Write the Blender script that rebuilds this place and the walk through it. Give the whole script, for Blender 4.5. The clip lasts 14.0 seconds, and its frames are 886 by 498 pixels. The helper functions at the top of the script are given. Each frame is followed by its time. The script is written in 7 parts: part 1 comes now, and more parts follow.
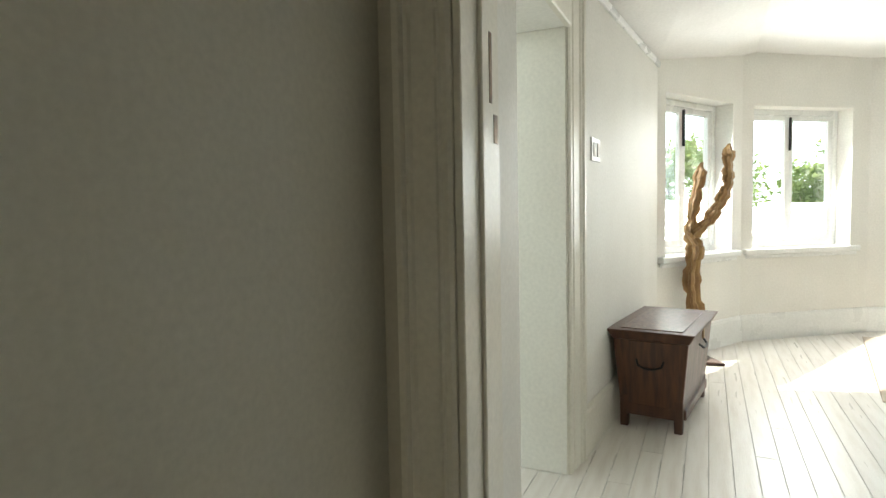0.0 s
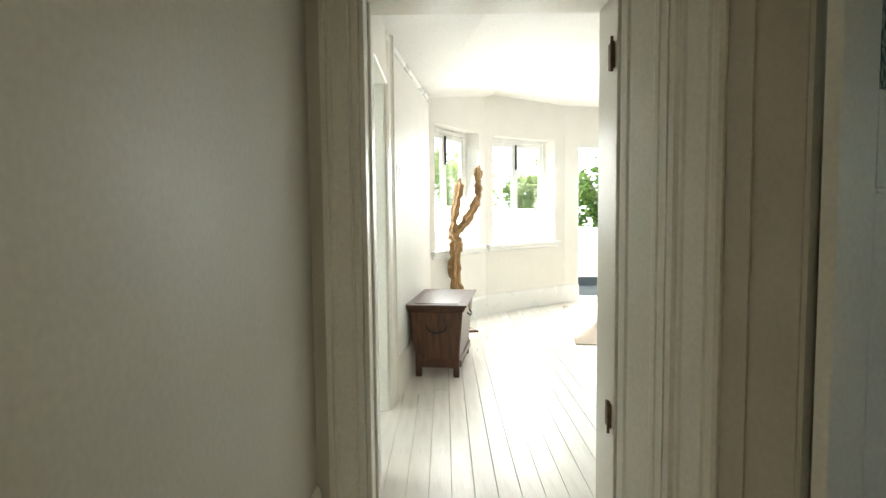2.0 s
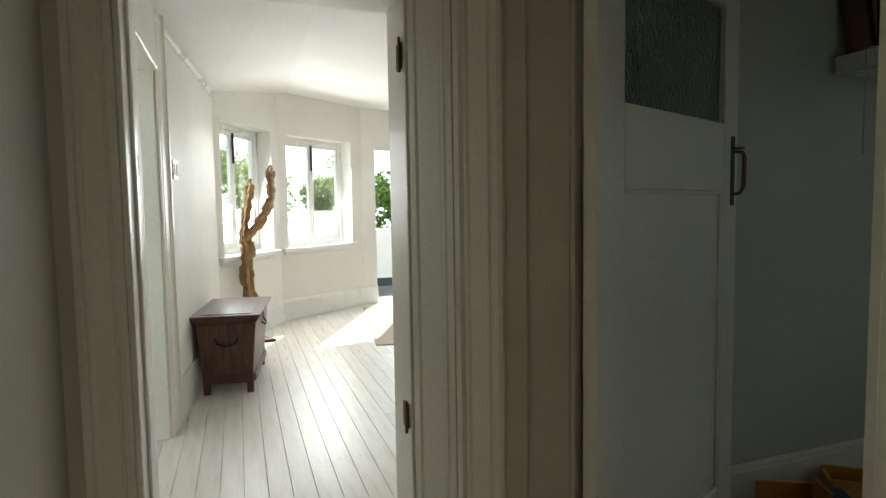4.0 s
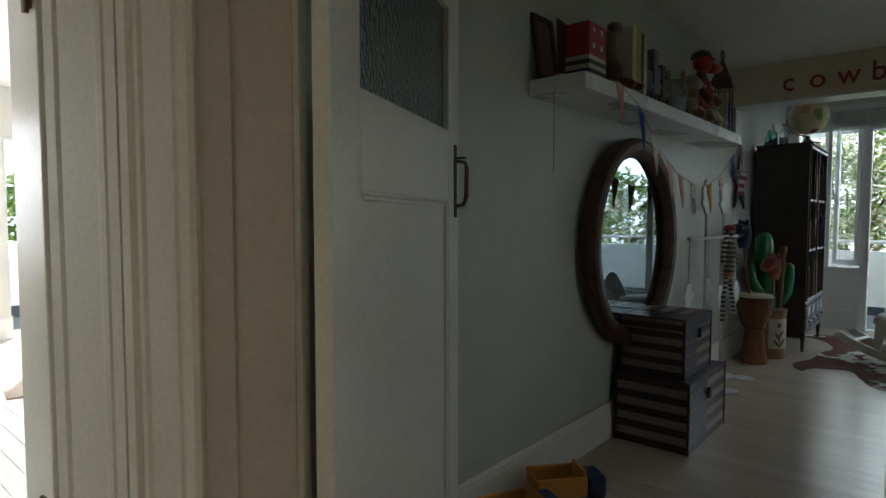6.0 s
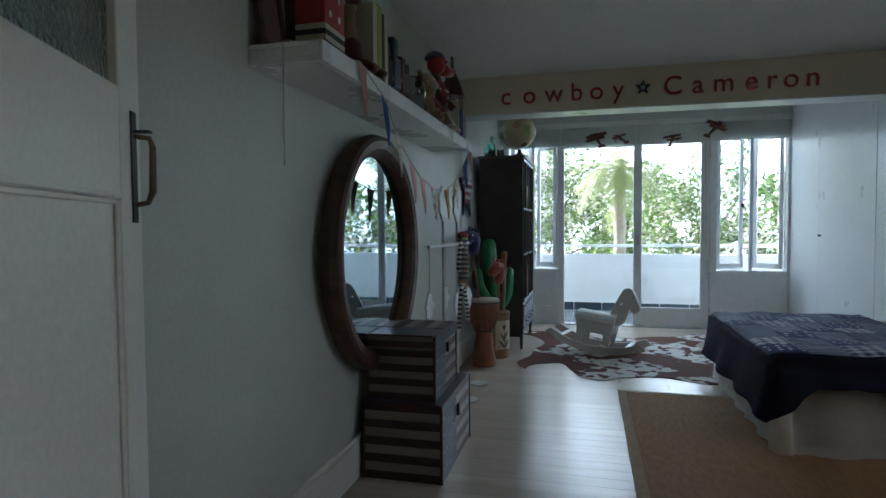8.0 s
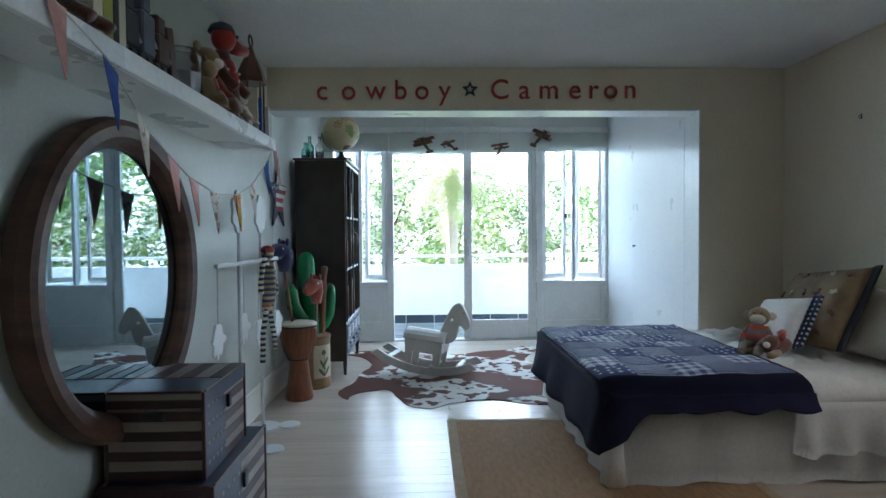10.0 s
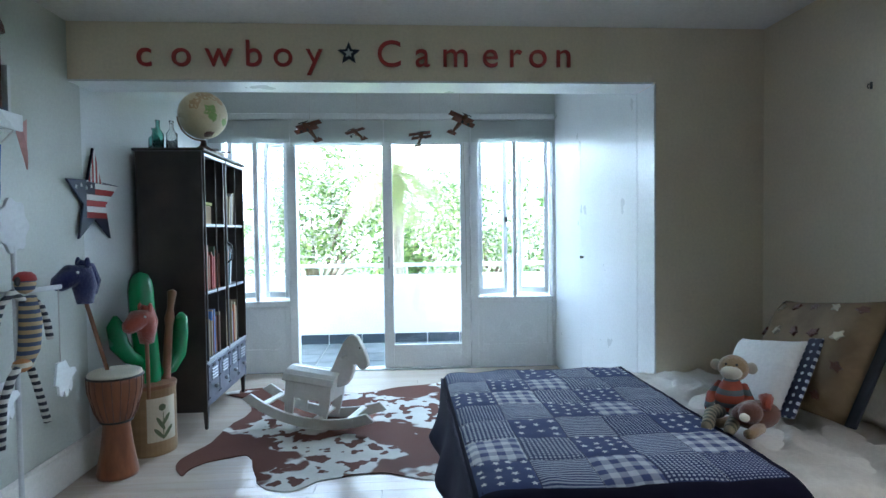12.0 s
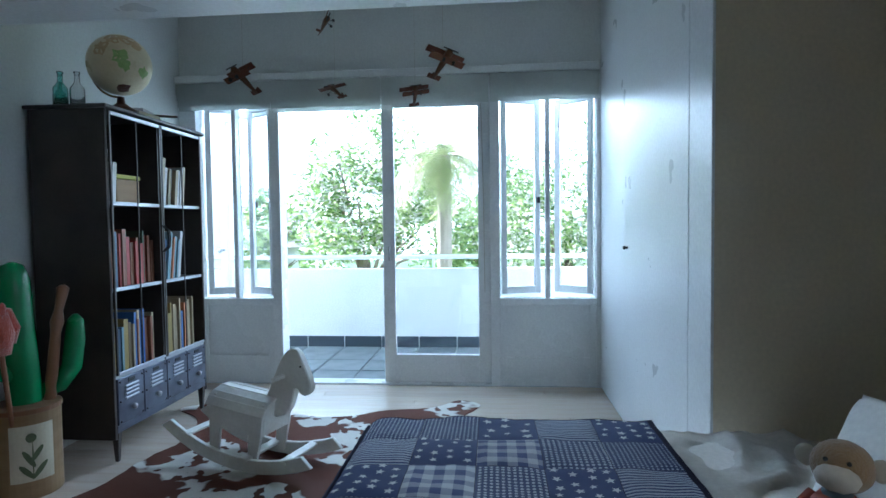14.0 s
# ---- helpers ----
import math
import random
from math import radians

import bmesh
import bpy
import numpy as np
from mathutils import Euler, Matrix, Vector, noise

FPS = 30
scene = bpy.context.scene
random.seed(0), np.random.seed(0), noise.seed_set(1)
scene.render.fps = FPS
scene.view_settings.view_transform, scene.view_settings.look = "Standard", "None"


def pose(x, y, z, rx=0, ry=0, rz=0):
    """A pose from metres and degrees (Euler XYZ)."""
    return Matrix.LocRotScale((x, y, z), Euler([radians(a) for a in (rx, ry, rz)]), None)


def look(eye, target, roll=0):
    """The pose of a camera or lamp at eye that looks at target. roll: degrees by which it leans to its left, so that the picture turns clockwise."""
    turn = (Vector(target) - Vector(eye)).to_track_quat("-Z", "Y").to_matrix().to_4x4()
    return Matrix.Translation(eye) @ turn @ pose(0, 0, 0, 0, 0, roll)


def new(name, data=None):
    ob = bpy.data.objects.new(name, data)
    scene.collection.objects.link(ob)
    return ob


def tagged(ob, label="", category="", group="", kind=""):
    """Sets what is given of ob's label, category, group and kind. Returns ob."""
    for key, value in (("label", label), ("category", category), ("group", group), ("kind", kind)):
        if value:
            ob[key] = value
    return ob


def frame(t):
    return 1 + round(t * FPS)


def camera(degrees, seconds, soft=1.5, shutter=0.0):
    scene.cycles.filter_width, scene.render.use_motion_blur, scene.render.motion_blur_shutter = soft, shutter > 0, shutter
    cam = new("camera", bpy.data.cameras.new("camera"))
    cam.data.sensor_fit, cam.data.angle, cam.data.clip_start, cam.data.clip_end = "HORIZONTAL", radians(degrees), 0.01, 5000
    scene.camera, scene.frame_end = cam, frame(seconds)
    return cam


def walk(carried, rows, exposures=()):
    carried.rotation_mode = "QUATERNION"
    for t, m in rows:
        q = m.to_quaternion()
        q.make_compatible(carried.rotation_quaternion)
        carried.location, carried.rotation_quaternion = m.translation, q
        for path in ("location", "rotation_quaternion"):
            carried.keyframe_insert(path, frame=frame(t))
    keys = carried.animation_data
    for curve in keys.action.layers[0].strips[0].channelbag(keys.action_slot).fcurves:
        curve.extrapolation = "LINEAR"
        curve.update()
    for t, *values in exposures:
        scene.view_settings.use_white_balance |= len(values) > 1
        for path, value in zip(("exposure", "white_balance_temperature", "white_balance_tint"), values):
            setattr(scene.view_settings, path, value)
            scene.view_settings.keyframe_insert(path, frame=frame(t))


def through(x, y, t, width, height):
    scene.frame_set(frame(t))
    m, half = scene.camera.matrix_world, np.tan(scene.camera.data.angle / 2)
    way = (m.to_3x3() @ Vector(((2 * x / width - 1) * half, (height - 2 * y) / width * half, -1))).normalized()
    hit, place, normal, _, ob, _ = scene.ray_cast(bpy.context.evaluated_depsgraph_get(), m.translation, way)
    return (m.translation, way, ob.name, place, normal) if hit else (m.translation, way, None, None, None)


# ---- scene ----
cam = camera(75.0, 14.0)
PATH = [
    (0, (0.535, 0.728, 1.22), (-0.301, 2.541, 1.096), -1.1),
    (0.5, (0.483, 0.367, 1.262), (-0.138, 2.263, 1.13), -0.8),
    (1, (0.424, 0.054, 1.277), (0.001, 2.004, 1.14), -0.6),
    (1.5, (0.362, -0.13, 1.26), (0.144, 1.854, 1.125), -0.6),
    (2, (0.316, -0.245, 1.272), (0.31, 1.751, 1.132), -0.6),
    (4.5, (0.372, -0.104, 1.26), (1.248, 1.69, 1.131), -0.5),
    (5, (0.385, -0.014, 1.242), (1.512, 1.635, 1.133), -0.0),
    (5.5, (0.418, 0.073, 1.252), (1.781, 1.533, 1.144), 0.0),
    (6, (0.504, 0.192, 1.259), (2.02, 1.492, 1.151), -0.0),
    (6.5, (0.595, 0.287, 1.267), (2.254, 1.401, 1.169), -0.1),
    (7, (0.694, 0.385, 1.254), (2.472, 1.298, 1.171), -0.3),
    (7.5, (0.813, 0.456, 1.247), (2.687, 1.152, 1.171), -0.4),
    (8, (0.959, 0.475, 1.247), (2.897, 0.962, 1.169), -0.4),
    (8.5, (1.073, 0.481, 1.245), (3.049, 0.786, 1.171), -0.4),
    (11, (2.039, 0.139, 1.345), (4.034, 0.001, 1.289), -0.5),
    (11.5, (2.335, -0.066, 1.372), (4.33, -0.2, 1.31), -0.6),
    (12, (2.678, -0.261, 1.363), (4.673, -0.398, 1.301), -0.7),
    (12.5, (3.019, -0.396, 1.346), (5.014, -0.518, 1.277), -0.7),
    (13, (3.376, -0.583, 1.381), (5.373, -0.633, 1.292), -0.5),
    (13.5, (3.617, -0.71, 1.328), (5.615, -0.688, 1.25), -0.6),
    (14, (3.808, -0.958, 1.285), (5.798, -0.78, 1.201), -0.7),
]
EXPOSURES = [(0.0, 1.17, 6750, 4), (1.0, 1.43, 6750, 4), (2.2, 1.72, 6750, 4), (4.3, 0.70, 6600, 5), (5.0, 0.20, 6550, 7), (5.6, 0.18, 6500, 9), (6.0, 1.5, 6400, 10), (6.5, 2.4, 6180, 11), (7.2, 2.25, 5900, 12), (8.0, 2.1, 5620, 12), (8.6, 2.22, 5530, 12), (11.0, 3.35, 5350, 12), (12.5, 3.18, 5200, 11), (13.2, 2.88, 5100, 11), (14.0, 2.66, 5100, 10)]
walk(cam, [(t, look(eye, target, roll)) for t, eye, target, roll in PATH], EXPOSURES)

# ---- daylight ----
SUN_DIR = Vector((0.43, 0.903, 0.74)).normalized()
world = bpy.data.worlds.new("sky")
scene.world = world
world.use_nodes = True
wn = world.node_tree
sky = wn.nodes.new("ShaderNodeTexSky")
sky.sky_type, sky.sun_disc = "NISHITA", False
sky.sun_elevation, sky.sun_rotation = math.asin(SUN_DIR.z), math.atan2(SUN_DIR.x, SUN_DIR.y)
bg = wn.nodes["Background"]
bg.inputs["Strength"].default_value = 0.05
wn.links.new(sky.outputs[0], bg.inputs[0])
sun = new("sun", bpy.data.lights.new("sun", "SUN"))
sun.data.energy, sun.data.angle, sun.data.color = 5.0, radians(0.5), (1.0, 0.95, 0.87)
sun.matrix_basis = look(SUN_DIR * 30, (0, 0, 0))


def area_lamp(name, centre, target, w, h, power, colour):
    """Area lamp aimed at target; most stand in for sky light at openings."""
    data = bpy.data.lights.new(name, "AREA")
    data.shape, data.size, data.size_y, data.energy, data.color = "RECTANGLE", w, h, power, colour
    ob = new(name, data)
    ob.matrix_basis = look(centre, target)
    return ob


area_lamp("balcony_daylight", (9.15, -0.1, 2.95), (7.2, -0.1, 2.05), 3.2, 0.5, 15, (0.66, 0.86, 1.0))
area_lamp("bay_daylight", (1.39, 7.18, 1.5), (1.9, 6.5, 1.2), 0.95, 1.15, 15.5, (0.97, 0.98, 1.0))
area_lamp("bay_daylight_side", (0.38, 6.12, 1.5), (1.2, 5.65, 1.2), 0.85, 1.15, 15, (0.97, 0.98, 1.0))
# Unseen lamp, assumed from the warm light on the hall's walls.
area_lamp("hall_lamp", (0.3, -1.5, 2.52), (0.3, -1.5, 0.0), 0.3, 0.3, 3.9, (1.0, 0.86, 0.62))
# Lamp added to brighten the bed, set in a window out of view.
south_light = area_lamp("south_window_daylight", (3.5, -2.53, 1.65), (4.75, -1.45, 0.35), 0.7, 0.75, 0.33, (1.0, 0.90, 0.78))
south_light.data.spread = radians(75)
# Added fill for the side doorway's lining; the side room has no window.
area_lamp("side_room_daylight", (-1.4, 2.9, 1.5), (0.0, 2.95, 1.2), 0.9, 1.3, 5.5, (0.97, 0.98, 1.0))

# ---- materials ----


def mat(name, col, rough=0.6, metal=0.0, col2=None, scale=3.0, fine=60.0, bump=0.15, bscale=90.0, rnd=0.0, stretch=(1, 1, 1), spec=0.5, sheen=0.0, lo=0.35, hi=0.65, dist=0.002):
    m = bpy.data.materials.new(name)
    m.use_nodes = True
    nt = m.node_tree
    b = nt.nodes["Principled BSDF"]
    tc = nt.nodes.new("ShaderNodeTexCoord")
    mp = nt.nodes.new("ShaderNodeMapping")
    mp.inputs["Scale"].default_value = stretch
    nt.links.new(tc.outputs["Object"], mp.inputs[0])
    col2 = col2 or tuple(c * 0.86 for c in col)

    def noise_at(sc, det):
        n = nt.nodes.new("ShaderNodeTexNoise")
        n.inputs["Scale"].default_value, n.inputs["Detail"].default_value = sc, det
        nt.links.new(mp.outputs[0], n.inputs["Vector"])
        return n.outputs["Fac"]

    big, small = noise_at(scale, 4), noise_at(fine, 3)
    mix = nt.nodes.new("ShaderNodeMapRange")
    mix.inputs["From Min"].default_value, mix.inputs["From Max"].default_value = lo, hi
    nt.links.new(big, mix.inputs["Value"])
    ramp = nt.nodes.new("ShaderNodeMix")
    ramp.data_type = "RGBA"
    ramp.inputs["A"].default_value, ramp.inputs["B"].default_value = (*col, 1), (*col2, 1)
    nt.links.new(mix.outputs[0], ramp.inputs["Factor"])
    hsv = nt.nodes.new("ShaderNodeHueSaturation")
    nt.links.new(ramp.outputs["Result"], hsv.inputs["Color"])
    val = nt.nodes.new("ShaderNodeMapRange")
    val.inputs["To Min"].default_value, val.inputs["To Max"].default_value = 0.88, 1.12
    nt.links.new(small, val.inputs["Value"])
    out = val.outputs[0]
    if rnd:
        oi = nt.nodes.new("ShaderNodeObjectInfo")
        rr = nt.nodes.new("ShaderNodeMapRange")
        rr.inputs["To Min"].default_value, rr.inputs["To Max"].default_value = 1 - rnd, 1 + rnd * 0.6
        nt.links.new(oi.outputs["Random"], rr.inputs["Value"])
        mul = nt.nodes.new("ShaderNodeMath")
        mul.operation = "MULTIPLY"
        nt.links.new(out, mul.inputs[0])
        nt.links.new(rr.outputs[0], mul.inputs[1])
        out = mul.outputs[0]
    nt.links.new(out, hsv.inputs["Value"])
    nt.links.new(hsv.outputs[0], b.inputs["Base Color"])
    b.inputs["Metallic"].default_value = metal
    b.inputs["Specular IOR Level"].default_value = spec
    if sheen:
        b.inputs["Sheen Weight"].default_value = sheen
    rg = nt.nodes.new("ShaderNodeMapRange")
    rg.inputs["To Min"].default_value, rg.inputs["To Max"].default_value = max(0.02, rough - 0.08), min(1, rough + 0.08)
    nt.links.new(big, rg.inputs["Value"])
    nt.links.new(rg.outputs[0], b.inputs["Roughness"])
    if bump:
        bp = nt.nodes.new("ShaderNodeBump")
        bp.inputs["Strength"].default_value, bp.inputs["Distance"].default_value = bump, dist
        nt.links.new(noise_at(bscale, 4), bp.inputs["Height"])
        nt.links.new(bp.outputs[0], b.inputs["Normal"])
    return m


def pattern(name, kind, ca, cb, period, rough=0.85, axis="X", cut=0.5):
    """Two colours in stripes, checks or dots of that period, in metres."""
    m = mat(name, ca, rough, bscale=400, bump=0.4)
    nt = m.node_tree
    hsv = next(n for n in nt.nodes if n.type == "HUE_SAT")
    ramp = next(n for n in nt.nodes if n.type == "MIX")
    tc = next(n for n in nt.nodes if n.type == "TEX_COORD")
    sep = nt.nodes.new("ShaderNodeSeparateXYZ")
    nt.links.new(tc.outputs["Object"], sep.inputs[0])

    def math_node(op, a, b=None):
        n = nt.nodes.new("ShaderNodeMath")
        n.operation = op
        for i, v in enumerate((a, b)):
            if v is None:
                continue
            if isinstance(v, (int, float)):
                n.inputs[i].default_value = v
            else:
                nt.links.new(v, n.inputs[i])
        return n.outputs[0]

    def saw(o):
        return math_node("FRACT", math_node("ADD", math_node("DIVIDE", o, period), 100.0))

    if kind == "stripe":
        f = math_node("LESS_THAN", saw(sep.outputs[axis]), cut)
    elif kind == "gingham":
        f = math_node("MULTIPLY", math_node("ADD", math_node("LESS_THAN", saw(sep.outputs["X"]), cut), math_node("LESS_THAN", saw(sep.outputs["Y"]), cut)), 0.5)
    elif kind == "ring":
        q = math_node("SQRT", math_node("ADD", math_node("MULTIPLY", sep.outputs["X"], sep.outputs["X"]), math_node("MULTIPLY", sep.outputs["Y"], sep.outputs["Y"])))
        f = math_node("LESS_THAN", saw(q), cut)
    else:
        dx, dy = math_node("SUBTRACT", saw(sep.outputs["X"]), 0.5), math_node("SUBTRACT", saw(sep.outputs["Y"]), 0.5)
        q = math_node("ADD", math_node("MULTIPLY", dx, dx), math_node("MULTIPLY", dy, dy))
        f = math_node("LESS_THAN", q, cut * cut * 0.3)
    two = nt.nodes.new("ShaderNodeMix")
    two.data_type = "RGBA"
    two.inputs["B"].default_value = (*cb, 1)
    nt.links.new(ramp.outputs["Result"], two.inputs["A"])
    nt.links.new(f, two.inputs["Factor"])
    nt.links.new(two.outputs["Result"], hsv.inputs["Color"])
    return m


def glass_mat(name, col, rough=0.0):
    m = bpy.data.materials.new(name)
    m.use_nodes = True
    b = m.node_tree.nodes["Principled BSDF"]
    b.inputs["Base Color"].default_value = (*col, 1)
    b.inputs["Transmission Weight"].default_value = 1.0
    b.inputs["Roughness"].default_value = rough
    b.inputs["IOR"].default_value = 1.45
    return m


M_WALL = mat("wall_paint_living", (0.80, 0.79, 0.75), 0.55, col2=(0.77, 0.76, 0.72), bump=0.08)
M_HALL = mat("wall_paint_hall", (0.57, 0.545, 0.47), 0.55, col2=(0.55, 0.525, 0.45), bump=0.04)
# The lining's paint is darkened to carry part of its shade.
M_LINING = mat("shade_darkened_lining", (0.48, 0.43, 0.355), 0.5, col2=(0.44, 0.39, 0.32), bump=0.06)
M_BED = mat("wall_paint_bedroom", (0.53, 0.545, 0.485), 0.5, col2=(0.50, 0.515, 0.455), bump=0.06)
M_BEIGE = mat("wall_paint_beige", (0.78, 0.69, 0.54), 0.6, col2=(0.75, 0.66, 0.51), bump=0.1)
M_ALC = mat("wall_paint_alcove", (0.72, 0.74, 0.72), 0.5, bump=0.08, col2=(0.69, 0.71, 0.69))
M_CEIL = mat("ceiling_paint", (0.84, 0.83, 0.81), 0.7, col2=(0.81, 0.80, 0.78), bump=0.1)
M_TRIM = mat("gloss_trim_paint", (0.78, 0.76, 0.69), 0.32, col2=(0.73, 0.70, 0.62), scale=1.5, bump=0.12, bscale=40)
M_WHITE = mat("white_gloss_paint", (0.82, 0.83, 0.82), 0.28, col2=(0.78, 0.79, 0.78), bump=0.08, bscale=40)
M_FLATWHITE = mat("wardrobe_lacquer", (0.80, 0.82, 0.83), 0.30, bump=0.02, bscale=6, col2=(0.78, 0.80, 0.81))
M_BOARD = mat("whitewashed_boards", (0.78, 0.75, 0.70), 0.30, col2=(0.62, 0.57, 0.50), scale=2.5, stretch=(9, 0.9, 1), bump=0.35, bscale=14, rnd=0.10, lo=0.45, hi=0.85)
M_BOARDB = mat("pale_pine_boards", (0.56, 0.47, 0.385), 0.24, col2=(0.51, 0.40, 0.305), scale=2.5, stretch=(9, 0.9, 1), bump=0.35, bscale=14, rnd=0.07, lo=0.4, hi=0.8)
M_GAP = mat("floor_gap_dirt", (0.27, 0.24, 0.20), 0.9)
M_DARKWOOD = mat("dark_chest_wood", (0.055, 0.020, 0.012), 0.45, col2=(0.095, 0.038, 0.018), scale=4, stretch=(8, 8, 1), bump=0.25, bscale=30)
M_PANELWOOD = mat("chest_panel_wood", (0.115, 0.045, 0.02), 0.4, col2=(0.05, 0.02, 0.012), scale=4, stretch=(10, 10, 1), bump=0.25, bscale=30)
M_BRASS = mat("aged_brass", (0.30, 0.20, 0.09), 0.4, 0.9, bump=0.1)
M_BRONZE = mat("old_hinge_metal", (0.20, 0.13, 0.07), 0.5, 0.8, col2=(0.10, 0.07, 0.05), scale=30)
M_IRON = mat("black_iron", (0.03, 0.03, 0.03), 0.45, 0.6)
M_CHROME = mat("steel", (0.5, 0.5, 0.5), 0.3, 1.0)
M_CACTUSWOOD = mat("dried_cactus_wood", (0.36, 0.22, 0.085), 0.6, col2=(0.24, 0.13, 0.05), scale=9, stretch=(3, 3, 1), bump=0.6, bscale=50)
M_MAT = mat("woven_mat", (0.47, 0.40, 0.33), 0.95, col2=(0.40, 0.33, 0.27), scale=30, bump=0.8, bscale=160, stretch=(1, 6, 1))
M_JUTE = mat("jute_rug", (0.42, 0.255, 0.125), 0.95, col2=(0.35, 0.20, 0.095), scale=14, bump=0.9, bscale=240, stretch=(1, 3, 1))
M_JUTE_EDGE = mat("jute_rug_border", (0.46, 0.33, 0.20), 0.95, scale=20, bump=0.9, bscale=240)
M_GLASS = glass_mat("window_glass", (1, 1, 1))
M_FROST = glass_mat("dimpled_glass", (0.60, 0.68, 0.64), 0.22)
frost = M_FROST.node_tree
dimple, dimple_bump = frost.nodes.new("ShaderNodeTexVoronoi"), frost.nodes.new("ShaderNodeBump")
dimple.inputs["Scale"].default_value = 70
dimple_bump.inputs["Strength"].default_value, dimple_bump.inputs["Distance"].default_value = 0.9, 0.006
frost.links.new(frost.nodes.new("ShaderNodeTexCoord").outputs["Object"], dimple.inputs["Vector"])
frost.links.new(dimple.outputs["Distance"], dimple_bump.inputs["Height"])
frost.links.new(dimple_bump.outputs[0], frost.nodes["Principled BSDF"].inputs["Normal"])
M_BOTTLE = glass_mat("green_bottle_glass", (0.55, 0.85, 0.80), 0.05)
M_JAR = glass_mat("clear_jar_glass", (0.9, 0.9, 0.9), 0.05)
M_MIRROR = mat("mirror_silver", (0.93, 0.95, 0.95), 0.03, 1.0, bump=0, fine=1, col2=(0.92, 0.94, 0.94))
M_MIRROR.node_tree.nodes["Principled BSDF"].inputs["Roughness"].default_value = 0.02
for l in list(M_MIRROR.node_tree.links):
    if l.to_socket.name in ("Roughness", "Base Color"):
        M_MIRROR.node_tree.links.remove(l)
M_MIRROR.node_tree.nodes["Principled BSDF"].inputs["Base Color"].default_value = (0.24, 0.30, 0.33, 1)
M_FRAMEWOOD = mat("mirror_frame_wood", (0.10, 0.050, 0.030), 0.5, col2=(0.055, 0.028, 0.018), spec=0.3, scale=5, stretch=(1, 1, 4), bump=0.2, bscale=30)
M_NAVY = mat("navy_cloth", (0.020, 0.018, 0.042), 0.95, spec=0.15, bump=0.5, bscale=300, col2=(0.016, 0.014, 0.034))
M_NAVYB = mat("blue_patch_cloth", (0.03, 0.045, 0.14), 0.9, bump=0.5, bscale=300)
M_STARWHITE = mat("printed_star_white", (0.62, 0.62, 0.64), 0.9, bump=0.3, bscale=300)
M_SHEET = mat("cream_bed_linen", (0.90, 0.87, 0.81), 0.85, col2=(0.87, 0.83, 0.77), bump=0.35, bscale=12, dist=0.01)
M_PILLOWW = mat("white_pillow_cotton", (0.88, 0.87, 0.84), 0.85, bump=0.3, bscale=18, dist=0.008)
M_PILLOWB = mat("brown_print_cotton", (0.235, 0.165, 0.09), 0.85, col2=(0.17, 0.115, 0.06), scale=6, lo=0.45, hi=0.65, bump=0.3, bscale=200)
M_DARKTRIM = mat("black_border_cloth", (0.012, 0.012, 0.02), 0.9, bump=0.4, bscale=300)
M_BOOKCASE = mat("dark_painted_metal", (0.038, 0.032, 0.029), 0.45, 0.35, col2=(0.066, 0.052, 0.043), scale=4, bump=0.15)
M_DRAWER = mat("blue_grey_metal", (0.12, 0.13, 0.17), 0.42, 0.6, col2=(0.08, 0.085, 0.11), scale=8)
M_SHELFEDGE = mat("worn_steel_edge", (0.42, 0.43, 0.46), 0.4, 0.7)
M_GREEN = mat("green_vinyl", (0.012, 0.20, 0.06), 0.25, bump=0.05)
M_REDW = mat("red_painted_wood", (0.38, 0.035, 0.03), 0.5, bump=0.15)
M_REDFELT = mat("red_plush", (0.36, 0.06, 0.025), 0.95, sheen=0.5, bump=1.0, bscale=120, dist=0.01)
M_REDPLASTIC = mat("red_plastic", (0.42, 0.03, 0.02), 0.3)
M_BLUEPLUSH = mat("dark_blue_plush", (0.018, 0.022, 0.10), 0.95, sheen=0.4, bump=1.0, bscale=120, dist=0.01)
M_DRUM = mat("carved_drum_wood", (0.25, 0.085, 0.03), 0.4, col2=(0.17, 0.055, 0.02), scale=5, stretch=(5, 5, 1), bump=0.3, bscale=30)
M_SKIN = mat("drum_hide", (0.62, 0.56, 0.45), 0.7)
M_BASKET = mat("cane_bin", (0.30, 0.19, 0.09), 0.7, col2=(0.24, 0.15, 0.07), bump=0.6, bscale=60, stretch=(1, 1, 5))
M_LABEL = mat("cream_paper", (0.60, 0.54, 0.40), 0.8)
M_LEAFPRINT = mat("printed_leaf_ink", (0.12, 0.14, 0.07), 0.8)
M_WOODMID = mat("mid_brown_wood", (0.22, 0.10, 0.045), 0.45, stretch=(4, 4, 1), scale=6)
M_HORSE = mat("worn_white_wood", (0.72, 0.71, 0.67), 0.45, col2=(0.64, 0.61, 0.55), scale=6, bump=0.2, bscale=30)
M_GLOBE = mat("cream_globe", (0.62, 0.54, 0.36), 0.3, col2=(0.58, 0.47, 0.30), scale=5)
M_LAND = mat("globe_land_green", (0.28, 0.40, 0.13), 0.35)
M_LAND2 = mat("globe_land_tan", (0.48, 0.32, 0.17), 0.35)
M_TAN = mat("tan_plush", (0.33, 0.215, 0.11), 0.95, sheen=0.4, bump=0.8, bscale=150, dist=0.006)
M_BROWNPLUSH = mat("brown_plush", (0.13, 0.045, 0.025), 0.95, sheen=0.4, bump=0.8, bscale=150, dist=0.006)
M_FIGURE = mat("silver_grey_paint", (0.60, 0.60, 0.59), 0.4, col2=(0.55, 0.55, 0.54))
M_YELLOW = mat("orange_toy_wood", (0.62, 0.29, 0.06), 0.45)
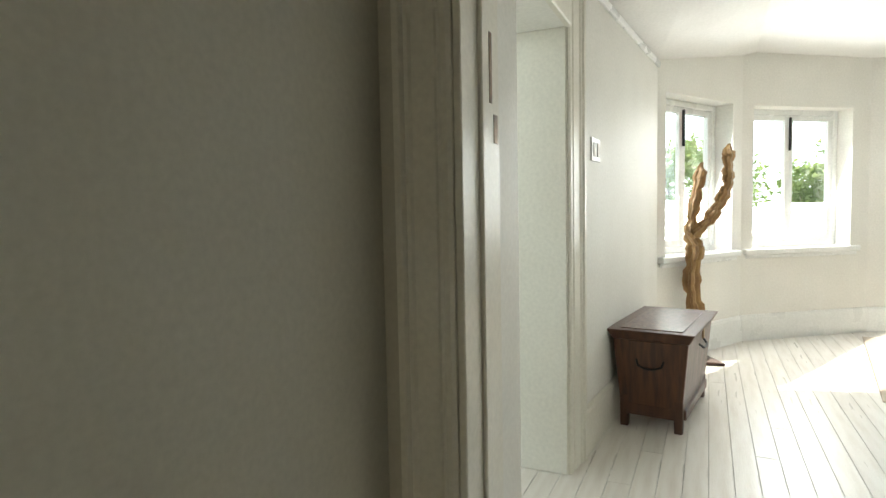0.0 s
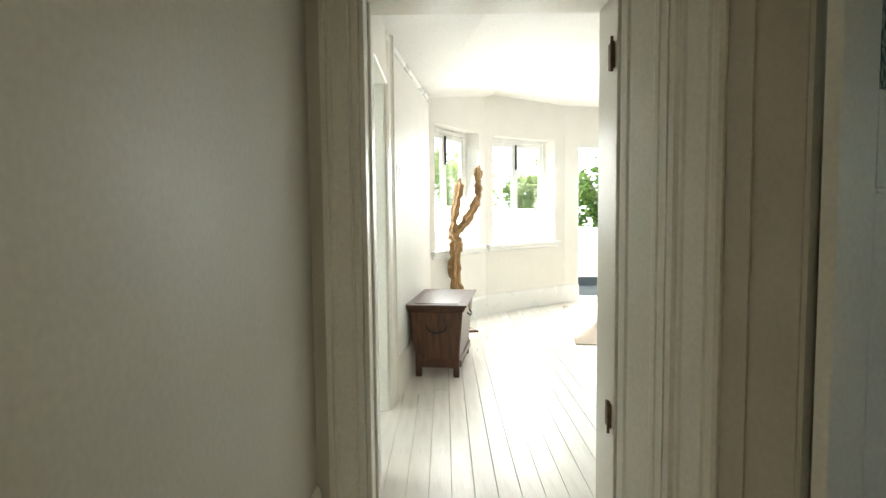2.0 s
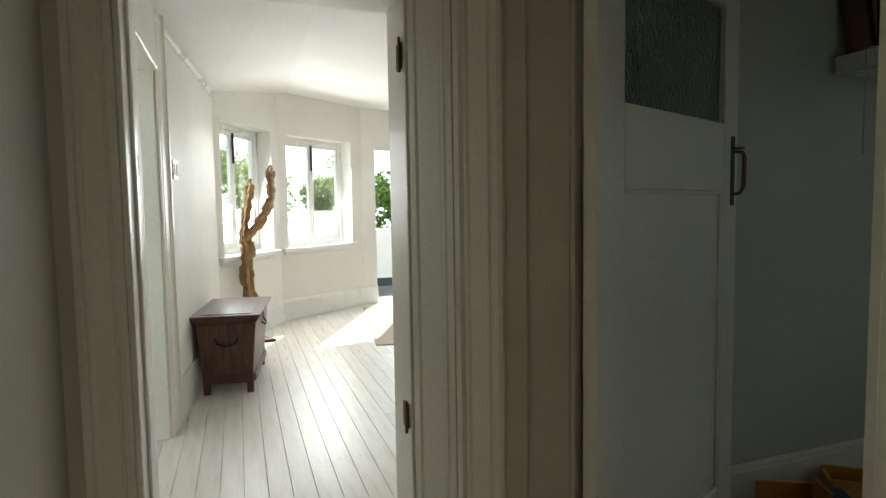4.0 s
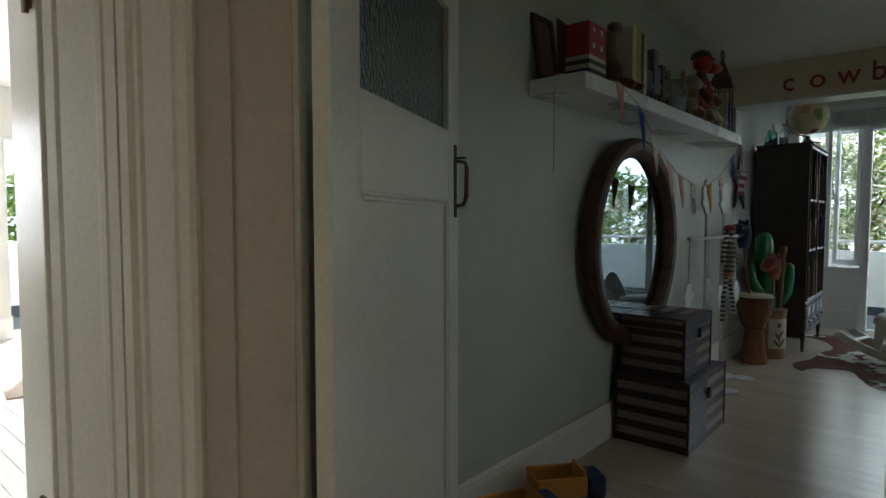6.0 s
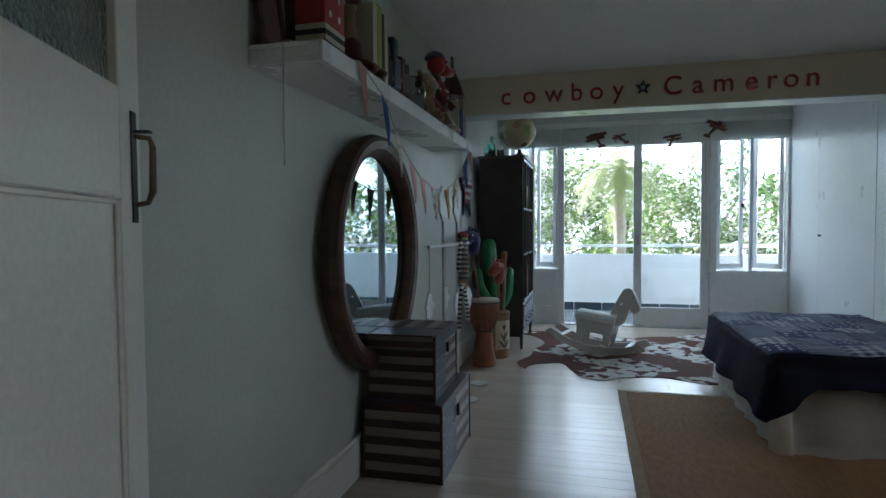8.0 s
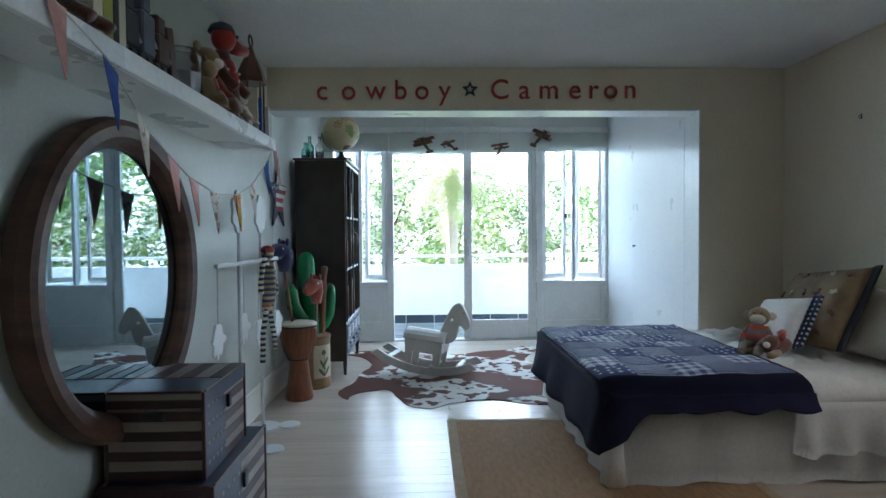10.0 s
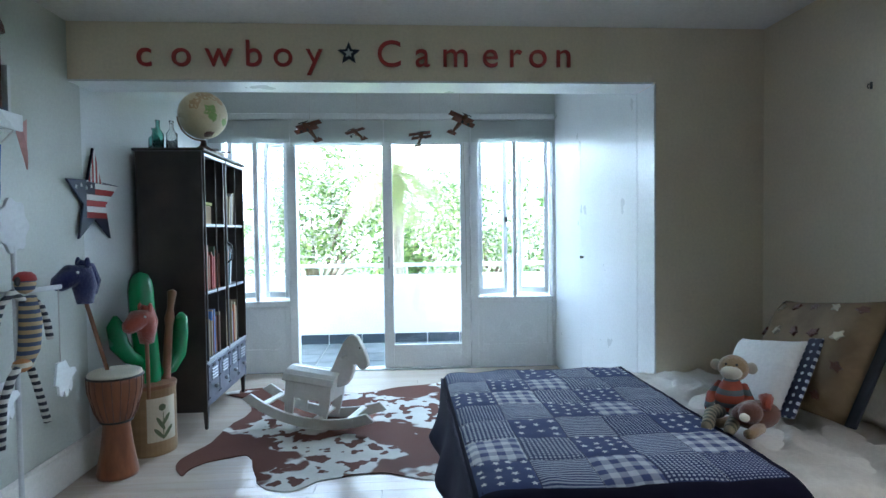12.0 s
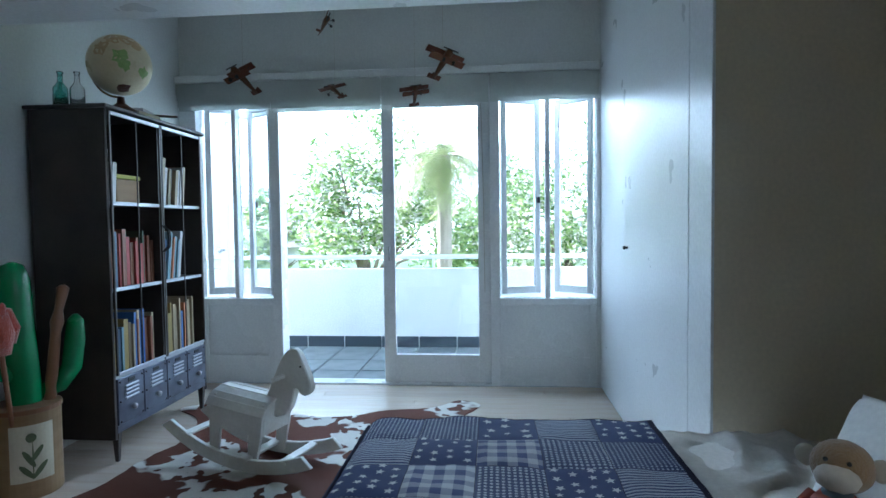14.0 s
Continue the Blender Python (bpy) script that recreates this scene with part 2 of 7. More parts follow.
M_TRUCKBLUE = mat("dark_blue_toy_paint", (0.025, 0.04, 0.10), 0.45)
M_BLACK = mat("black_rubber", (0.02, 0.02, 0.02), 0.6)
M_BLUE = mat("blue_paint", (0.02, 0.10, 0.42), 0.4)
M_STRING = mat("cotton_string", (0.55, 0.52, 0.46), 0.9)
M_PINK = mat("pink_cotton", (0.66, 0.36, 0.32), 0.9, bump=0.3, bscale=300)
M_ORANGEP = pattern("orange_print_cotton", "dots", (0.42, 0.10, 0.04), (0.62, 0.40, 0.12), 0.03, cut=0.9)
M_FLORAL = mat("floral_cotton", (0.66, 0.60, 0.50), 0.9, col2=(0.40, 0.24, 0.18), scale=28, lo=0.52, hi=0.60)
M_BLUECLOTH = mat("blue_cotton", (0.06, 0.11, 0.36), 0.9, bump=0.3, bscale=300)
M_PLANE = mat("copper_model_metal", (0.14, 0.055, 0.025), 0.4, 0.5, col2=(0.14, 0.05, 0.03), scale=20)
M_PLANEY = mat("brass_model_metal", (0.13, 0.055, 0.02), 0.45, 0.4)
M_SLATE = mat("slate_tiles", (0.20, 0.22, 0.23), 0.55, col2=(0.15, 0.17, 0.18), scale=5, bump=0.4, bscale=30, rnd=0.2)
M_SKIRT = mat("dark_skirting_tiles", (0.045, 0.06, 0.075), 0.4, rnd=0.25)
M_GROUT = mat("pale_grout", (0.55, 0.55, 0.52), 0.9)
M_OUT = mat("white_render_wall", (0.78, 0.78, 0.77), 0.8, bump=0.4, bscale=60, col2=(0.74, 0.74, 0.73))
# Pale flecks mixed in among the green leaves.
M_PALELEAF = mat("pale_leaf_flecks", (0.62, 0.60, 0.50), 0.7, bump=0)
M_BARK = mat("bark", (0.27, 0.22, 0.17), 0.9, col2=(0.10, 0.075, 0.05), scale=6, bump=0.8, bscale=20, dist=0.02)
M_GRASS = mat("lawn", (0.10, 0.15, 0.045), 0.95, col2=(0.07, 0.11, 0.03), scale=0.4, bump=0.8, bscale=20, dist=0.02)
M_HAZE = bpy.data.materials.new("bright_hazy_sky")
M_HAZE.use_nodes = True
M_HAZE.node_tree.nodes["Principled BSDF"].inputs["Emission Color"].default_value = (0.80, 0.93, 1.0, 1)
M_HAZE.node_tree.nodes["Principled BSDF"].inputs["Emission Strength"].default_value = 1.95
M_HAZE.node_tree.nodes["Principled BSDF"].inputs["Base Color"].default_value = (0, 0, 0, 1)
M_ROOF = mat("grey_roof", (0.12, 0.11, 0.11), 0.8)
M_TRUNKSTRIPE_D = mat("dark_maroon_boxcloth", (0.055, 0.018, 0.016), 0.5, bump=0.2)
M_TRUNKSTRIPE_L = mat("pale_boxcloth", (0.26, 0.215, 0.18), 0.5, bump=0.2)
M_TRUNKNAVY = mat("navy_boxcloth", (0.020, 0.023, 0.050), 0.45, bump=0.2)


def hide_mat():
    m = mat("cowhide_fur", (0.66, 0.62, 0.56), 0.85, bump=0.6, bscale=160, spec=0.2, stretch=(1.5, 1.0, 1))
    nt = m.node_tree
    hsv = next(n for n in nt.nodes if n.type == "HUE_SAT")
    ramp = next(n for n in nt.nodes if n.type == "MIX")
    tc = next(n for n in nt.nodes if n.type == "TEX_COORD")
    facs = []
    for sc, det, a, b in ((1.7, 3.0, 0.495, 0.512), (9.5, 1.5, 0.545, 0.57)):
        n = nt.nodes.new("ShaderNodeTexNoise")
        n.inputs["Scale"].default_value, n.inputs["Detail"].default_value = sc, det
        nt.links.new(tc.outputs["Object"], n.inputs["Vector"])
        r = nt.nodes.new("ShaderNodeMapRange")
        r.inputs["From Min"].default_value, r.inputs["From Max"].default_value = a, b
        nt.links.new(n.outputs["Fac"], r.inputs["Value"])
        facs.append(r.outputs[0])
    mx = nt.nodes.new("ShaderNodeMath")
    mx.operation = "MAXIMUM"
    nt.links.new(facs[0], mx.inputs[0])
    nt.links.new(facs[1], mx.inputs[1])
    two = nt.nodes.new("ShaderNodeMix")
    two.data_type = "RGBA"
    two.inputs["B"].default_value = (0.11, 0.038, 0.022, 1)
    nt.links.new(ramp.outputs["Result"], two.inputs["A"])
    nt.links.new(mx.outputs[0], two.inputs["Factor"])
    nt.links.new(two.outputs["Result"], hsv.inputs["Color"])
    return m


M_HIDE = hide_mat()


def leaf_mat(name, col, through, share=0.5):
    """Leaves that let part of the light through."""
    m = mat(name, col, 0.5, scale=0.8, bump=0, col2=tuple(c * 0.6 for c in col))
    nt = m.node_tree
    b = nt.nodes["Principled BSDF"]
    t = nt.nodes.new("ShaderNodeBsdfTranslucent")
    t.inputs["Color"].default_value = (*through, 1)
    mx = nt.nodes.new("ShaderNodeMixShader")
    mx.inputs[0].default_value = share
    nt.links.new(b.outputs[0], mx.inputs[1])
    nt.links.new(t.outputs[0], mx.inputs[2])
    nt.links.new(mx.outputs[0], nt.nodes["Material Output"].inputs["Surface"])
    return m


M_LEAF = leaf_mat("leaves", (0.11, 0.19, 0.055), (0.52, 0.66, 0.24), 0.55)
M_BLIND = leaf_mat("linen_blind_cloth", (0.74, 0.76, 0.72), (0.62, 0.66, 0.62), 0.28)
M_PALMBARK = mat("palm_bark", (0.34, 0.29, 0.23), 0.9, col2=(0.26, 0.22, 0.17), scale=5, bump=0.8, bscale=12, dist=0.02)
M_FROND = leaf_mat("palm_fronds", (0.19, 0.22, 0.10), (0.50, 0.54, 0.28))
M_LEAFD = leaf_mat("dark_leaves", (0.07, 0.13, 0.04), (0.18, 0.30, 0.08))

# ---- mesh helpers ----


def finish(name, bm, material, smooth=False):
    me = bpy.data.meshes.new(name)
    bmesh.ops.recalc_face_normals(bm, faces=bm.faces)
    bm.to_mesh(me)
    bm.free()
    for mm in material if isinstance(material, (list, tuple)) else [material]:
        me.materials.append(mm)
    if smooth:
        for p in me.polygons:
            p.use_smooth = True
    return me


def part(name, bm, material, parent, label="", smooth=False, m=None):
    ob = new(name, finish(name, bm, material, smooth))
    ob.parent = parent
    if m is not None:
        ob.matrix_basis = m
    return tagged(ob, label)


def thing(name, m, label, category, group="", kind=""):
    ob = new(name)
    ob.matrix_basis = m
    return tagged(ob, label, category, group, kind)


def solo(name, bm, material, m, label, category, group="", kind="", smooth=False):
    ob = new(name, finish(name, bm, material, smooth))
    ob.matrix_basis = m
    return tagged(ob, label, category, group, kind)


def struct(name, bm, material, label="", category="", smooth=False, parent=None):
    ob = new(name, finish(name, bm, material, smooth))
    ob.parent = parent
    return tagged(ob, label or name.replace("_", " "), category or name.split("_")[0], kind="structure") if parent is None else tagged(ob, label)


I4 = Matrix.Identity(4)


def box(x0, x1, y0, y1, z0, z1, bevel=0.0, bm=None, seg=1, mi=0, m=None):
    own = bmesh.new()
    bmesh.ops.create_cube(own, size=1)
    bmesh.ops.transform(own, verts=own.verts, matrix=Matrix.LocRotScale(((x0 + x1) / 2, (y0 + y1) / 2, (z0 + z1) / 2), None, (x1 - x0, y1 - y0, z1 - z0)))
    if bevel:
        bmesh.ops.bevel(own, geom=list(own.edges), offset=bevel, segments=seg, affect="EDGES", profile=0.5)
    return merge(own, bm, mi, m)


def merge(own, bm=None, mi=0, m=None):
    if m is not None:
        bmesh.ops.transform(own, verts=own.verts, matrix=m)
    if bm is None and mi == 0:
        return own
    bm = bm or bmesh.new()
    base = [bm.verts.new(v.co) for v in own.verts]
    own.verts.index_update()
    for f in own.faces:
        try:
            nf = bm.faces.new([base[v.index] for v in f.verts])
            nf.material_index, nf.smooth = mi, f.smooth
        except ValueError:
            pass
    own.free()
    return bm


def lathe(profile, n=24, bm=None, mi=0, m=None):
    """A turned body about z from (radius, height) rows."""
    own = bmesh.new()
    rings = []
    for r, z in profile:
        if r < 1e-5:
            rings.append([own.verts.new((0, 0, z))])
        else:
            rings.append([own.verts.new((r * math.cos(2 * math.pi * i / n), r * math.sin(2 * math.pi * i / n), z)) for i in range(n)])
    for a, b in zip(rings, rings[1:]):
        for i in range(n):
            va = [a[i % len(a)], a[(i + 1) % len(a)]] if len(a) > 1 else [a[0]]
            vb = [b[(i + 1) % len(b)], b[i % len(b)]] if len(b) > 1 else [b[0]]
            if len(va) + len(vb) > 2:
                own.faces.new(va + vb)
    for ring in (rings[0], rings[-1]):
        if len(ring) > 2:
            own.faces.new(ring)
    return merge(own, bm, mi, m)


def tube(points, radii, n=10, bm=None, mi=0, ribs=0, depth=0.0, m=None):
    """A round or ribbed limb along points."""
    own = bmesh.new()
    pts = [Vector(p) for p in points]
    rad = radii if isinstance(radii, (list, tuple)) else [radii] * len(pts)
    rings = []
    side = Vector((1, 0, 0))
    for i, p in enumerate(pts):
        d = (pts[min(i + 1, len(pts) - 1)] - pts[max(i - 1, 0)]).normalized()
        side = (side - d * side.dot(d))
        if side.length < 1e-3:
            side = d.orthogonal()
        side.normalize()
        up = d.cross(side)
        ring = []
        for k in range(n):
            a = 2 * math.pi * k / n
            r = rad[i] * (1 + (depth * math.cos(ribs * a) if ribs else 0))
            ring.append(own.verts.new(p + side * (r * math.cos(a)) + up * (r * math.sin(a))))
        rings.append(ring)
    for a, b in zip(rings, rings[1:]):
        for k in range(n):
            own.faces.new((a[k], a[(k + 1) % n], b[(k + 1) % n], b[k]))
    own.faces.new(rings[0])
    own.faces.new(rings[-1])
    return merge(own, bm, mi, m)


def ball(c, r, bm=None, mi=0, sub=2, m=None):
    own = bmesh.new()
    bmesh.ops.create_icosphere(own, subdivisions=sub, radius=1)
    rr = r if isinstance(r, (list, tuple)) else (r, r, r)
    mm = Matrix.LocRotScale(c, None, rr)
    bmesh.ops.transform(own, verts=own.verts, matrix=(m @ mm) if m is not None else mm)
    return merge(own, bm, mi)


def slab(outline, z0, z1, bm=None, mi=0, m=None, bevel=0.0):
    """A flat plate of that outline (x, y), from z0 to z1."""
    own = bmesh.new()
    f = own.faces.new([own.verts.new((x, y, z0)) for x, y in outline])
    r = bmesh.ops.extrude_face_region(own, geom=[f])
    bmesh.ops.translate(own, verts=[v for v in r["geom"] if isinstance(v, bmesh.types.BMVert)], vec=(0, 0, z1 - z0))
    if bevel:
        bmesh.ops.bevel(own, geom=list(own.edges), offset=bevel, segments=1, affect="EDGES")
    return merge(own, bm, mi, m)


def star_outline(r, inner=0.42, turn=90):
    return [((r if i % 2 == 0 else r * inner) * math.cos(radians(turn + 36 * i)), (r if i % 2 == 0 else r * inner) * math.sin(radians(turn + 36 * i))) for i in range(10)]


def cushion(w, d, h, n=14, puff=0.45, seed=0):
    """A stuffed square cushion lying in xy, centred."""
    bm = bmesh.new()
    rows = {}
    for s in (1, -1):
        for i in range(n + 1):
            for j in range(n + 1):
                u, v = i / n * 2 - 1, j / n * 2 - 1
                edge = (1 - abs(u) ** 3) * (1 - abs(v) ** 3)
                pinch = 1 - 0.07 * (1 - abs(u) ** 2) * abs(v) ** 4
                pinch2 = 1 - 0.07 * (1 - abs(v) ** 2) * abs(u) ** 4
                z = s * h / 2 * max(0, edge) ** puff
                z += 0.05 * h * noise.noise((u * 2 + seed, v * 2, s)) * (1 if edge > 0.01 else 0)
                if s == -1 and (i in (0, n) or j in (0, n)):
                    rows[s, i, j] = rows[1, i, j]
                else:
                    rows[s, i, j] = bm.verts.new((u * w / 2 * pinch2, v * d / 2 * pinch, z))
        for i in range(n):
            for j in range(n):
                q = [rows[s, i, j], rows[s, i + 1, j], rows[s, i + 1, j + 1], rows[s, i, j + 1]]
                bm.faces.new(q if s == 1 else q[::-1])
    return bm


def wall_run(name, p0, p1, thick, z0, z1, material, holes=(), label="", hand=1):
    """A wall from p0 to p1; thickness to its left (hand=1). holes: (from, to, bottom, top) along it."""
    a, b = Vector(p0), Vector(p1)
    length = (b - a).length
    ang = math.atan2(b.y - a.y, b.x - a.x)
    m = Matrix.Translation((a.x, a.y, 0)) @ Matrix.Rotation(ang, 4, "Z")
    y0, y1 = (0, thick) if hand > 0 else (-thick, 0)
    bm = bmesh.new()
    x = 0.0
    for h0, h1, hb, ht in sorted(holes):
        if h0 > x + 1e-4:
            box(x, h0, y0, y1, z0, z1, bm=bm)
        if hb > z0 + 1e-4:
            box(h0, h1, y0, y1, z0, hb, bm=bm)
        if ht < z1 - 1e-4:
            box(h0, h1, y0, y1, ht, z1, bm=bm)
        x = h1
    if length > x + 1e-4:
        box(x, length, y0, y1, z0, z1, bm=bm)
    ob = new(name, finish(name, bm, material))
    ob.matrix_basis = m
    tagged(ob, label or "painted plaster wall", "wall", kind="structure")
    return ob, m


def run_box(name, m, x0, x1, y0, y1, z0, z1, material, bevel=0.004, label="", category="trim"):
    ob = new(name, finish(name, box(x0, x1, y0, y1, z0, z1, bevel), material))
    ob.matrix_basis = m
    return tagged(ob, label or "painted wooden " + name, category, kind="structure")


def moulded(name, m, length, rows, material, label, category="trim"):
    """A moulding: profile rows (out, up) swept along local x; out goes to -y."""
    bm = bmesh.new()
    ends = [[bm.verts.new((x, -o, u)) for o, u in rows] for x in (0, length)]
    n = len(rows)
    for i in range(n):
        bm.faces.new((ends[0][i], ends[0][(i + 1) % n], ends[1][(i + 1) % n], ends[1][i]))
    bm.faces.new(ends[0])
    bm.faces.new(ends[1])
    ob = new(name, finish(name, bm, material))
    ob.matrix_basis = m
    return tagged(ob, label, category, kind="structure")


def skirting(m, x0, x1, h=0.2, out=0.022, material=None, side=-1):
    rows = [(0, 0), (out, 0), (out, h - 0.03), (out * 0.8, h - 0.02), (out * 0.8, h - 0.012), (out * 0.35, h), (0, h)]
    if side > 0:
        rows = [(-o, u) for o, u in rows]
    return moulded("baseboard", m @ Matrix.Translation((x0, 0, 0)), x1 - x0, rows, material or M_TRIM, "painted timber baseboard along the wall")


CASING = [(0, 0), (0.012, 0), (0.020, 0.008), (0.020, 0.022), (0.014, 0.027), (0.014, 0.032), (0.020, 0.036), (0.020, 0.090), (0.026, 0.096), (0.026, 0.104), (0.020, 0.108), (0.034, 0.114), (0.034, 0.130), (0, 0.130)]


def casing_v(m, x, z1, flip=False, material=None, width=0.13):
    """An upright casing whose opening edge is at x; it reaches away from the opening, to +x unless flipped."""
    k = width / 0.13
    sgn = -1 if flip else 1
    bm = bmesh.new()
    ends = [[bm.verts.new((x + sgn * u * k, -o, z)) for o, u in CASING] for z in (0, z1)]
    n = len(CASING)
    for i in range(n):
        bm.faces.new((ends[0][i], ends[0][(i + 1) % n], ends[1][(i + 1) % n], ends[1][i]))
    bm.faces.new(ends[0])
    bm.faces.new(ends[1])
    ob = new("trim", finish("trim", bm, material or M_TRIM))
    ob.matrix_basis = m
    return tagged(ob, "moulded cream door casing on the wall", "trim", kind="structure")


def rod_between(a, b, r, bm=None, n=8, mi=0):
    return tube([a, b], r, n, bm, mi)

# ---- hall ----
H_CEIL = 2.6
hall_n, MN = wall_run("wall_hall_north", (-0.87, 1.96), (1.27, 1.96), 0.24, 0, H_CEIL, M_HALL, [(0.88, 1.85, -0.01, 2.09)], "warm grey hall wall with a doorway")
# living-room doorway in that wall: jambs, head and casings
jamb = thing("doorway_frame", I4, "cream painted frame of an open doorway without its leaf", "door frame", kind="structure")
part("jamb", box(0.002, 0.022, 1.955, 2.215, 0, 2.09, 0.003), M_TRIM, jamb)
part("jamb", box(0.968, 0.988, 1.955, 2.215, 0, 2.09, 0.003), M_TRIM, jamb)
part("head", box(0.022, 0.968, 1.955, 2.215, 2.075, 2.095, 0.003), M_TRIM, jamb)
part("door_stop", box(0.022, 0.034, 2.06, 2.10, 0, 2.075, 0.003), M_TRIM, jamb)
for z in (0.445, 1.848):
    hg = part("hinge", box(0.958, 0.9685, 1.985, 2.045, z - 0.05, z + 0.05, 0.002), M_BRONZE, jamb, "tarnished brass hinge leaf")
    part("knuckle", tube([(0.954, 1.982, z - 0.065), (0.954, 1.982, z + 0.065)], 0.006, 8), M_BRONZE, hg)
for z0, z1 in ((1.50, 1.68), (1.40, 1.475)):
    part("strike_plate", box(0.0215, 0.0235, 2.14 if z0 > 1.45 else 2.17, 2.16 if z0 > 1.45 else 2.20, z0, z1, 0.001), M_BRONZE, jamb, "tarnished strike plate")
MH = Matrix.Translation((0, 1.96, 0))
casing_v(MH, 0.0, 2.2, flip=True, width=0.14)
run_box("trim", MH, -0.12, 1.12, -0.03, 0, 2.2, 2.33, M_TRIM, 0.006, "moulded cream casing above the doorway")
skirting(Matrix.Translation((-0.195, -2.6, 0)) @ Matrix.Rotation(math.pi / 2, 4, "Z"), 0.1, 4.53, 0.2)

# the hall's east side, with the bedroom doorway: x' runs along u from the south jamb
EA = Vector((0.925, 0.185))
EU = Vector((0.1694, 0.9855))
MEAST = Matrix.Translation((EA.x, EA.y, 0)) @ Matrix.Rotation(math.atan2(EU.y, EU.x), 4, "Z")
EP = EA - EU * 2.75
EQ = EA + EU * 1.09
east, ME = wall_run("wall_hall_east", (EP.x, EP.y), (EQ.x, EQ.y), 0.14, 0, H_CEIL, M_HALL, [(2.75, 3.84, -0.01, 2.09)], "warm grey hall wall with the bedroom doorway", hand=-1)
# slanting pier between the two doorways, cased all over
PA, PB, PC = Vector((0.988, 1.945)), Vector((1.152, 1.49)), Vector((1.250, 1.237))
pier, MP = wall_run("wall_pier", (PA.x, PA.y), (PC.x, PC.y), 0.03, 0, H_CEIL, M_HALL, label="narrow wall between two doorways")
struct("wall_pier_core", slab([(1.03, 1.96), (1.165, 1.52), (1.205, 1.44), (1.45, 1.44), (1.45, 2.0)], 0, H_CEIL), M_HALL, "plastered wall core beside the doorway", "wall")
casing_v(MP, 0.0, 2.3, width=0.27)
casing_v(MP, 0.483, 2.3, flip=True, width=0.205)
run_box("trim", MP, 0.49, 0.742, -0.006, 0.0, 0, 2.09, M_LINING, 0.002, "door lining beside the casing, darkened for its shade")
run_box("trim", MP, 0.56, 0.585, -0.012, -0.0062, 0, 2.09, M_LINING, 0.002, "door lining bead, darkened for its shade")
bj = thing("doorway_frame", MEAST, "cream painted frame of the bedroom doorway", "door frame", kind="structure")
part("jamb", box(0.002, 0.026, -0.145, 0.004, 0, 2.09, 0.003), M_TRIM, bj)
part("head", box(0.026, 1.046, -0.145, 0.004, 2.07, 2.09, 0.003), M_TRIM, bj)
MEF = MEAST @ Matrix.Rotation(math.pi, 4, "Z")
casing_v(MEF, -0.004, 2.2, width=0.14)
run_box("trim", MEF, -1.25, 0.1, -0.03, 0, 2.2, 2.33, M_TRIM, 0.006, "moulded cream casing above the doorway")
wall_run("wall_hall_west", (-0.195, 1.96), (-0.195, -2.6), 0.15, 0, H_CEIL, M_HALL, hand=-1)
wall_run("wall_hall_south", (-0.4, -2.5), (0.62, -2.5), 0.15, 0, H_CEIL, M_HALL, hand=-1)
struct("ceiling_hall", box(-0.4, 1.25, -2.65, 1.965, H_CEIL, H_CEIL + 0.1), M_CEIL, "white plaster hall ceiling", "ceiling")

# Fixture added for that assumed lamp, out of view.
hl = thing("hall_ceiling_lamp", pose(0.3, -1.5, H_CEIL), "round white ceiling lamp assumed in the hall, unseen", "ceiling light")
part("rim", lathe([(0.15, 0), (0.2, 0), (0.2, -0.05), (0.17, -0.06), (0.15, -0.05)], 28), M_WHITE, hl)

# ---- bedroom shell ----
B_CEIL, NY, SY, HX, EX = 2.56, 1.60, -2.46, 6.07, 8.38
wall_run("wall_bedroom_north", (1.24, NY), (HX + 0.12, NY), 0.2, 0, 3.1, M_BED, label="pale grey-green painted bedroom wall")
# Same wall beyond the beam; the window's brightness is put into paler paint.
wall_run("wall_alcove_north", (HX + 0.12, NY), (EX + 0.2, NY), 0.2, 0, 3.1, M_ALC, label="bedroom wall behind the bookcase, paler for the window's light")
wall_run("wall_bedroom_south", (0.5, SY), (HX, SY), 0.2, 0, 3.1, M_BEIGE, [(2.6, 3.4, 1.2, 2.1)], hand=-1, label="beige painted bedroom wall beside the bed")
wall_run("wall_header", (HX, -2.66), (HX, NY), 0.25, 0, 3.1, M_BEIGE, [(2.66 - 1.785, 2.66 + NY, -0.01, 2.24)], "beige wall with a wide opening to the window alcove", hand=-1)
run_box("trim", I4, HX + 0.002, HX + 0.25, -1.771, NY, 2.228, 2.239, M_FLATWHITE, 0, "white painted underside of the opening's beam")
struct("ceiling_bedroom", box(0.4, HX + 0.02, SY - 0.1, NY + 0.1, B_CEIL, B_CEIL + 0.1), M_CEIL, "off-white plaster bedroom ceiling", "ceiling")
struct("ceiling_alcove", box(HX + 0.2, EX + 0.25, -2.5, NY + 0.1, 3.0, 3.1), M_CEIL, "white plaster alcove ceiling", "ceiling")
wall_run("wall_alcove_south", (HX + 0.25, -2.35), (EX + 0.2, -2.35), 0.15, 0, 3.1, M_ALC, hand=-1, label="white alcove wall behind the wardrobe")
skirting(Matrix.Translation((0, NY, 0)), 1.35, EX - 0.06, 0.2)
skirting(Matrix.Translation((0, SY, 0)), 1.0, HX, 0.2, side=1)
run_box("baseboard", I4, HX - 0.02, HX, SY, -1.79, 0, 0.2, M_TRIM, 0.003, "painted timber baseboard", "baseboard")

# Unseen window, assumed on this side so the bed's lamp has an opening.
sw = thing("unseen_window", pose(3.1, SY - 0.12, 0), "white timber window added out of view to light the bed", "window", kind="structure")
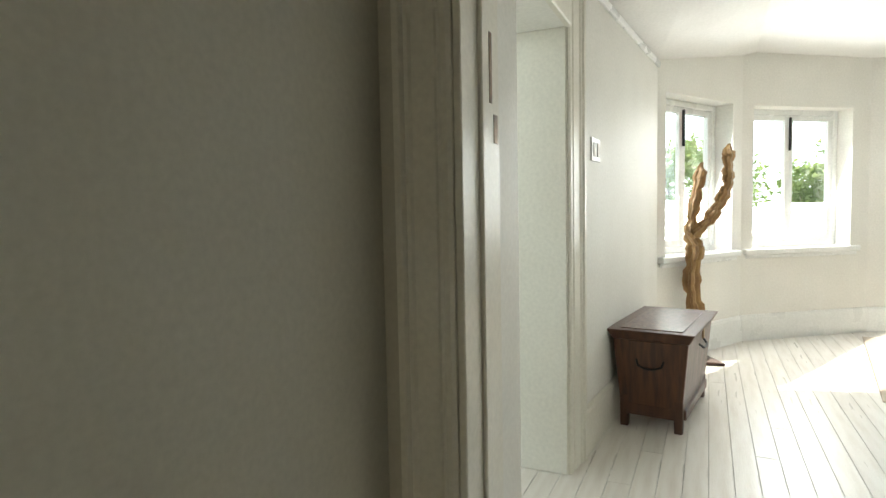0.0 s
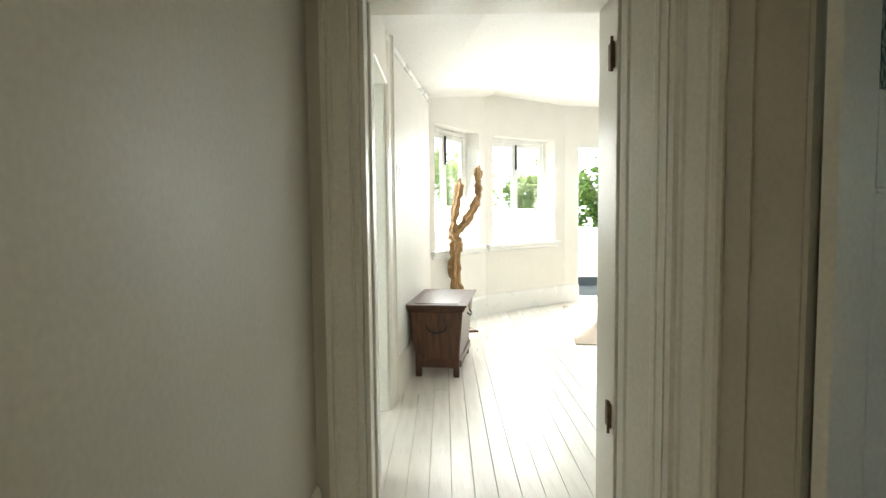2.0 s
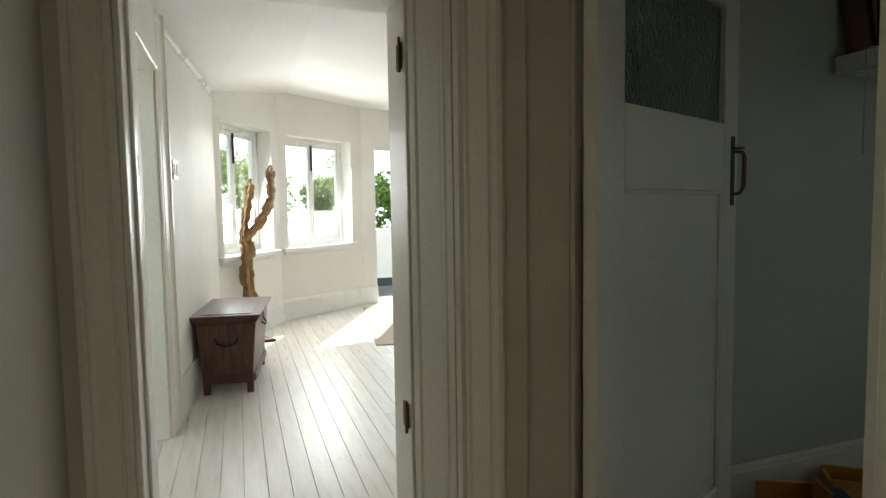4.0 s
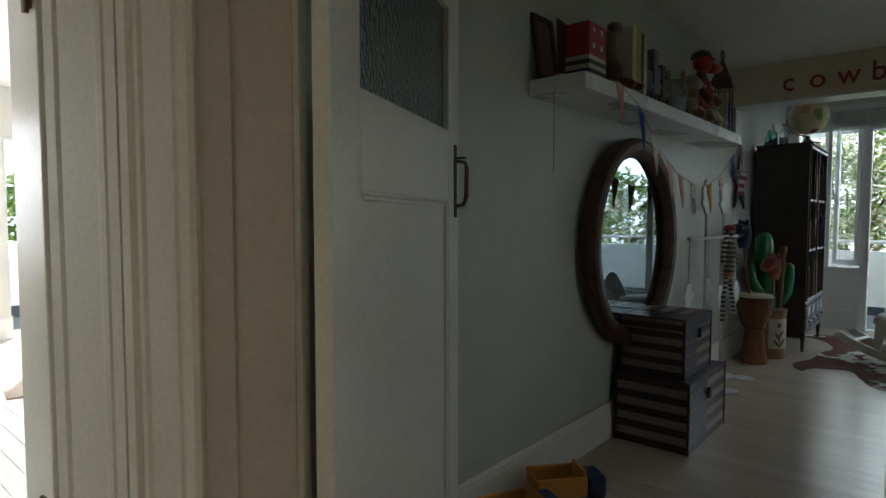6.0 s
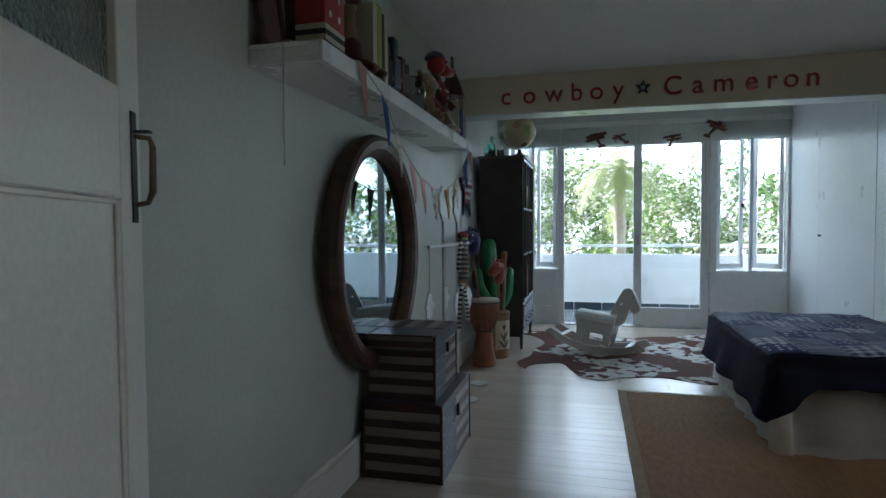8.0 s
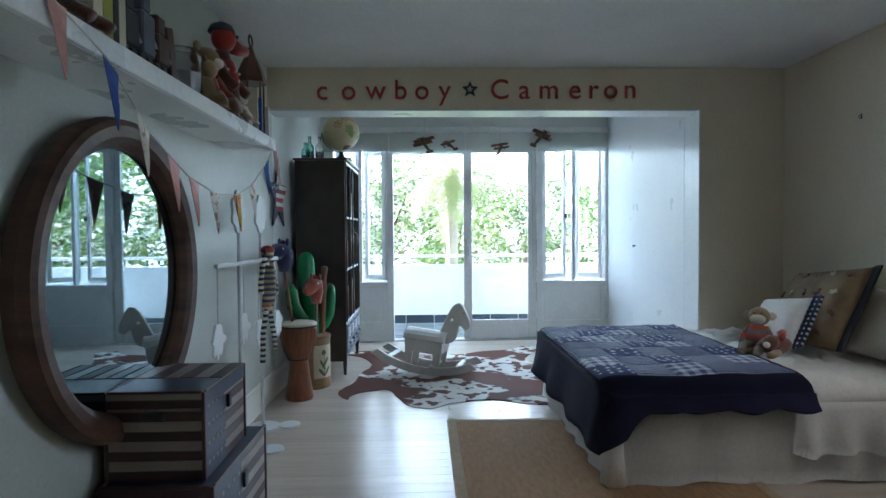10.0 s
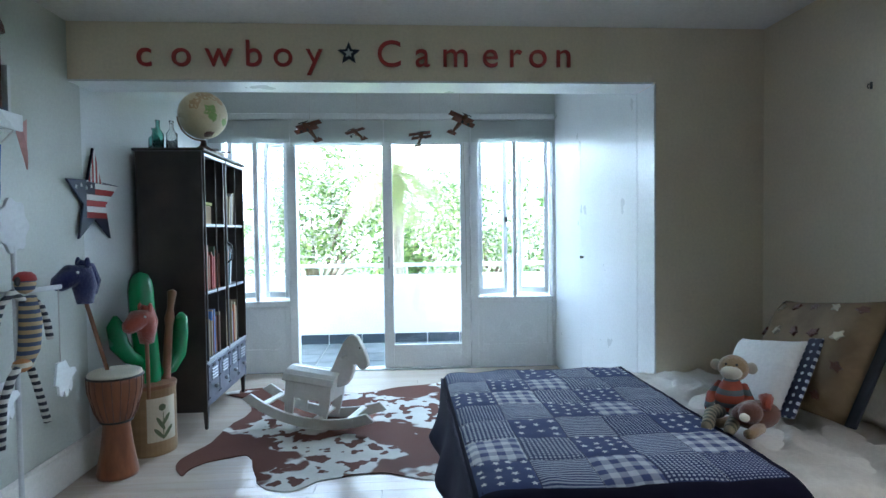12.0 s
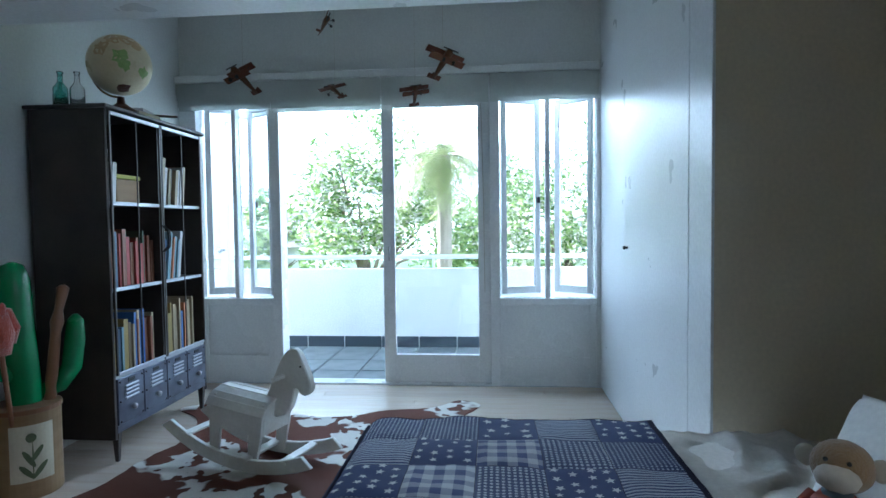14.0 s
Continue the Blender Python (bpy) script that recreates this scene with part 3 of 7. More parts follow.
for a in ((0, 0.05, 1.2, 2.1), (0.75, 0.8, 1.2, 2.1), (0.05, 0.75, 1.2, 1.25), (0.05, 0.75, 2.05, 2.1)):
    part("window_frame", box(a[0], a[1], -0.03, 0.03, a[2], a[3], 0.003), M_WHITE, sw)
part("window_sill", box(-0.04, 0.84, 0.125, 0.17, 1.17, 1.198, 0.004), M_WHITE, sw)
# built-in wardrobe that closes the alcove on one side
wr = thing("wardrobe", pose(HX + 0.25, -1.776, 0), "white glossy built-in wardrobe filling the alcove side", "wardrobe")
part("body", box(0.03, 2.04, -0.54, -0.022, 0.0, 2.98, 0.003), M_FLATWHITE, wr)
part("side_panel", box(1.20, 2.03, -0.02, 0.0, 0.004, 2.97, 0.002), M_FLATWHITE, wr)
wd = part("door", box(0.012, 1.194, -0.02, 0.002, 0.02, 2.97, 0.002), M_FLATWHITE, wr)
part("knob", lathe([(0, 0), (0.008, 0), (0.006, 0.012), (0.012, 0.018), (0.012, 0.026), (0, 0.03)], 14, m=Matrix.Translation((1.13, 0.002, 1.13)) @ Matrix.Rotation(-math.pi / 2, 4, "X")), M_IRON, wd, "small dark metal knob")
run_box("trim", I4, HX - 0.004, HX + 0.25, -1.784, -1.772, 0, 2.227, M_FLATWHITE, 0.002, "white lining of the opening's side")

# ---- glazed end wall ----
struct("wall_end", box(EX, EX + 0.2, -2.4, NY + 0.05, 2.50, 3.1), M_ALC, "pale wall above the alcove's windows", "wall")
fr = thing("window_wall_frame", I4, "white painted timber frame of doors and side windows", "window frame", kind="structure")
for y0, y1 in ((NY - 0.14, NY), (0.765, 0.845), (-1.00, -0.925), (-1.80, -1.745)):
    part("post", box(EX - 0.03, EX + 0.09, y0, y1, 0, 2.5, 0.004), M_WHITE, fr)
part("head", box(EX - 0.025, EX + 0.085, -1.76, NY - 0.01, 2.30, 2.51, 0.004), M_WHITE, fr)
for y0, y1 in ((0.845, NY - 0.14), (-1.745, -1.00)):
    part("panel", box(EX, EX + 0.06, y0, y1, 0, 0.66, 0.0), M_WHITE, fr)
    part("rail", box(EX - 0.02, EX + 0.08, y0, y1, 0.645, 0.70, 0.004), M_WHITE, fr)
    part("stile", box(EX - 0.012, EX + 0.0, y0, y0 + 0.05, 0, 0.645, 0.002), M_WHITE, fr)
    part("stile", box(EX - 0.012, EX + 0.0, y1 - 0.05, y1, 0, 0.645, 0.002), M_WHITE, fr)
    part("bottom_rail", box(EX - 0.012, EX + 0.0, y0 + 0.05, y1 - 0.05, 0, 0.23, 0.002), M_WHITE, fr)
    ym = (y0 + y1) / 2
    part("mullion", box(EX - 0.01, EX + 0.06, ym - 0.018, ym + 0.018, 0.70, 2.3, 0.003), M_WHITE, fr)
part("sill", box(EX - 0.02, EX + 0.12, -0.925, 0.765, -0.02, 0.012, 0.004), M_WHITE, fr)


def leaf_frame(parent, w, z0, z1, rail, stile, low, glass=M_GLASS, d=0.04):
    """A glazed leaf from local x 0 to w, in the plane y = 0."""
    part("stile", box(0, stile, -d / 2, d / 2, z0, z1, 0.003), M_WHITE, parent)
    part("stile", box(w - stile, w, -d / 2, d / 2, z0, z1, 0.003), M_WHITE, parent)
    part("top_rail", box(stile, w - stile, -d / 2, d / 2, z1 - rail, z1, 0.003), M_WHITE, parent)
    part("bottom_rail", box(stile, w - stile, -d / 2, d / 2, z0, z0 + low, 0.003), M_WHITE, parent)
    p = part("pane", box(stile, w - stile, -0.002, 0.002, z0 + low, z1 - rail), glass, parent)
    p.visible_shadow = False


dr = thing("french_door", pose(EX + 0.03, -0.925, 0, 0, 0, 90), "closed white glazed balcony door leaf", "door", kind="structure")
leaf_frame(dr, 0.86, 0.015, 2.3, 0.08, 0.095, 0.225)
part("handle", box(0.80, 0.815, 0.02, 0.05, 1.0, 1.12, 0.004), M_CHROME, dr)
dl = thing("french_door", pose(EX + 0.10, 0.775, 0, 0, 0, 62), "open white glazed balcony door leaf folded outwards", "door", kind="structure")
leaf_frame(dl, 0.83, 0.015, 2.3, 0.08, 0.095, 0.225)
part("knob", lathe([(0, 0), (0.012, 0), (0.01, 0.03), (0.024, 0.045), (0.02, 0.06), (0, 0.065)], 14, m=Matrix.Translation((0.785, 0.02, 1.08)) @ Matrix.Rotation(-math.pi / 2, 4, "X")), M_CHROME, dl)
for z in (0.3, 2.0):
    part("hinge", box(0.0, 0.02, 0.021, 0.028, z - 0.05, z + 0.05, 0.002), M_BRONZE, dl)
# side casements, standing open outwards
for y, ang, w in ((-1.01, -20, 0.335), (-1.735, 35, 0.335), (0.86, 25, 0.28), (NY - 0.16, -25, 0.28)):
    cs = thing("casement_window", pose(EX + 0.08, y, 0, 0, 0, (-90 if ang in (-20, -25) else 90) - ang), "white timber casement standing ajar", "window", "casements of the alcove", "structure")
    leaf_frame(cs, w, 0.72, 2.29, 0.045, 0.045, 0.06, d=0.035)
    part("stay", box(w - 0.03, w - 0.018, -0.06, -0.02, 1.45, 1.50, 0.003), M_IRON, cs)
# blinds drawn up at the head
pl = solo("blind_rail", box(EX - 0.10, EX - 0.032, -1.755, NY - 0.01, 2.44, 2.50, 0.006), M_WHITE, I4, "white painted batten above the blinds", "blind rail", kind="structure")
for y0, y1 in ((-1.75, -0.93), (-0.92, -0.09), (-0.08, 0.80), (0.81, NY - 0.03)):
    rb = thing("roman_blind", I4, "pale linen roman blind folded up under its rail", "blind", "blinds over the windows")
    low = -0.035 if y0 == -0.08 else 0.0
    for k, (dz, dx) in enumerate(((low, 0.0), (low + 0.03, 0.016), (low + 0.075, 0.03), (low + 0.115, 0.042))):
        bm = bmesh.new()
        n = 12
        grid = [[bm.verts.new((EX - 0.075 - dx - 0.006 * noise.noise((i * 0.7, y0, k)), y0 + (y1 - y0) * i / n, z)) for z in (2.43, 2.32 + dz * 0.6, 2.225 + dz + 0.006 * noise.noise((i * 0.5, y1, k)))] for i in range(n + 1)]
        for i in range(n):
            for j in range(2):
                bm.faces.new((grid[i][j], grid[i + 1][j], grid[i + 1][j + 1], grid[i][j + 1]))
        part("fold", bm, M_BLIND, rb)
cord = solo("blind_cord", tube([(EX - 0.05, -0.86, 2.22), (EX - 0.045, -0.875, 1.5), (EX - 0.05, -0.88, 0.75)], 0.003, 6), M_STRING, I4, "thin white blind cord hanging beside the door", "cord")

# ---- balcony ----
BX = 9.95
bf = struct("balcony_floor", box(EX + 0.02, BX + 0.2, -4.5, 3.2, -0.2, -0.045), M_GROUT, "balcony slab under slate tiles", "floor")
struct("wall_parapet", box(BX, BX + 0.15, -4.5, 3.2, -0.2, 0.815), M_OUT, "white rendered balcony parapet", "parapet")
struct("balcony_end_wall", box(EX + 0.2, BX + 0.15, -4.65, -4.5, -0.2, 3.3), M_OUT, "white rendered wall at the balcony's end", "wall")
# Unseen slab added to keep direct sun off the alcove floor.
struct("balcony_roof", box(EX + 0.1, 10.2, -4.65, 3.4, 3.1, 3.3), M_OUT, "white slab roof over the balcony, unseen, added to block sun", "roof")
# Wall added north of the balcony, long and tall enough to stop the sun.
struct("balcony_north_wall", box(EX + 0.2, 12.8, 3.2, 3.35, -3.2, 4.3), M_OUT, "white rendered wall added beside the balcony to block sun", "wall")
rail = thing("balcony_rail", pose(BX + 0.07, 0, 0), "white metal handrail above the parapet", "rail", kind="structure")
part("rail", tube([(0, -4.5, 0.94), (0, 3.2, 0.94)], 0.025, 10), M_WHITE, rail)
for y in (-4.2, -2.9, -1.6, -0.3, 1.0, 2.3):
    part("post", tube([(0, y, 0.81), (0, y, 0.94)], 0.014, 8), M_WHITE, rail)
struct("balcony_column", box(BX - 0.05, BX + 0.25, -3.6, -3.3, 0.815, 3.1, 0.01), M_OUT, "white rendered column on the parapet", "column")

# ---- living room shell ----
L_WALL0, P0, P1, P2 = (-0.03, 3.55), (0.17, 5.5), (0.80, 6.6), (1.92, 7.45)
P3, P4 = (2.9, 7.72), (5.0, 7.2)
L_TOP = 2.75
wall_run("wall_living_left", (-0.05, 3.33), P0, 0.3, 0, L_TOP, M_WALL, label="pale grey painted living-room wall", hand=1)
wall_run("wall_living_left_near", (0.0, 2.19), (0.0, 2.45), 0.3, 0, L_TOP, M_WALL, hand=1)
struct("wall_over_door", box(-0.34, -0.03, 2.44, 3.36, 2.03, L_TOP), M_WALL, "pale wall above a side doorway", "wall")
wall_run("wall_side_room", (-1.5, 2.3), (-1.5, 3.6), 0.1, 0, L_TOP, M_WALL, hand=1)
wall_run("wall_side_room_end", (-1.5, 3.7), (-0.34, 3.7), 0.1, 0, L_TOP, M_WALL, hand=1)
run_box("trim", I4, -0.345, -0.045, 3.315, 3.335, 0, 2.03, M_TRIM, 0.003, "cream painted doorway lining")
ang_l = math.atan2(P0[1] - 3.33, P0[0] + 0.05)
MLW = Matrix.Translation((-0.05, 3.33, 0)) @ Matrix.Rotation(ang_l, 4, "Z")
casing_v(MLW, 0.0, 2.42, width=0.2)
run_box("trim", I4, -0.052, -0.02, 2.2, 3.33, 2.03, 2.14, M_TRIM, 0.005, "moulded cream casing above the side doorway")
f1, MF1 = wall_run("wall_bay_1", P0, P1, 0.28, 0, L_TOP, M_WALL, [(0.11, 1.11, 0.84, 2.13)], "white bay wall with a window", hand=1)
f2, MF2 = wall_run("wall_bay_2", P1, P2, 0.28, 0, L_TOP, M_WALL, [(0.12, 1.20, 0.84, 2.13)], "white bay wall with a window", hand=1)
f3, MF3 = wall_run("wall_bay_3", P2, P3, 0.12, 0, L_TOP, M_WALL, [(0.17, 0.98, 0.0, 2.10)], "white bay wall with a garden door", hand=1)
wall_run("wall_bay_4", P3, P4, 0.28, 0, L_TOP, M_WALL, [(0.4, 1.7, 0.84, 2.13)], hand=1)
wall_run("wall_living_right", (5.0, 2.2), (5.0, 7.5), 0.2, 0, L_TOP, M_WALL, hand=-1)
wall_run("wall_living_south", (1.2, 2.2), (5.2, 2.2), 0.2, 0, L_TOP, M_WALL, hand=-1)
bm = bmesh.new()
v = [bm.verts.new(p) for p in ((-0.5, 2.1, 2.30), (-0.5, 5.6, 2.33), (0.17, 5.5, 2.36), (0.9, 6.9, 2.60), (0.9, 2.1, 2.60))]
bm.faces.new((v[0], v[1], v[2], v[4]))
bm.faces.new((v[2], v[3], v[4]))
r = bmesh.ops.extrude_face_region(bm, geom=list(bm.faces))
bmesh.ops.translate(bm, verts=[x for x in r["geom"] if isinstance(x, bmesh.types.BMVert)], vec=(0, 0, 0.16))
struct("ceiling_living_slope", bm, M_CEIL, "white sloping edge of the living-room ceiling", "ceiling")
struct("ceiling_living", slab([(0.88, 2.1), (5.1, 2.1), (5.1, 7.2), (2.9, 7.85), (1.86, 7.6), (0.88, 6.85)], 2.60, 2.76), M_CEIL, "white plaster living-room ceiling", "ceiling")
struct("ceiling_living_edge", slab([(-1.7, 2.1), (0.9, 2.1), (0.9, 6.85), (0.7, 6.7), (0.0, 5.6), (-1.7, 5.0)], 2.77, 2.87), M_CEIL, "white plaster ceiling over the room's edge", "ceiling")
crown = moulded("trim", MLW @ Matrix.Translation((0, -0.002, 2.30)), 2.18, [(0, 0), (0.014, 0), (0.02, 0.01), (0.02, 0.035), (0, 0.05)], M_WHITE, "white cornice strip along the ceiling")
skirting(MLW, 0.2, 2.18, 0.24)
for mm, a, b in ((MF1, 0, 1.268), (MF2, 0, 1.406), (MF3, 0, 0.20)):
    skirting(mm, a, b, 0.24, material=M_WHITE)


def bay_window(m, x0, x1, z0, z1, d, name):
    w = thing(name, m, "white timber bay window with two casements", "window", kind="structure")
    for a, b, c, e in ((x0, x0 + 0.05, z0, z1), (x1 - 0.05, x1, z0, z1), (x0 + 0.05, x1 - 0.05, z0, z0 + 0.05), (x0 + 0.05, x1 - 0.05, z1 - 0.05, z1)):
        part("window_frame", box(a, b, d, d + 0.07, c, e, 0.004), M_WHITE, w)
    xm = (x0 + x1) / 2
    for a, b in ((x0 + 0.05, xm), (xm, x1 - 0.05)):
        for q in ((a, a + 0.045, z0 + 0.05, z1 - 0.05), (b - 0.045, b, z0 + 0.05, z1 - 0.05), (a + 0.045, b - 0.045, z0 + 0.05, z0 + 0.11), (a + 0.045, b - 0.045, z1 - 0.10, z1 - 0.05)):
            part("casement", box(q[0], q[1], d + 0.015, d + 0.055, q[2], q[3], 0.003), M_WHITE, w)
        p = part("pane", box(a + 0.045, b - 0.045, d + 0.033, d + 0.037, z0 + 0.11, z1 - 0.10), M_GLASS, w)
        p.visible_shadow = False
    part("catch", box(xm - 0.008, xm + 0.008, d - 0.01, d + 0.012, z1 - 0.38, z1 - 0.07, 0.003), M_IRON, w, "dark window bolt")
    part("window_sill", box(x0 - 0.10, x1 + 0.08, -0.05, d + 0.02, z0 - 0.055, z0 - 0.004, 0.008), M_WHITE, w)
    part("apron", box(x0 - 0.08, x1 + 0.06, -0.022, -0.002, z0 - 0.09, z0 - 0.056, 0.006), M_WHITE, w)


bay_window(MF1, 0.11, 1.11, 0.845, 2.13, 0.16, "window_1")
bay_window(MF2, 0.12, 1.20, 0.845, 2.13, 0.16, "window_2")
gd = thing("garden_door_frame", MF3, "white timber frame of an open garden door", "door frame", kind="structure")
for a, b, c, e in ((0.17, 0.205, 0, 2.1), (0.945, 0.98, 0, 2.1), (0.205, 0.945, 2.065, 2.1)):
    part("jamb", box(a, b, 0.01, 0.11, c, e, 0.004), M_WHITE, gd)
struct("terrace_floor", box(1.2, 5.6, 7.75, 9.6, -0.2, -0.05), M_SLATE, "grey tiled terrace outside the bay", "floor")
struct("terrace_parapet", box(0.9, 5.6, 9.5, 9.65, -0.2, 0.92), M_OUT, "white rendered terrace parapet", "parapet")
struct("terrace_skirting", box(0.9, 5.6, 9.48, 9.5, -0.05, 0.09), M_SKIRT, "dark tile skirting along the terrace parapet", "skirting")

bmb = bmesh.new()
ring_lo = [bmb.verts.new((4 + 75 * math.cos(2 * math.pi * k / 48), 4 + 75 * math.sin(2 * math.pi * k / 48), -3.3)) for k in range(48)]
ring_hi = [bmb.verts.new((v.co.x, v.co.y, 36)) for v in ring_lo]
for k in range(48):
    bmb.faces.new((ring_lo[k], ring_lo[(k + 1) % 48], ring_hi[(k + 1) % 48], ring_hi[k]))
struct("backdrop", bmb, M_HAZE, "bright hazy white sky all round the garden", "sky backdrop")

# ---- subfloor and ground ----
struct("subfloor", box(-1.6, 8.45, -2.65, 8.0, -0.2, -0.03), M_GAP, "dark gap under the floorboards", "floor")
struct("ground", box(-900, 900, -900, 900, -3.4, -3.2), M_GRASS, "green garden ground far below the balcony", "ground")

# ---- bedroom door leaf ----
bd = thing("bedroom_door", pose(1.245, 1.125, 0, 0, 0, 23), "white panelled door with dimpled glass, standing open", "door", kind="structure")
for a, b, c, e in ((0, 0.14, 0.01, 2.05), (0.81, 0.93, 0.01, 2.05), (0.14, 0.81, 1.95, 2.05), (0.14, 0.81, 1.31, 1.55), (0.14, 0.81, 0.01, 0.22)):
    part("frame_rail", box(a, b, 0, 0.042, c, e, 0.003), M_TRIM, bd)
part("panel", box(0.14, 0.81, 0.012, 0.03, 0.22, 1.31), M_TRIM, bd)
for a, b, c, e in ((0.14, 0.152, 0.22, 1.31), (0.798, 0.81, 0.22, 1.31), (0.152, 0.798, 1.298, 1.31), (0.152, 0.798, 0.22, 0.232)):
    part("bead", box(a, b, 0.003, 0.012, c, e, 0.003), M_TRIM, bd)
part("panel_cap", box(0.135, 0.815, -0.004, 0.0, 1.312, 1.322, 0.002), M_TRIM, bd)
gp = part("pane", box(0.14, 0.81, 0.018, 0.024, 1.55, 1.95), M_FROST, bd, "dimpled obscured glass")
gp.visible_shadow = False
pb = part("handle_plate", box(0.868, 0.898, -0.004, 0.0, 1.26, 1.51, 0.0015), M_IRON, bd, "dark metal handle plate")
part("handle", tube([(0.883, -0.004, 1.455), (0.883, -0.036, 1.45), (0.885, -0.042, 1.43), (0.885, -0.04, 1.33), (0.883, -0.03, 1.305), (0.883, -0.004, 1.30)], [0.006, 0.006, 0.007, 0.008, 0.006, 0.006], 10), M_BRONZE, pb)
part("thumb_latch", box(0.872, 0.894, -0.04, -0.004, 1.462, 1.468, 0.002), M_IRON, pb)

# ---- living room things ----
ch = thing("storage_chest", pose(0.055, 4.055, 0, 0, 0, -8) @ Matrix.Diagonal((1.03, 0.88, 1.05, 1)), "dark brown wooden chest with flared lid edge", "chest")
CW, CL, CH_ = 0.40, 0.95, 0.53


def flared(w0, w1, l0, l1, z0, z1, cx, cy, bm=None):
    own = bmesh.new()
    lo = [own.verts.new((cx + sx * w0 / 2, cy + sy * l0 / 2, z0)) for sx, sy in ((-1, -1), (1, -1), (1, 1), (-1, 1))]
    hi = [own.verts.new((cx + sx * w1 / 2, cy + sy * l1 / 2, z1)) for sx, sy in ((-1, -1), (1, -1), (1, 1), (-1, 1))]
    own.faces.new(lo)
    own.faces.new(hi)
    for i in range(4):
        own.faces.new((lo[i], lo[(i + 1) % 4], hi[(i + 1) % 4], hi[i]))
    bmesh.ops.bevel(own, geom=list(own.edges), offset=0.004, segments=1, affect="EDGES")
    return merge(own, bm)


part("body", flared(0.31, 0.385, 0.86, 0.93, 0.075, 0.475, 0.19, 0.45), M_PANELWOOD, ch)
part("lid", flared(0.395, 0.455, 0.93, 0.985, 0.476, 0.53, 0.19, 0.45), M_DARKWOOD, ch)
part("lid_panel", box(0.03, 0.35, 0.02, 0.88, 0.5305, 0.535, 0.002), M_PANELWOOD, ch)
for sx in (0, 1):
    for sy in (0, 1):
        lx, ly = 0.05 + sx * 0.28, 0.035 + sy * 0.83
        part("leg", flared(0.042, 0.055, 0.042, 0.055, 0, 0.478, lx, ly), M_DARKWOOD, ch)
part("end_rail", box(0.06, 0.32, 0.012, 0.04, 0.07, 0.13, 0.003), M_DARKWOOD, ch)
part("side_rail", box(0.345, 0.365, 0.05, 0.85, 0.07, 0.12, 0.003), M_DARKWOOD, ch)
part("carrying_handle", tube([(0.12, -0.004, 0.375), (0.13, -0.018, 0.345), (0.17, -0.022, 0.33), (0.21, -0.022, 0.33), (0.25, -0.018, 0.345), (0.26, -0.004, 0.375)], 0.006, 8), M_IRON, ch, "curved dark iron handle")
part("side_handle", tube([(0.385, 0.36, 0.42), (0.405, 0.38, 0.40), (0.41, 0.45, 0.395), (0.405, 0.52, 0.40), (0.385, 0.54, 0.42)], 0.006, 8), M_IRON, ch)
part("lock", box(0.388, 0.398, 0.43, 0.47, 0.44, 0.50, 0.002), M_BRASS, ch)

# dried cactus on a flat foot
cx, cy = 0.42, 5.74
cc = thing("dried_cactus", pose(cx, cy, 0), "golden-brown dried cactus skeleton with two wavy arms", "dried plant")


def wavy(points, r, seed, n=36):
    pts, rad = [], []
    P = [Vector(p) for p in points]
    for i in range(n + 1):
        f = i / n * (len(P) - 1)
        k = min(int(f), len(P) - 2)
        p = P[k].lerp(P[k + 1], f - k)
        pts.append(p + Vector((0.006 * math.sin(i * 1.9 + seed), 0.006 * math.cos(i * 1.7), 0)))
        end = min(1, (n - i) / 4 + 0.25)
        rad.append(r * end * (0.66 + 0.34 * abs(math.sin(i * math.pi / 7.2 + seed))) * (1 + 0.07 * (i % 2)))
    return pts, rad


main = wavy([(0, 0, 0.02), (0.03, 0, 0.35), (-0.01, 0, 0.65), (0.02, 0, 0.92), (-0.03, 0, 1.05)], 0.052, 0.4, 34)
part("stem", tube(*main, n=16, ribs=4, depth=0.33), M_CACTUSWOOD, cc, smooth=False)
left = wavy([(-0.02, 0, 1.02), (0.0, 0, 1.2), (0.04, 0, 1.42), (0.06, 0, 1.58)], 0.036, 1.2, 20)
part("arm", tube(*left, n=16, ribs=4, depth=0.33), M_CACTUSWOOD, cc)
right = wavy([(-0.02, 0, 1.0), (0.11, 0, 1.12), (0.19, 0, 1.25), (0.25, 0, 1.40), (0.245, 0, 1.55), (0.25, 0, 1.715)], 0.038, 0.7, 34)
part("arm", tube(*right, n=16, ribs=4, depth=0.33), M_CACTUSWOOD, cc)
part("foot", slab([(-0.05, -0.16), (0.24, -0.14), (0.10, 0.12), (-0.05, 0.1)], 0.0, 0.025, bevel=0.004), M_DARKWOOD, cc)

mt = solo("floor_mat", slab([(1.52, 5.03), (2.9, 4.75), (3.25, 6.9), (1.83, 7.12)], 0.001, 0.011, bevel=0.003), M_MAT, I4, "flat brown woven mat on white boards", "mat")
swp = thing("light_switch", MLW @ Matrix.Translation((0.46, 0, 1.53)), "white double switch plate on the wall", "switch")
part("plate", box(-0.075, 0.075, -0.008, 0.0, -0.06, 0.06, 0.003), M_WHITE, swp)
for k in (-0.035, 0.035):
    part("rocker", box(k - 0.02, k + 0.02, -0.012, -0.008, -0.035, 0.035, 0.002), M_HORSE, swp)
dn = thing("ceiling_downlight", pose(2.35, 6.3, 2.6), "small white recessed ceiling downlight", "ceiling light")
part("ring", lathe([(0.05, 0), (0.06, -0.003), (0.06, -0.012), (0.045, -0.014), (0.045, 0.0)], 20), M_WHITE, dn)
part("lens", lathe([(0, -0.004), (0.045, -0.004), (0.045, -0.001), (0, -0.001)], 20), M_HORSE, dn)

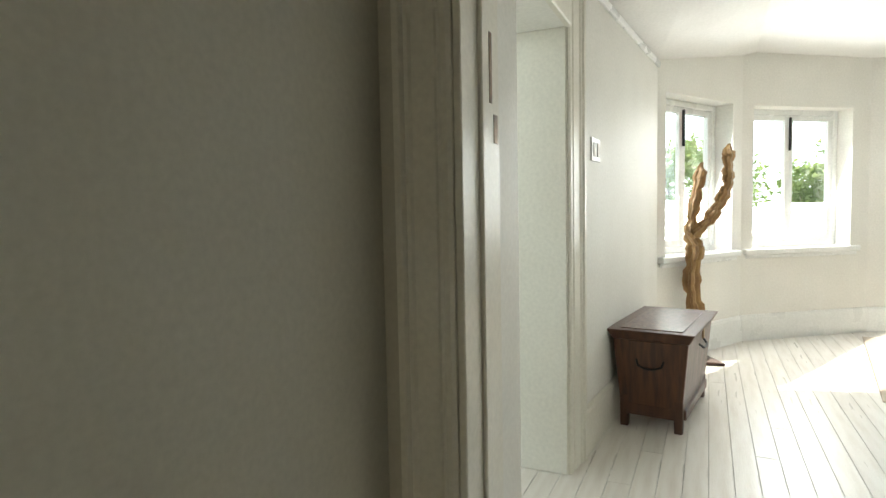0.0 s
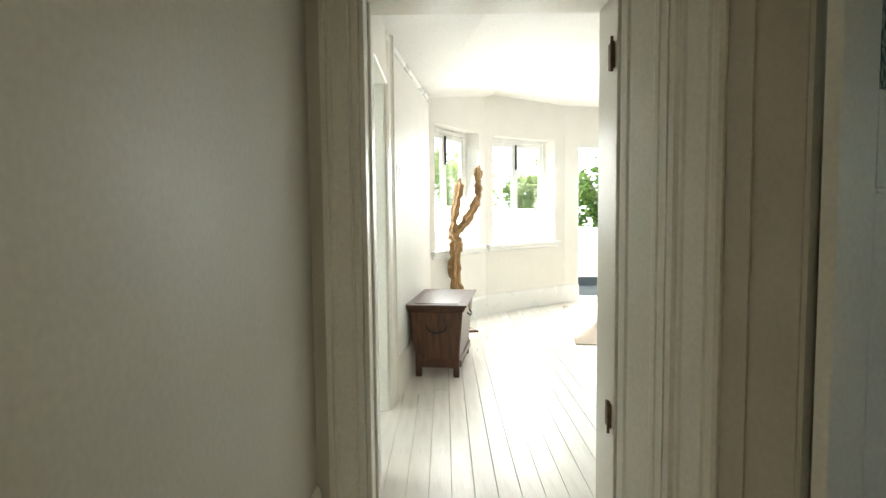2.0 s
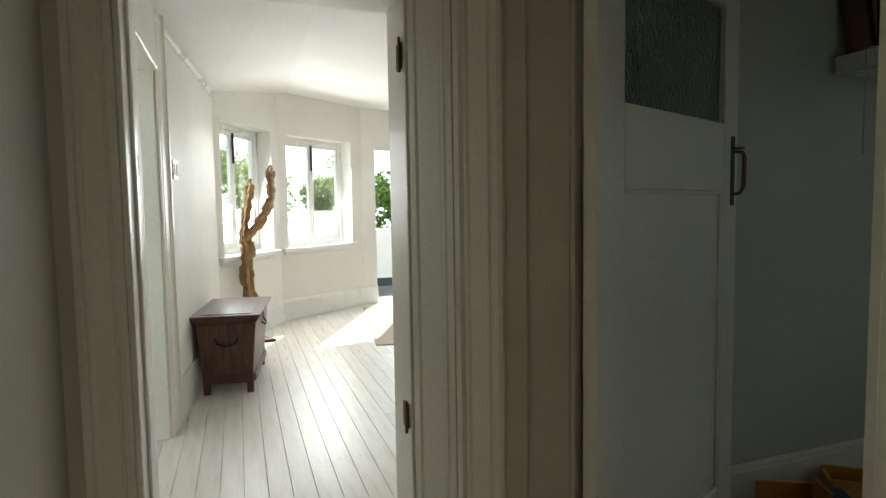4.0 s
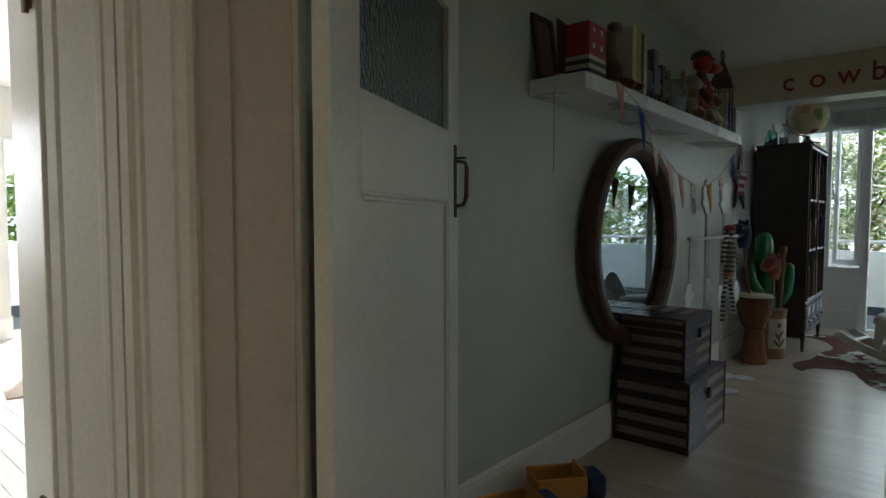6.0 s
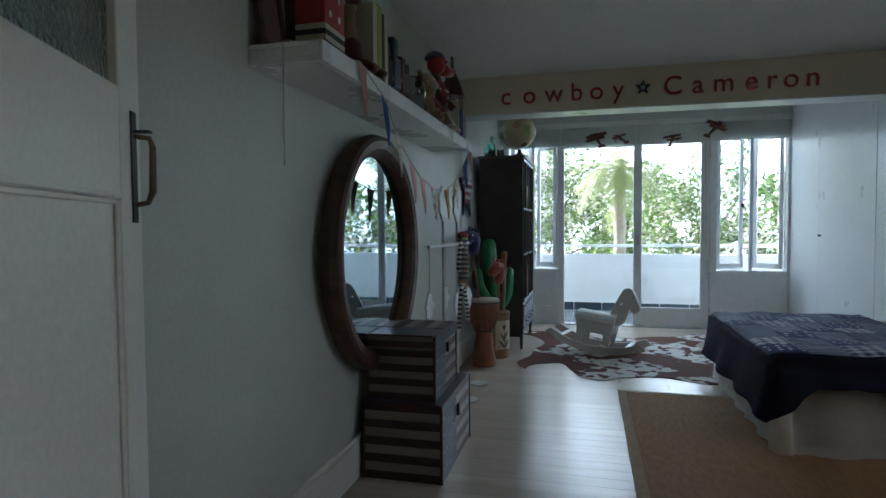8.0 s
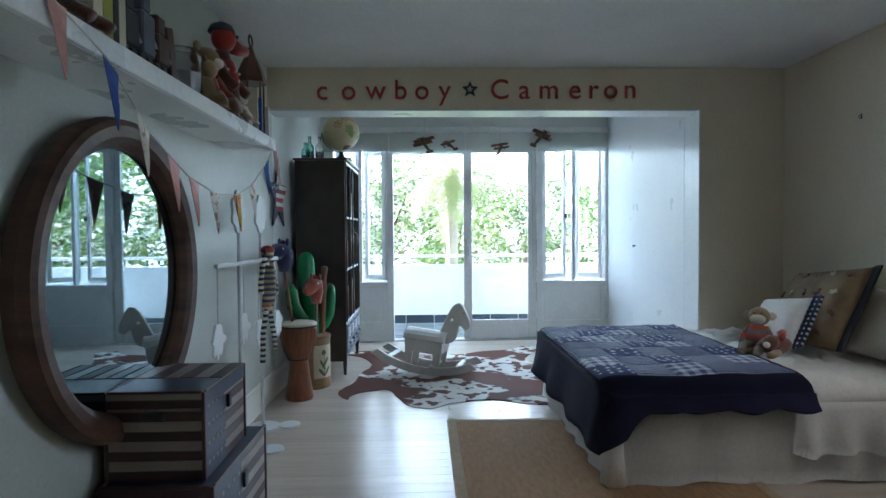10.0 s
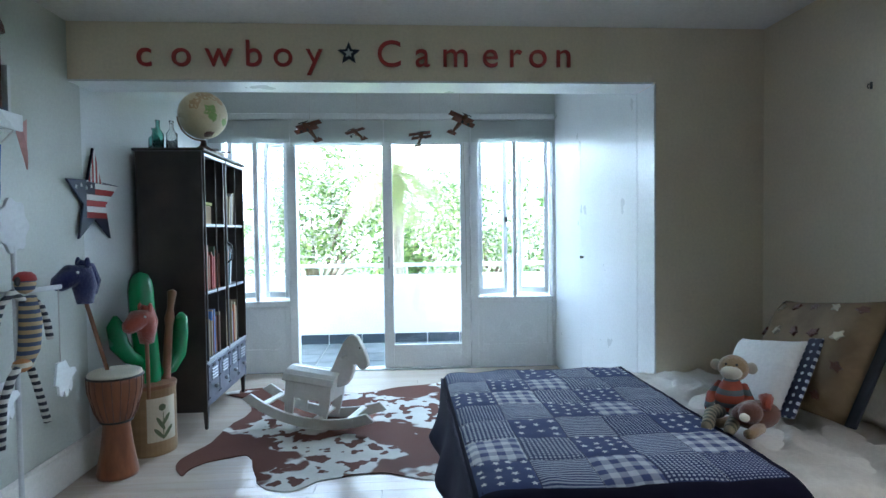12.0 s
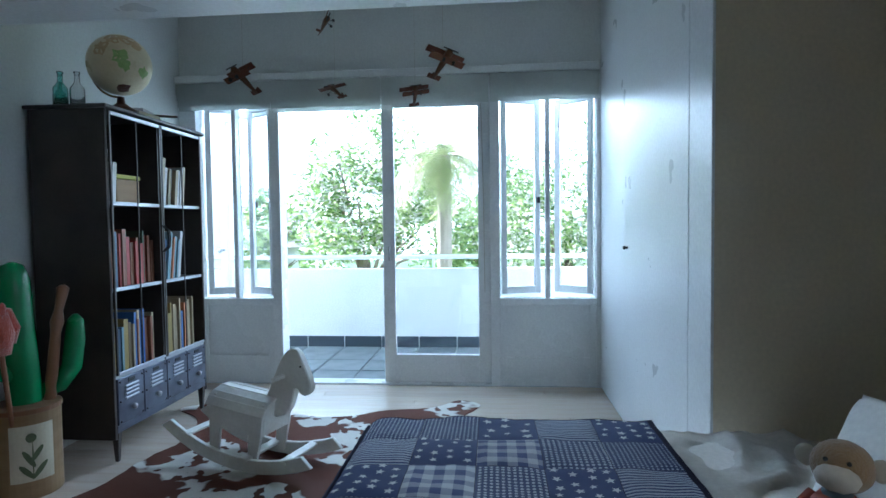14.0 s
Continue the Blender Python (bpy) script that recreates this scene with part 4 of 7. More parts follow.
# ---- wall shelf and what stands on it ----
ws = thing("wall_shelf", I4, "thick white floating shelf on the wall", "shelf")
part("top_board", box(2.735, 5.235, 1.343, NY, 1.852, 1.87, 0.002), M_WHITE, ws)
part("bottom_board", box(2.735, 5.235, 1.343, NY, 1.80, 1.818, 0.002), M_WHITE, ws)
part("front_board", box(2.735, 5.235, 1.325, 1.3428, 1.80, 1.87, 0.003), M_WHITE, ws)
for xe in (2.737, 5.215):
    part("end_board", box(xe, xe + 0.018, 1.343, NY, 1.8182, 1.8518, 0.001), M_WHITE, ws)
SZ = 1.871


def on_shelf(x, y=1.46, rz=0, z=SZ):
    return pose(x, y, z, 0, 0, rz)


pf = thing("picture_frame", pose(2.80, 1.56, SZ, -8, 0, 0), "dark wooden picture frame leaning on the wall", "picture frame")
for a, b, c, e in ((-0.06, -0.035, 0, 0.30), (0.09, 0.115, 0, 0.30), (-0.035, 0.09, 0, 0.025), (-0.035, 0.09, 0.275, 0.30)):
    part("frame", box(a, b, -0.015, 0.0, c, e, 0.002), M_DARKWOOD, pf)
part("picture", box(-0.035, 0.09, -0.006, -0.002, 0.025, 0.275), M_BROWNPLUSH, pf)
pf2 = thing("picture_frame", pose(2.99, 1.575, SZ, -6, 6, 0), "grey metal picture frame leaning behind toys", "picture frame")
part("frame", box(-0.08, 0.08, -0.012, 0, 0, 0.36, 0.004), M_FIGURE, pf2)
part("picture", box(-0.06, 0.06, -0.0145, -0.0125, 0.03, 0.33), M_DARKWOOD, pf2)
tin = thing("striped_tin", on_shelf(3.0, 1.46) @ Matrix.Diagonal((0.78, 0.8, 1.0, 1)), "black and cream striped tin box", "tin")
for k in range(6):
    part("band", box(-0.11, 0.11, -0.075, 0.075, k * 0.02, k * 0.02 + 0.02, 0.001), M_SKIN if k % 2 else M_BLACK, tin)
rb_ = thing("dotted_box", on_shelf(3.0, 1.46, 0, SZ + 0.121) @ Matrix.Diagonal((0.72, 0.74, 0.95, 1)), "red box with white dots on a striped tin", "box")
part("body", box(-0.12, 0.12, -0.08, 0.08, 0, 0.155, 0.004), M_REDW, rb_)
for px in (-0.06, 0.05):
    for pz in (0.045, 0.12):
        part("dot", lathe([(0, 0), (0.014, 0), (0.014, 0.002), (0, 0.002)], 14, m=Matrix.Translation((px, -0.081, pz)) @ Matrix.Rotation(math.pi / 2, 4, "X")), M_WHITE, rb_)
gir = thing("soft_giraffe", on_shelf(3.24, 1.44), "brown patterned soft toy animal slumped on the shelf", "soft toy")
part("body", ball((0, 0, 0.09), (0.06, 0.06, 0.09)), M_BROWNPLUSH, gir, smooth=True)
part("neck", tube([(0, 0, 0.14), (-0.02, 0, 0.22), (-0.03, -0.01, 0.29)], [0.035, 0.028, 0.03], 10), M_TAN, gir, smooth=True)
part("head", ball((-0.015, -0.02, 0.31), (0.055, 0.035, 0.03)), M_BROWNPLUSH, gir, smooth=True)
for a in (-0.04, 0.06):
    part("leg", tube([(a, -0.04, 0.06), (a + 0.02, -0.11, 0.03), (a + 0.02, -0.12, 0.02)], [0.022, 0.02, 0.02], 8), M_BROWNPLUSH, gir, smooth=True)


def book(m, w, d, h, cover, label="hardback book", group="", lean=0):
    b = thing("book", m @ Matrix.Rotation(radians(lean), 4, "Y"), label, "book", group)
    t = min(0.003, w * 0.2)
    part("cover", merge(box(0, t, 0, d, 0, h), box(w - t, w, 0, d, 0, h, bm=box(t, w - t, 0, t, 0, h))), cover, b)
    part("pages", box(t, w - t, t, d - 0.004, 0.003, h - 0.004), M_LABEL, b)
    return b


M_COVERS = [mat("book_cover", c, 0.5, bump=0.1) for c in ((0.35, 0.04, 0.03), (0.05, 0.12, 0.32), (0.34, 0.27, 0.16), (0.22, 0.08, 0.035), (0.07, 0.11, 0.06), (0.46, 0.44, 0.41), (0.28, 0.20, 0.05), (0.06, 0.10, 0.16), (0.45, 0.16, 0.06), (0.16, 0.26, 0.30))]
M_OLIVE = mat("olive_book_cloth", (0.36, 0.35, 0.07), 0.7)
x = 3.32
for w, h, c in ((0.05, 0.34, M_LABEL), (0.055, 0.35, M_OLIVE), (0.03, 0.33, M_BLACK), (0.04, 0.27, M_LABEL)):
    book(pose(x, 1.37, SZ), w, 0.2, h, c, "tall picture book standing on the shelf", "books on the shelf")
    x += w + 0.004
for bx, col, hh in ((3.60, M_IRON, 0.21), (3.72, M_DRAWER, 0.25), (3.84, M_DARKWOOD, 0.20)):
    rbt = thing("tin_robot", on_shelf(bx, 1.43) @ Matrix.Scale(1.25, 4), "small metal tin robot toy", "toy robot", "tin toys")
    part("body", box(-0.04, 0.04, -0.03, 0.03, 0.05, hh * 0.7, 0.006), col, rbt)
    part("head", box(-0.026, 0.026, -0.024, 0.024, hh * 0.7 + 0.002, hh, 0.006), col, rbt)
    for s in (-1, 1):
        part("leg", box(s * 0.022 - 0.014, s * 0.022 + 0.014, -0.022, 0.022, 0, 0.05, 0.003), M_IRON, rbt)
        part("arm", tube([(s * 0.046, 0, hh * 0.62), (s * 0.055, -0.02, hh * 0.35)], 0.009, 8), M_CHROME, rbt)
bl = thing("toy_board", on_shelf(3.99, 1.42), "dark brown flat toy board leaning back", "toy")
part("board", box(-0.03, 0.03, -0.01, 0.01, 0, 0.24, 0.004, m=Matrix.Rotation(radians(-14), 4, "Y") @ Matrix.Translation((0, 0, 0.008))), M_DARKWOOD, bl)
jar = thing("glass_jar", on_shelf(4.16, 1.45), "tall glass jar half full of marbles", "jar")
part("glass", lathe([(0, 0), (0.07, 0), (0.075, 0.01), (0.075, 0.19), (0.06, 0.215), (0.06, 0.225), (0.055, 0.225), (0.055, 0.21), (0.068, 0.18), (0.068, 0.012), (0, 0.012)], 20), M_JAR, jar, smooth=True)
part("filling", lathe([(0, 0.014), (0.066, 0.014), (0.066, 0.12), (0, 0.125)], 16), M_FIGURE, jar)
bear = thing("teddy_bear", on_shelf(4.40, 1.45, -10), "tan plush bear with a red jersey", "soft toy")
part("body", ball((0, 0, 0.11), (0.075, 0.065, 0.09), sub=3), M_REDFELT, bear, smooth=True)
part("head", ball((0, -0.01, 0.245), (0.075, 0.065, 0.065), sub=3), M_TAN, bear, smooth=True)
part("muzzle", ball((0, -0.07, 0.23), (0.032, 0.025, 0.025)), M_SKIN, bear, smooth=True)
for s in (-1, 1):
    part("ear", ball((s * 0.06, 0, 0.30), (0.026, 0.015, 0.026)), M_TAN, bear, smooth=True)
    part("leg", tube([(s * 0.05, -0.03, 0.045), (s * 0.07, -0.12, 0.04), (s * 0.07, -0.135, 0.045)], [0.04, 0.038, 0.042], 12), M_TAN, bear, smooth=True)
    part("arm", tube([(s * 0.07, -0.01, 0.17), (s * 0.11, -0.04, 0.11), (s * 0.10, -0.08, 0.08)], [0.03, 0.028, 0.03], 10), M_REDFELT, bear, smooth=True)
dk = thing("puppet_bird", on_shelf(4.62, 1.44, 0), "puppet with a shiny red duck head and dark dotted clothes", "puppet")
part("body", lathe([(0, 0), (0.075, 0), (0.09, 0.10), (0.075, 0.20), (0.05, 0.30), (0.035, 0.36), (0, 0.37)], 18), M_BROWNPLUSH, dk, smooth=True)
part("shirt", lathe([(0.082, 0.17), (0.088, 0.19), (0.07, 0.27), (0.055, 0.31), (0.05, 0.30)], 18), M_REDW, dk, "dark red dotted shirt", smooth=True)
for k in range(9):
    a = radians(200 + 18 * k)
    part("dot", ball((0.082 * math.cos(a), 0.082 * math.sin(a), 0.205 + 0.045 * (k % 2)), 0.009, sub=1), M_PILLOWW, dk)
part("head", ball((0, -0.01, 0.425), (0.066, 0.062, 0.068), sub=3), M_REDPLASTIC, dk, "shiny red head", smooth=True)
part("beak", tube([(0.03, -0.03, 0.405), (0.09, -0.055, 0.395), (0.14, -0.075, 0.402), (0.155, -0.08, 0.41)], [0.045, 0.034, 0.03, 0.012], 14), M_REDPLASTIC, dk, smooth=True)
part("cap", lathe([(0.064, 0.452), (0.07, 0.458), (0.055, 0.49), (0.02, 0.508), (0, 0.51)], 16), M_DRAWER, dk, "grey cloth cap", smooth=True)
for s in (-1, 1):
    part("eye", ball((0.045, -0.02 + s * 0.042, 0.448), 0.012, sub=1), M_BLACK, dk)
    part("arm", tube([(s * 0.05, 0, 0.28), (s * 0.11, -0.05, 0.20), (s * 0.09, -0.10, 0.15)], [0.032, 0.028, 0.024], 10), M_BROWNPLUSH, dk, smooth=True)
wz = thing("clown_doll", on_shelf(4.88, 1.43, 0), "small checked cloth doll with pale face", "doll")
bm = lathe([(0, 0), (0.06, 0), (0.065, 0.06), (0.04, 0.13), (0, 0.15)], 14)
ball((0, 0, 0.18), 0.045, bm=bm)
tube([(0.04, -0.02, 0.1), (0.08, -0.07, 0.04)], 0.02, 8, bm=bm)
tube([(-0.04, -0.02, 0.1), (-0.08, -0.07, 0.04)], 0.02, 8, bm=bm)
part("body", bm, M_FLORAL, wz, smooth=True)
bb = thing("bottle", on_shelf(5.0, 1.42), "blue glass bottle with a stopper", "bottle", "bottles")
part("body", lathe([(0, 0), (0.03, 0), (0.03, 0.13), (0.012, 0.18), (0.012, 0.235), (0, 0.235)], 16), M_BLUE, bb, smooth=True)
for k, (bx, hh, cv) in enumerate(((4.965, 0.26, M_LABEL), (5.045, 0.22, M_BLUE), (5.20, 0.20, M_FIGURE))):
    book(pose(bx, 1.36, SZ), 0.018, 0.14, hh, cv, "thin book standing beside the lantern", "books on the shelf")
pg = thing("plush_bear", on_shelf(4.28, 1.40, 15) @ Matrix.Scale(0.75, 4), "small grey-brown plush bear on the shelf", "soft toy")
part("body", ball((0, 0, 0.10), (0.07, 0.06, 0.09), sub=3), M_TAN, pg, smooth=True)
part("head", ball((0, -0.01, 0.23), (0.065, 0.06, 0.06), sub=3), M_TAN, pg, smooth=True)
for s in (-1, 1):
    part("ear", ball((s * 0.05, 0, 0.285), (0.024, 0.014, 0.024)), M_TAN, pg, smooth=True)
    part("leg", tube([(s * 0.045, -0.03, 0.04), (s * 0.06, -0.11, 0.035), (s * 0.06, -0.12, 0.04)], [0.036, 0.034, 0.036], 12), M_TAN, pg, smooth=True)
ln_ = thing("lantern", on_shelf(5.155, 1.45) @ Matrix.Scale(1.1, 4), "dark red metal lantern with a ring handle", "lantern")
part("base", lathe([(0, 0), (0.075, 0), (0.075, 0.02), (0, 0.02)], 6), M_DARKTRIM, ln_)
for k in range(6):
    a = k * math.pi / 3
    part("post", rod_between((0.068 * math.cos(a), 0.068 * math.sin(a), 0.02), (0.068 * math.cos(a), 0.068 * math.sin(a), 0.30), 0.005), M_BROWNPLUSH, ln_)
part("roof", lathe([(0.09, 0.30), (0.085, 0.33), (0.055, 0.40), (0.03, 0.45), (0.012, 0.50), (0, 0.505)], 6), M_BROWNPLUSH, ln_)
rg_ = [(0.032 * math.sin(2 * math.pi * k / 16), 0, 0.535 + 0.032 * math.cos(2 * math.pi * k / 16)) for k in range(17)]
part("ring", tube(rg_, 0.005, 8), M_IRON, ln_)
part("candle", lathe([(0, 0.02), (0.03, 0.02), (0.03, 0.12), (0, 0.12)], 14), M_SKIN, ln_)

# ---- bunting ----
bn = thing("bunting", I4, "string of cotton pennants hung along the shelf", "bunting")
LINE = [(2.726, 1.466, 1.456), (2.726, 1.466, 1.868), (2.74, 1.455, 1.877), (2.90, 1.38, 1.876), (3.04, 1.316, 1.873), (3.28, 1.315, 1.80), (3.57, 1.33, 1.63), (3.91, 1.345, 1.52), (4.25, 1.355, 1.468), (4.55, 1.355, 1.48), (4.81, 1.355, 1.55), (5.09, 1.345, 1.71), (5.25, 1.335, 1.85)]
part("string", tube(LINE, 0.003, 6), M_STRING, bn)
for (fx, fy, fz), (gx, gy, gz), mt_ in (
    ((3.02, 1.318, 1.868), (3.10, 1.318, 1.868), M_PINK), ((3.26, 1.315, 1.80), (3.345, 1.316, 1.765), M_BLUECLOTH),
    ((3.45, 1.322, 1.70), (3.56, 1.328, 1.632), M_FLORAL), ((3.72, 1.338, 1.575), (3.83, 1.342, 1.54), M_PINK), ((3.93, 1.346, 1.515), (4.04, 1.35, 1.495), M_PINK),
    ((4.17, 1.353, 1.475), (4.29, 1.354, 1.47), M_FLORAL), ((4.50, 1.355, 1.477), (4.62, 1.355, 1.49), M_ORANGEP), ((4.76, 1.355, 1.535), (4.87, 1.352, 1.58), M_FLORAL),
    ((5.03, 1.347, 1.675), (5.12, 1.343, 1.735), M_BLUECLOTH), ((5.20, 1.338, 1.81), (5.27, 1.334, 1.86), M_PINK)):
    a, b = Vector((fx, fy, fz)), Vector((gx, gy, gz))
    bm = bmesh.new()
    mid = (a + b) / 2 + Vector((0.01, -0.012, -0.19))
    rowsf = []
    for k in range(6):
        f = k / 5
        l, r_ = a.lerp(mid, f), b.lerp(mid, f)
        c = (l + r_) / 2 + Vector((0, -0.012 * math.sin(f * 3), 0))
        rowsf.append([bm.verts.new(l), bm.verts.new(c), bm.verts.new(r_)])
    for p, q in zip(rowsf, rowsf[1:]):
        for k in range(2):
            bm.faces.new((p[k], p[k + 1], q[k + 1], q[k]))
    bmesh.ops.remove_doubles(bm, verts=bm.verts, dist=0.0005)
    bmesh.ops.solidify(bm, geom=list(bm.faces), thickness=0.002)
    part("pennant", bm, mt_, bn)

# ---- round mirror ----
mr = thing("round_mirror", pose(3.785, 1.578, 1.115), "large round smoky mirror in a deep dark wood frame", "mirror")
prof = [(0.485, 0.0), (0.59, 0.0), (0.602, 0.05), (0.592, 0.086), (0.57, 0.094), (0.53, 0.088), (0.51, 0.072), (0.49, 0.045)]
bm = bmesh.new()
N = 64
rings = [[bm.verts.new((r * math.cos(2 * math.pi * k / N), -h, r * math.sin(2 * math.pi * k / N))) for r, h in prof] for k in range(N)]
for k in range(N):
    a, b = rings[k], rings[(k + 1) % N]
    for j in range(len(prof)):
        bm.faces.new((a[j], a[(j + 1) % len(prof)], b[(j + 1) % len(prof)], b[j]))
part("frame", bm, M_FRAMEWOOD, mr)
part("mirror_glass", lathe([(0, 0.0), (0.495, 0.0), (0.495, 0.03), (0, 0.03)], 64, m=Matrix.Rotation(math.pi / 2, 4, "X")), M_MIRROR, mr)

# ---- striped storage trunks ----


def trunk(m, w, d, h, label, lid):
    t = thing("striped_toy_chest", m, label, "trunk", "striped trunks")
    n = 9
    part("body", box(0.004, w - 0.004, 0.004, d - 0.004, 0, h - 0.004, 0.003), M_TRUNKNAVY, t)
    sh_ = h / n
    for k in range(n):
        mm_ = M_TRUNKSTRIPE_L if k % 2 else M_TRUNKSTRIPE_D
        part("stripe", box(-0.001, 0.004, 0.002, d - 0.002, k * sh_ + 0.001, (k + 1) * sh_ - 0.001), mm_, t)
        part("stripe", box(w * 0.48, w, -0.001, 0.004, k * sh_ + 0.001, (k + 1) * sh_ - 0.001), mm_, t)
    part("star_field", box(0.0, w * 0.48, -0.002, 0.004, 0.0, h, 0.001), M_TRUNKNAVY, t)
    for i in range(5):
        for j in range(4):
            part("star", slab(star_outline(0.014), 0, 0.001, m=Matrix.Translation((0.04 + i * w * 0.09, -0.0025, h * (0.16 + 0.22 * j))) @ Matrix.Rotation(math.pi / 2, 4, "X")), M_TRUNKSTRIPE_L, t)
    if lid:
        lidp = part("lid", box(-0.005, w + 0.005, -0.005, d + 0.002, h - 0.06, h, 0.003), M_TRUNKNAVY, t)
        for k in range(6):
            yy = k * d / 6
            part("stripe", box(w * 0.45, w + 0.003, yy + 0.002, yy + d / 6 - 0.002, h, h + 0.002), M_TRUNKSTRIPE_L if k % 2 else M_TRUNKSTRIPE_D, lidp)
        for k in range(2):
            part("stripe", box(-0.007, -0.005, 0.004, d - 0.004, h - 0.055 + k * 0.028, h - 0.03 + k * 0.028), M_TRUNKSTRIPE_L if k else M_TRUNKSTRIPE_D, lidp)
    for px in (0.0, w):
        for py in (0.0, d):
            part("edge_strip", box(px - 0.007, px + 0.007, py - 0.007, py + 0.007, 0, h, 0.002), M_TRUNKSTRIPE_D, t)
    for yy in (-0.003, d):
        part("edge_strip", box(0.007, w - 0.007, yy - 0.004, yy + 0.004, h - 0.008, h + 0.004, 0.002), M_TRUNKSTRIPE_D, t)
    part("edge_strip", box(-0.007, 0.004, 0.007, d - 0.007, h - 0.008, h + 0.004, 0.002), M_TRUNKSTRIPE_D, t)
    part("handle", box(-0.022, -0.007, d * 0.38, d * 0.62, h * 0.70, h * 0.78, 0.004), M_BLACK, t, "black leather handle")
    part("clasp", box(w * 0.48, w * 0.54, -0.018, -0.004, h * 0.62, h * 0.78, 0.003), M_IRON, t)
    return t


trunk(pose(3.61, 1.155, 0), 0.66, 0.40, 0.385, "navy trunk striped in maroon and cream, on the floor", False)
trunk(pose(3.66, 1.20, 0.386), 0.46, 0.35, 0.325, "smaller striped trunk stacked on a larger one", True)

# ---- toy trucks on the floor ----
for tx, ty, rz in ((2.70, 1.40, -40), (2.36, 1.41, -28)):
    tr = thing("toy_truck", pose(tx, ty, 0, 0, 0, rz), "orange wooden tipper truck with a dark blue cab on the floor", "toy truck", "toy trucks")
    bm = bmesh.new()
    for a in ((-0.13, 0.09, -0.08, -0.066, 0.075, 0.16), (-0.13, 0.09, 0.066, 0.08, 0.075, 0.16), (-0.13, -0.116, -0.066, 0.066, 0.075, 0.145), (0.076, 0.09, -0.066, 0.066, 0.075, 0.185), (-0.116, 0.076, -0.066, 0.066, 0.075, 0.09)):
        box(*a, 0.004, bm=bm)
    part("tray", bm, M_YELLOW, tr)
    cab = part("cab", box(0.10, 0.185, -0.065, 0.065, 0.055, 0.15, 0.014, seg=2), M_TRUCKBLUE, tr, "dark blue cab")
    part("windscreen", box(0.1845, 0.187, -0.05, 0.05, 0.105, 0.138, 0.001), M_BLACK, cab)
    part("chassis", box(-0.12, 0.18, -0.055, 0.055, 0.038, 0.07, 0.005), M_TRUCKBLUE, tr)
    for wx in (-0.08, 0.13):
        for s in (-1, 1):
            wh = part("wheel", lathe([(0, 0), (0.035, 0), (0.04, 0.006), (0.04, 0.022), (0.035, 0.028), (0, 0.028)], 18, m=Matrix.Translation((wx, s * 0.078 - 0.014, 0.04)) @ Matrix.Rotation(-math.pi / 2, 4, "X")), M_BLACK, tr)
            part("hub", lathe([(0, 0), (0.012, 0), (0.010, 0.033), (0, 0.034)], 12, m=Matrix.Translation((wx, s * 0.078 - 0.017, 0.04)) @ Matrix.Rotation(-math.pi / 2, 4, "X")), M_REDW, wh)

# ---- cut-out figure stands ----


def hand_outline(s):
    return [(s * x, s * y) for x, y in ((-0.2, 0), (0.2, 0), (0.34, -0.35), (0.62, -0.42), (0.68, -0.58), (0.40, -0.72), (0.38, -1.05), (0.26, -1.18), (0.18, -1.02), (0.10, -1.28), (-0.02, -1.27), (-0.06, -1.02), (-0.18, -1.2), (-0.29, -1.12), (-0.28, -0.8), (-0.42, -0.7))]


for sx, sy, zt, rz in ((4.93, 1.47, 1.41, -6), (5.37, 1.47, 1.41, -6)):
    fs = thing("figure_stand", pose(sx, sy, 0, 0, 0, rz), "grey-white cut-out figure stand with hanging paddle hands", "clothes stand", "figure stands")
    part("base", lathe([(0, 0), (0.105, 0), (0.105, 0.014), (0.095, 0.018), (0, 0.018)], 24), M_FIGURE, fs)
    part("foot", lathe([(0, 0), (0.07, 0), (0.07, 0.014), (0, 0.016)], 20, m=Matrix.Translation((0.05, -0.16, 0))), M_FIGURE, fs)
    part("pole", tube([(0, 0, 0.016), (0, 0, zt - 0.09)], 0.011, 12), M_FIGURE, fs)
    cloud = [((0.085 + 0.009 * math.cos(7 * k * math.pi / 24)) * math.cos(k * math.pi / 24), (0.118 + 0.010 * math.cos(7 * k * math.pi / 24)) * math.sin(k * math.pi / 24)) for k in range(48)]
    part("head", slab(cloud, -0.008, 0.008, m=Matrix.Translation((0, 0, zt)) @ Matrix.Rotation(math.pi / 2, 4, "X"), bevel=0.002), M_FIGURE, fs)
    part("arm_bar", box(-0.29, 0.29, -0.012, 0.012, 1.10, 1.122, 0.003), M_FIGURE, fs)
    for s in (-1, 1):
        strg = part("hand_string", tube([(s * 0.275, 0, 1.10), (s * 0.275, 0, 0.80 if s < 0 else 0.74)], 0.003, 5), M_STRING, fs)
        part("hand", slab(hand_outline(0.145), -0.006, 0.006, m=Matrix.Translation((s * 0.275, 0, 0.80 if s < 0 else 0.74)) @ Matrix.Rotation(radians(-8 * s), 4, "Y") @ Matrix.Rotation(math.pi / 2, 4, "X")), M_WHITE, fs)

